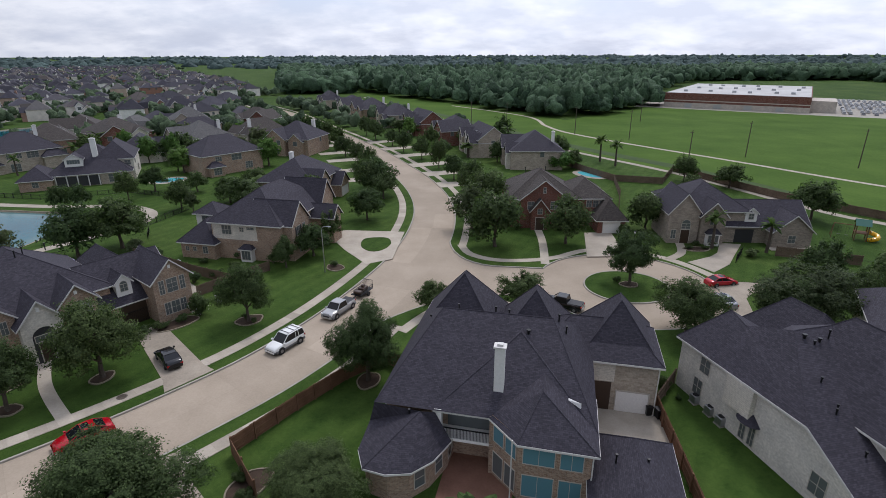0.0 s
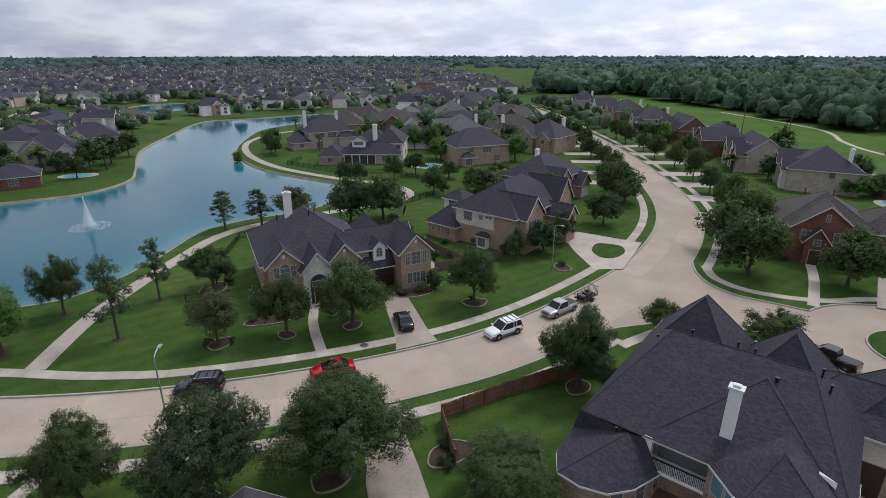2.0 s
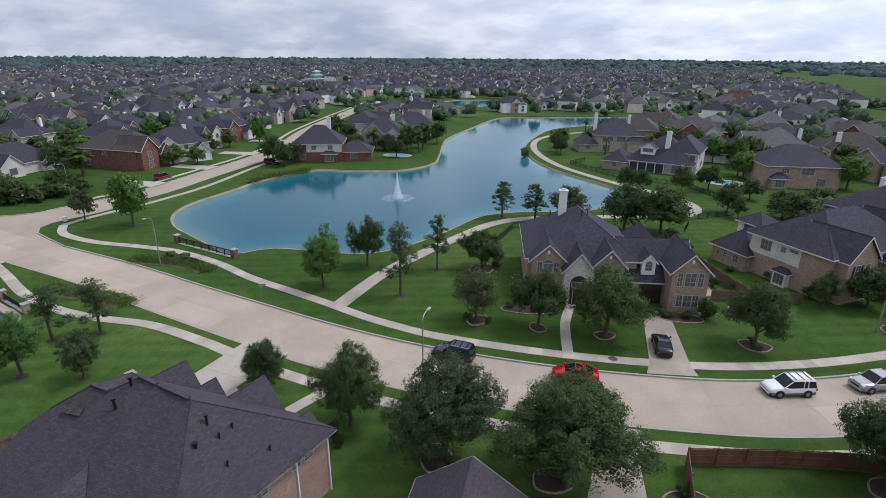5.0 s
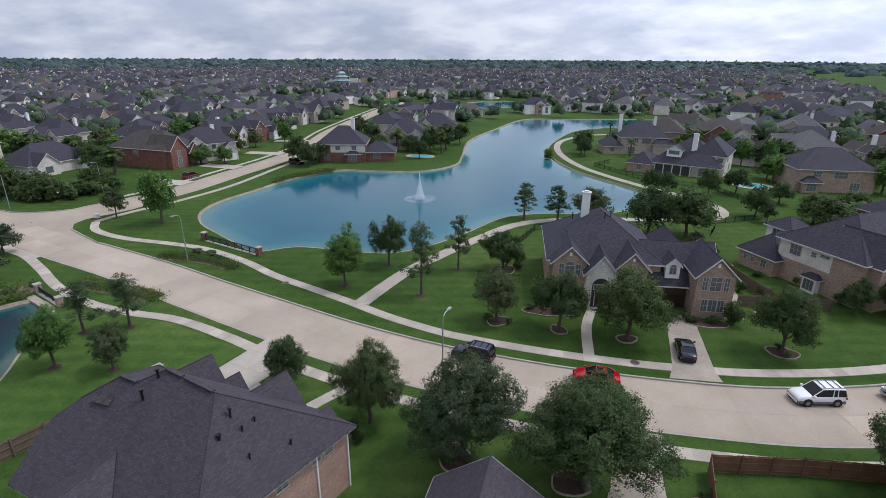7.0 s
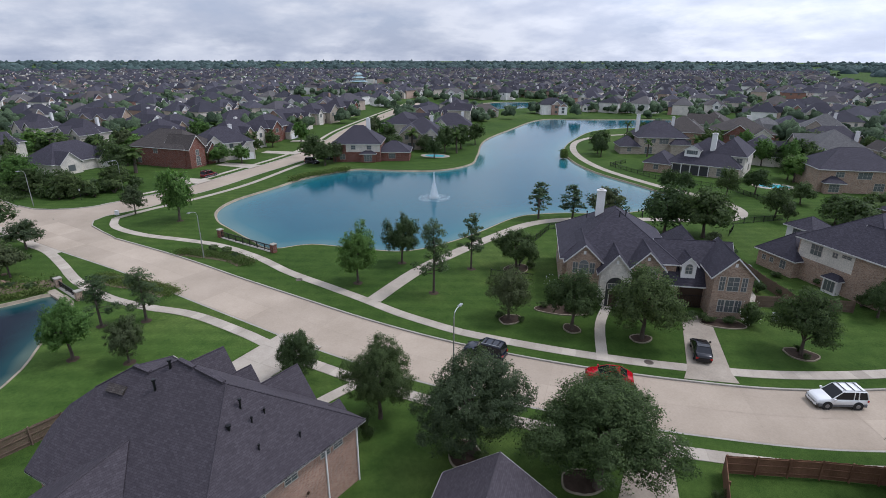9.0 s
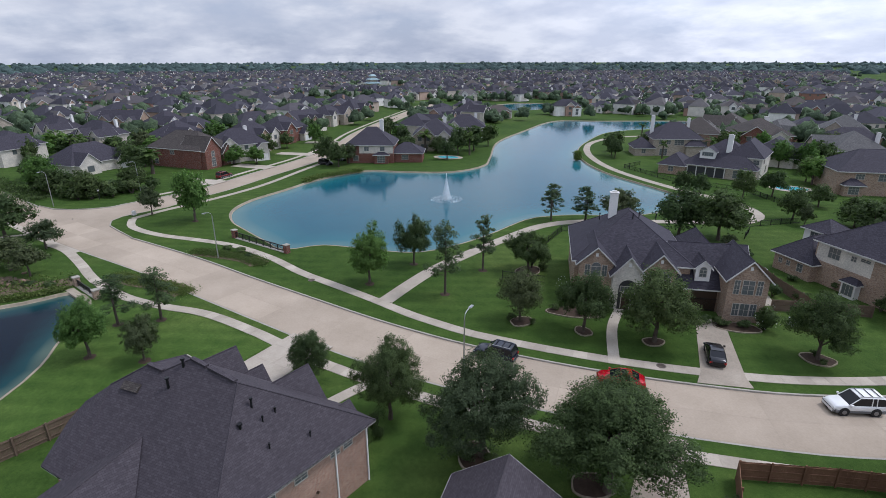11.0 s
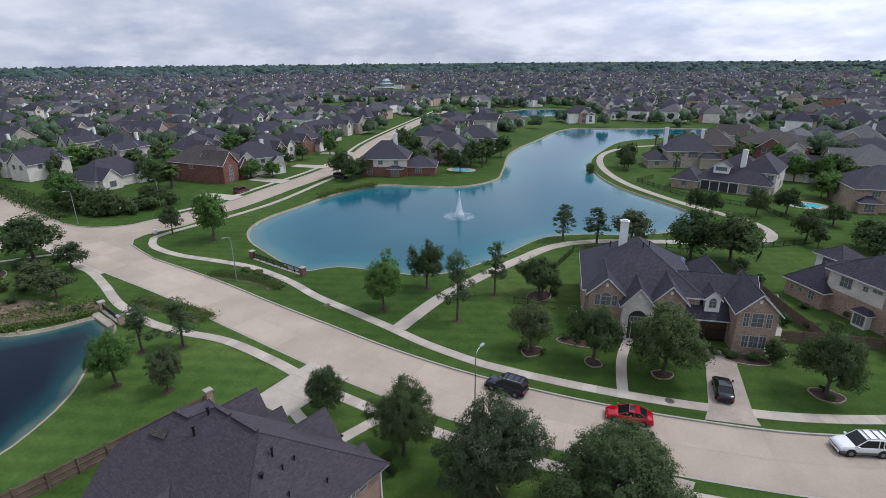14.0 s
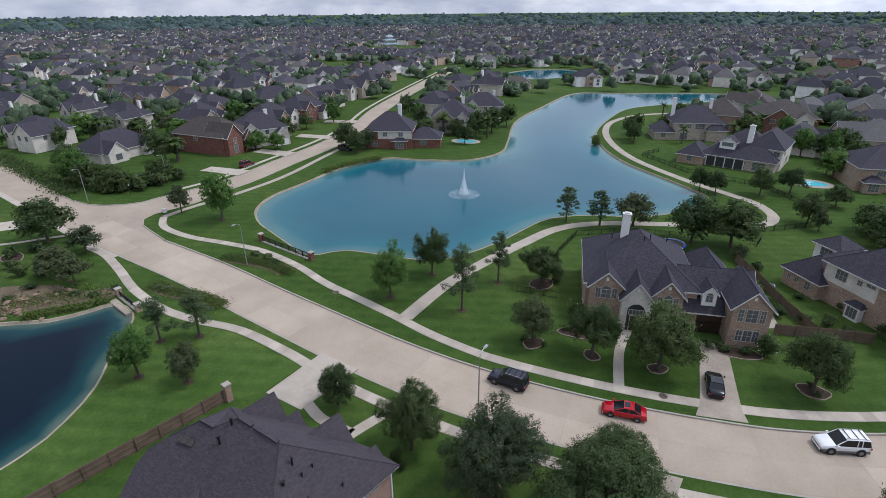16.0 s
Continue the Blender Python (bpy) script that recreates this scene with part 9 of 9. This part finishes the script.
for x, y, h, d in ((-33.4, 60.2, 1.5, 2.2), (-32.0, 62.2, 1.3, 2.0), (-35.0, 58.6, 1.1, 1.6), (-46.2, 45.6, 1.0, 1.6), (-48.3, 43.2, 1.1, 1.8), (-44.5, 47.6, 0.9, 1.4), (-48.9, 36.4, 1.2, 1.6), (-46.6, 38.2, 1.0, 1.4),
                   (-60.4, 50.6, 1.6, 2.4), (-17.6, 78.8, 1.3, 1.8), (-25.6, 61.2, 1.0, 1.2), (-24.2, 60.0, 0.9, 1.2), (-30.6, 19.0, 0.9, 2.6), (-29.0, 20.6, 0.8, 2.0), (-22.6, 27.0, 1.0, 1.8), (-36.4, 13.4, 3.2, 2.4), (-35.6, 11.8, 2.2, 1.8),
                   (-16.4, 33.4, 1.2, 1.8), (-15.2, 31.4, 1.4, 2.0), (26.0, 72.6, 1.2, 1.6), (-32.2, 62.4, 3.6, 3.6), (-50.2, 46.4, 3.5, 3.2), (-27.8, 80.2, 2.6, 2.4), (-22.5, 87.6, 1.6, 2.2), (-21.2, 94.4, 1.4, 2.0),
                   (44.8, 88.2, 1.1, 2.0), (47.6, 88.0, 1.0, 2.0), (51.8, 82.6, 1.6, 3.4), (42.9, 86.4, 0.8, 1.6), (45.6, 86.2, 0.8, 1.6), (36.6, 91.6, 2.4, 3.0), (14.4, 97.4, 1.6, 2.4), (22.4, 96.8, 1.6, 2.2), (33.6, 93.4, 3.0, 3.4), (-29.8, 84.6, 1.4, 2.0), (-34.6, 82.6, 1.4, 2.0), (-39.4, 80.6, 1.2, 2.2),
                   (-41.2, 75.0, 1.3, 2.4), (-45.4, 77.6, 1.5, 2.6), (-48.6, 84.2, 1.6, 2.8), (22.6, 46.0, 1.6, 2.0), (23.2, 43.8, 0.7, 1.0), (-52.2, 60.4, 2.0, 2.6), (-49.0, 70.2, 2.2, 3.2),
                   (-37.4, 72.6, 2.2, 2.8), (-35.0, 74.4, 1.8, 2.6), (-32.6, 76.4, 2.4, 3.0), (-38.4, 68.6, 2.6, 3.0), (-41.0, 72.8, 2.0, 3.0), (-43.4, 76.6, 2.6, 3.2), (-30.2, 76.6, 1.6, 2.4), (-47.6, 49.0, 1.3, 1.8), (-45.6, 45.2, 0.9, 1.3), (-36.6, 57.2, 1.5, 2.0), (-35.6, 58.2, 1.4, 2.0)):
    ob = tree("shrub", x, y, h, d, None, "tall dark shrub with white flowers beside a house" if h > 3.3 else "")
    if h > 3.3:
        r0 = np.random.default_rng(4)
        e = r0.normal(size=(34, 3)); e /= np.linalg.norm(e, axis=1, keepdims=True)
        bl = new("blossom", leaf_mesh("blossom", np.abs(e) * (1, 1, 1) * np.sign(e) * (1.02, 1.02, 0.66) + (0, 0, 0.74), 0.055, r0, WHITE))
        bl.parent = ob
# gardens and verges of the estate
GARDEN = []
for hx, hy in HOUSE_AT:
    for k in range(5 if math.hypot(hx, hy) < 210 else 7):
        a, r = tree_rng.uniform(0, math.tau), tree_rng.uniform(9.5, 17)
        x, y = hx + math.cos(a) * r, hy + math.sin(a) * r
        if not (-140 < x < -45 and 100 < y < 150) and free(x, y, 6.5) and min(math.hypot(x - p, y - q) for p, q in HOUSE_AT + HEROES) > 9.4:
            if math.hypot(x, y) < 235:
                tree(tree_rng.choice(("oak", "oak", "oak", "young", "grey", "palm")), x, y, tree_rng.uniform(5, 8.5), tree_rng.uniform(5, 9))
            else:
                GARDEN.append((x, y))
for i in range(nearest(MAIN, (-3, 122)), len(MAIN) - 30, 7):
    n = normals(MAIN)[i]
    for s in (-1, 1):
        p = MAIN[i] + n * s * (9.6 + tree_rng.uniform(-0.6, 1.6))
        if math.hypot(*p) < 235:
            tree("oak", p[0], p[1], tree_rng.uniform(6, 8.5), tree_rng.uniform(5.5, 8.5))
        else:
            GARDEN.append((p[0], p[1]))

# reeds by the shore and planted strips beside the bridges
def reeds(name, line, spread, h, n, label, mat=REED, cat="reeds", size=0.13):
    rng = np.random.default_rng(len(name) + int(abs(line[0][0])))
    line = curve(line, 0.7)
    p = line[rng.integers(0, len(line), n)] + rng.normal(size=(n, 2)) * spread
    z = rng.uniform(0.02, h, n)
    ob = new(name, leaf_mesh(name, np.column_stack([p, z]), size, rng, mat, 0.1, 1.7))
    return tagged(ob, label, cat, kind="stuff")


reeds("shore_reeds", [(-147.5, 52), (-144.5, 40), (-141, 34)], 0.7, 1.2, 2600, "green reeds along the lake shore")
reeds("lake_reeds", [(-133.6, 122.6), (-131.2, 120.8)], 0.55, 2.6, 2600, "tall green reeds standing in the lake")
for nm, line, lab in (("verge_planting", [(-95.0, 3.6), (-91.5, 7.2), (-87.5, 10.6), (-84.0, 12.0)], "low green planting on the verge beside a bridge"), ("verge_grass", [(-89.0, -8.0), (-85.5, -5.6), (-81.5, -1.8), (-77.5, 0.6)], "low green planting between street and path")):
    ribbon(nm + "_bed", curve(line, 1.0), 1.6, 0.03, EARTH, "bare brown soil of a planted verge", "earth")
    reeds(nm, line, 0.75, 0.45, 9000, lab, REED, "planting", 0.075)
reeds("pond_planting", [(-89.5, -15.5), (-91.5, -20.5), (-92.0, -28.0), (-93, -36)], 1.6, 0.4, 1800, "rough green growth along the pond shore", REED, "planting")



def rocks(n, x0, y0, sx, sy, seed):
    """A loose heap of stones at the pond's inlet."""
    rnd = random.Random(seed)
    for k in range(n):
        bm = bmesh.new()
        bmesh.ops.create_icosphere(bm, subdivisions=1, radius=1.0)
        for v in bm.verts:
            v.co *= rnd.uniform(0.72, 1.15)
        s = rnd.uniform(0.25, 0.6)
        bmesh.ops.scale(bm, vec=(s * rnd.uniform(1, 1.5), s, s * rnd.uniform(0.5, 0.75)), verts=bm.verts)
        ob = part("rock", bm, ROCK)
        ob.matrix_basis = pose(x0 + rnd.gauss(0, sx), y0 + rnd.gauss(0, sy), s * 0.25, 0, 0, rnd.uniform(0, 360))
        tagged(ob, "weathered brown rock beside the pond", "rock", "pond rocks")


slab("bare_patch", [(-88.0, -13.9), (-91.6, -13.2), (-92.0, -18.0), (-96.8, -22.5), (-100.0, -30.5), (-92.0, -33.0), (-89.0, -27.0), (-88.2, -20.0)], 0.014, EARTH, "bare brown earth beside the pond", "earth", 0.05)
rocks(34, -90.6, -28.4, 2.6, 1.8, 3)
rocks(10, -93.5, -22.8, 2.4, 1.4, 9)
for x, y, h, d in ((-89.4, -16.6, 0.9, 2.6), (-90.7, -13.8, 0.9, 2.4), (-94.3, -28.7, 0.8, 2.0), (-91.5, -19.6, 0.7, 2.2), (-92.6, -21.6, 0.6, 1.8), (-105.6, -22.6, 3.0, 4.6), (-110.4, -24.8, 3.0, 4.8), (-114.4, -28.0, 2.8, 4.6), (-103.4, -28.6, 2.4, 3.6), (-113.0, -31.6, 2.4, 3.8), (-107.4, -30.4, 2.0, 3.4), (-97.2, -26.2, 1.2, 2.6), (-102.0, -25.4, 2.2, 3.6),
                   (-93.8, 8.4, 1.0, 2.6), (-91.3, 10.2, 1.1, 2.8), (-88.3, 11.1, 0.9, 2.4), (-87.8, -7.9, 0.8, 2.2), (-86.6, -6.6, 0.8, 2.4), (-84.4, -4.2, 0.7, 2.4), (-82.1, -2.6, 0.7, 2.0)):
    tree("shrub", x, y, h, d, None, "low olive green shrub in a planted bed")
for x, y, h, d in ((-149.4, -19.6, 3.6, 6.0), (-147.0, -15.4, 3.4, 5.6), (-146.6, -11.0, 3.2, 5.2), (-149.0, -7.0, 4.2, 5.8), (-152.4, -2.4, 3.8, 5.4), (-154.4, -22.4, 3.6, 6.0), (-159.4, -25.2, 3.6, 6.0), (-164.8, -28.2, 4.4, 6.2), (-151.6, -12.0, 4.2, 6.4), (-156.6, -18.6, 4.0, 6.4), (-152.0, -17.0, 4.6, 6.6), (-149.0, -12.6, 4.4, 6.2), (-150.6, -9.0, 4.2, 6.0), (-155.0, -8.0, 4.2, 6.0), (-147.6, -18.0, 3.2, 5.0), (-151.8, -21.0, 3.4, 5.4), (-162.2, -26.6, 3.8, 6.0)):
    tree("shrub", x, y, h, d, None, "tall dark hedge shrub at the street corner")
reeds("corner_planting", [(-152.0, -26.8), (-166.0, -33.4), (-186.0, -43.0), (-204.0, -51.4)], 1.5, 0.7, 5000, "dark low planting along the street corner", OAK, "planting", 0.2)
reeds("pond_grass", [(-86.9, -15.2), (-86.4, -18.0), (-86.6, -22.0), (-86.4, -24.6)], 0.5, 0.55, 2600, "bright green grass tufts along the pond kerb", REED, "planting")

# woods beyond the meadow: countless crowns in one mesh
rng = np.random.default_rng(8)


def mass_material(name, dark, light, scale=0.9):
    """Massed foliage: each bough its own tone, mottled by leaf clumps."""
    m, t, b = material(name, 0.85)
    b.inputs["Specular IOR Level"].default_value = 0.15
    g = t.nodes.new("ShaderNodeNewGeometry")
    c = ramp(t, g.outputs["Random Per Island"], (0.0, dark), (0.7, light), (1.0, tuple(v * 1.3 for v in light)))
    n = noise_node(t, scale, 5, 0.75, g.outputs["Position"])
    t.links.new(blend(t, 1.0, c, ramp(t, n, (0.3, (0.5, 0.52, 0.5)), (0.7, (1.45, 1.4, 1.3))), "MULTIPLY"), b.inputs["Base Color"])
    bump(t, b, n, 1.0, 0.8)
    return m


# leaf green made bluer and lighter in place of aerial haze
WOODS = mass_material("hazed_wood_leaves", (0.024, 0.048, 0.028), (0.060, 0.104, 0.060))
# base tone raised to imitate haze over the far gardens
GARDENWOODS = mass_material("hazed_garden_leaves", (0.034, 0.056, 0.034), (0.078, 0.116, 0.066), 1.6)
# distance haze is put into these leaves as a pale blue tint
HAZEWOODS = mass_material("hazed_far_leaves", (0.030, 0.050, 0.052), (0.055, 0.084, 0.084), 0.25)
bm = bmesh.new()
bmesh.ops.create_icosphere(bm, subdivisions=2, radius=1.0)
BALL = np.array([v.co[:] for v in bm.verts]), np.array([[v.index for v in f.verts] for f in bm.faces if f.calc_center_median().z > -0.4])
bm.free()


def crowns(name, spots, boughs, rad, low, high, mat, label):
    """Countless crowns in one mesh, each a heap of uneven boughs."""
    ball, tri = BALL
    n = len(spots) * boughs
    h = np.repeat(rng.uniform(low, high, len(spots)), boughs)
    R = np.repeat(rad * rng.uniform(0.75, 1.3, len(spots)), boughs)
    a, u = rng.uniform(0, math.tau, n), np.tile(np.arange(boughs), len(spots)) / max(boughs, 1)
    off = np.where(u == 0, 0.1, rng.uniform(0.45, 0.75, n)) * R * (boughs > 1)
    r = R * (np.where(u == 0, 0.72, rng.uniform(0.42, 0.62, n)) if boughs > 1 else 1.0)
    top = np.where(u == 0, h, h * rng.uniform(0.62, 0.92, n))
    rz = np.maximum(r * 0.85, top * 0.42)
    c = np.stack([np.repeat(spots[:, 0], boughs) + np.cos(a) * off, np.repeat(spots[:, 1], boughs) + np.sin(a) * off, top - rz], 1)
    v = ball[None] * (1 + rng.normal(size=(n, len(ball), 1)) * 0.25) * np.stack([r, r, rz], 1)[:, None] + c[:, None]
    used = np.unique(tri)
    back = np.full(len(ball), -1); back[used] = np.arange(len(used))
    v = v[:, used].reshape(-1, 3)
    f = (back[tri][None] + (np.arange(n) * len(used))[:, None, None]).reshape(-1, 3)
    me = bpy.data.meshes.new(name)
    me.vertices.add(len(v)); me.vertices.foreach_set("co", v.ravel())
    me.loops.add(f.size); me.loops.foreach_set("vertex_index", f.ravel().astype(np.int32))
    me.polygons.add(len(f)); me.polygons.foreach_set("loop_start", (np.arange(len(f)) * 3).astype(np.int32))
    me.update(calc_edges=True)
    me.materials.append(mat)
    return tagged(new(name, me), label, "woods", kind="stuff")


spots = []
while len(spots) < 2100:
    x, y = rng.uniform(-200, 420), rng.uniform(265, 820)
    if inside(WOOD_EDGE, x, y) and (y < 560 or rng.random() < 0.6):
        spots.append((x, y))
spots = np.array(spots)
near = spots[:, 1] < 430
crowns("woods", spots[near], 9, 5.4, 9, 17, WOODS, "dense dark green woods behind the meadow")
crowns("far_woods", spots[~near], 2, 6.2, 9, 17, WOODS, "dense dark green woods far behind the meadow")
spots = []
while len(spots) < 2400:
    a, r = radians(rng.uniform(-46, 16)), rng.uniform(470, 1000)
    x, y = -math.sin(a) * r, math.cos(a) * r
    if not (inside(FIELD, x, y) or inside(WOOD_EDGE, x, y) or (100 < x < 480 and 250 < y < 640)):
        spots.append((x, y))
crowns("middle_woods", np.array(spots), 1, 6.5, 9, 16, WOODS, "dense dark green woods beyond the store and the estate")
crowns("garden_trees", np.array(GARDEN), 5, 3.4, 4.5, 8.2, GARDENWOODS, "dark green garden trees along far streets")
# trees among the far houses, and the woods on to the horizon
for nm, d0, d1, per, boughs in (("estate_trees", 285, 560, 7, 3), ("far_estate_trees", 560, 1400, 4, 1)):
    spots = [(x + rng.normal() * 11, y + rng.normal() * 11) for x, y, a, d in FILL if d0 <= d < d1 for k in range(per)]
    crowns(nm, np.array(spots), boughs, 3.4 if boughs > 1 else 3.0, 4.0, 7.8, GARDENWOODS, "garden trees among many far houses")
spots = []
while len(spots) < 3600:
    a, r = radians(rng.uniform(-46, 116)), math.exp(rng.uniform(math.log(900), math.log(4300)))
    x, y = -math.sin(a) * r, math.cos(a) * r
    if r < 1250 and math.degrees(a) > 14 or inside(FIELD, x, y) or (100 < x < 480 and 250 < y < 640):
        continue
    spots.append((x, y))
crowns("horizon_woods", np.array(spots), 1, 14.0, 8, 13, HAZEWOODS, "dark woods to the horizon, tinted blue for haze")

# ---------------------------------------------------------------- single slabs and road panels
for nm, line, half, z, near in (("walk_1", FAR_WALK, 0.74, 0.05, (-112, -12, -2, 112)), ("walk_2", NEAR_WALK, 0.74, 0.05, (-112, -25, 2, 70))):
    slabs(bpy.data.objects[nm], line, half, z, WALK, near)
d = np.r_[0, np.cumsum(np.linalg.norm(np.diff(MAIN, axis=0), axis=1))]
nrm = normals(MAIN)
s0, s1 = d[nearest(MAIN, (-150, -32))], d[nearest(MAIN, (-2, 111))]
for k in range(int((s1 - s0) / 9.5)):
    a, b = s0 + k * 9.5 + 0.03, s0 + (k + 1) * 9.5 - 0.03
    ss = np.linspace(a, b, 6)
    p = np.stack([np.interp(ss, d, MAIN[:, 0]), np.interp(ss, d, MAIN[:, 1])], 1)
    q = np.stack([np.interp(ss, d, nrm[:, 0]), np.interp(ss, d, nrm[:, 1])], 1)
    for u, v in ((0.03, 3.95), (-3.95, -0.03)):
        l, r = p + q * v, p + q * u
        vv = [(*x, ROAD_Z + 0.012) for x in l] + [(*x, ROAD_Z + 0.012) for x in r]
        raw("road_panel", vv, [(6 + i, 7 + i, 1 + i, i) for i in range(5)], ROAD, road_ob)

for ob, m in PLACED:
    ob.matrix_basis = m
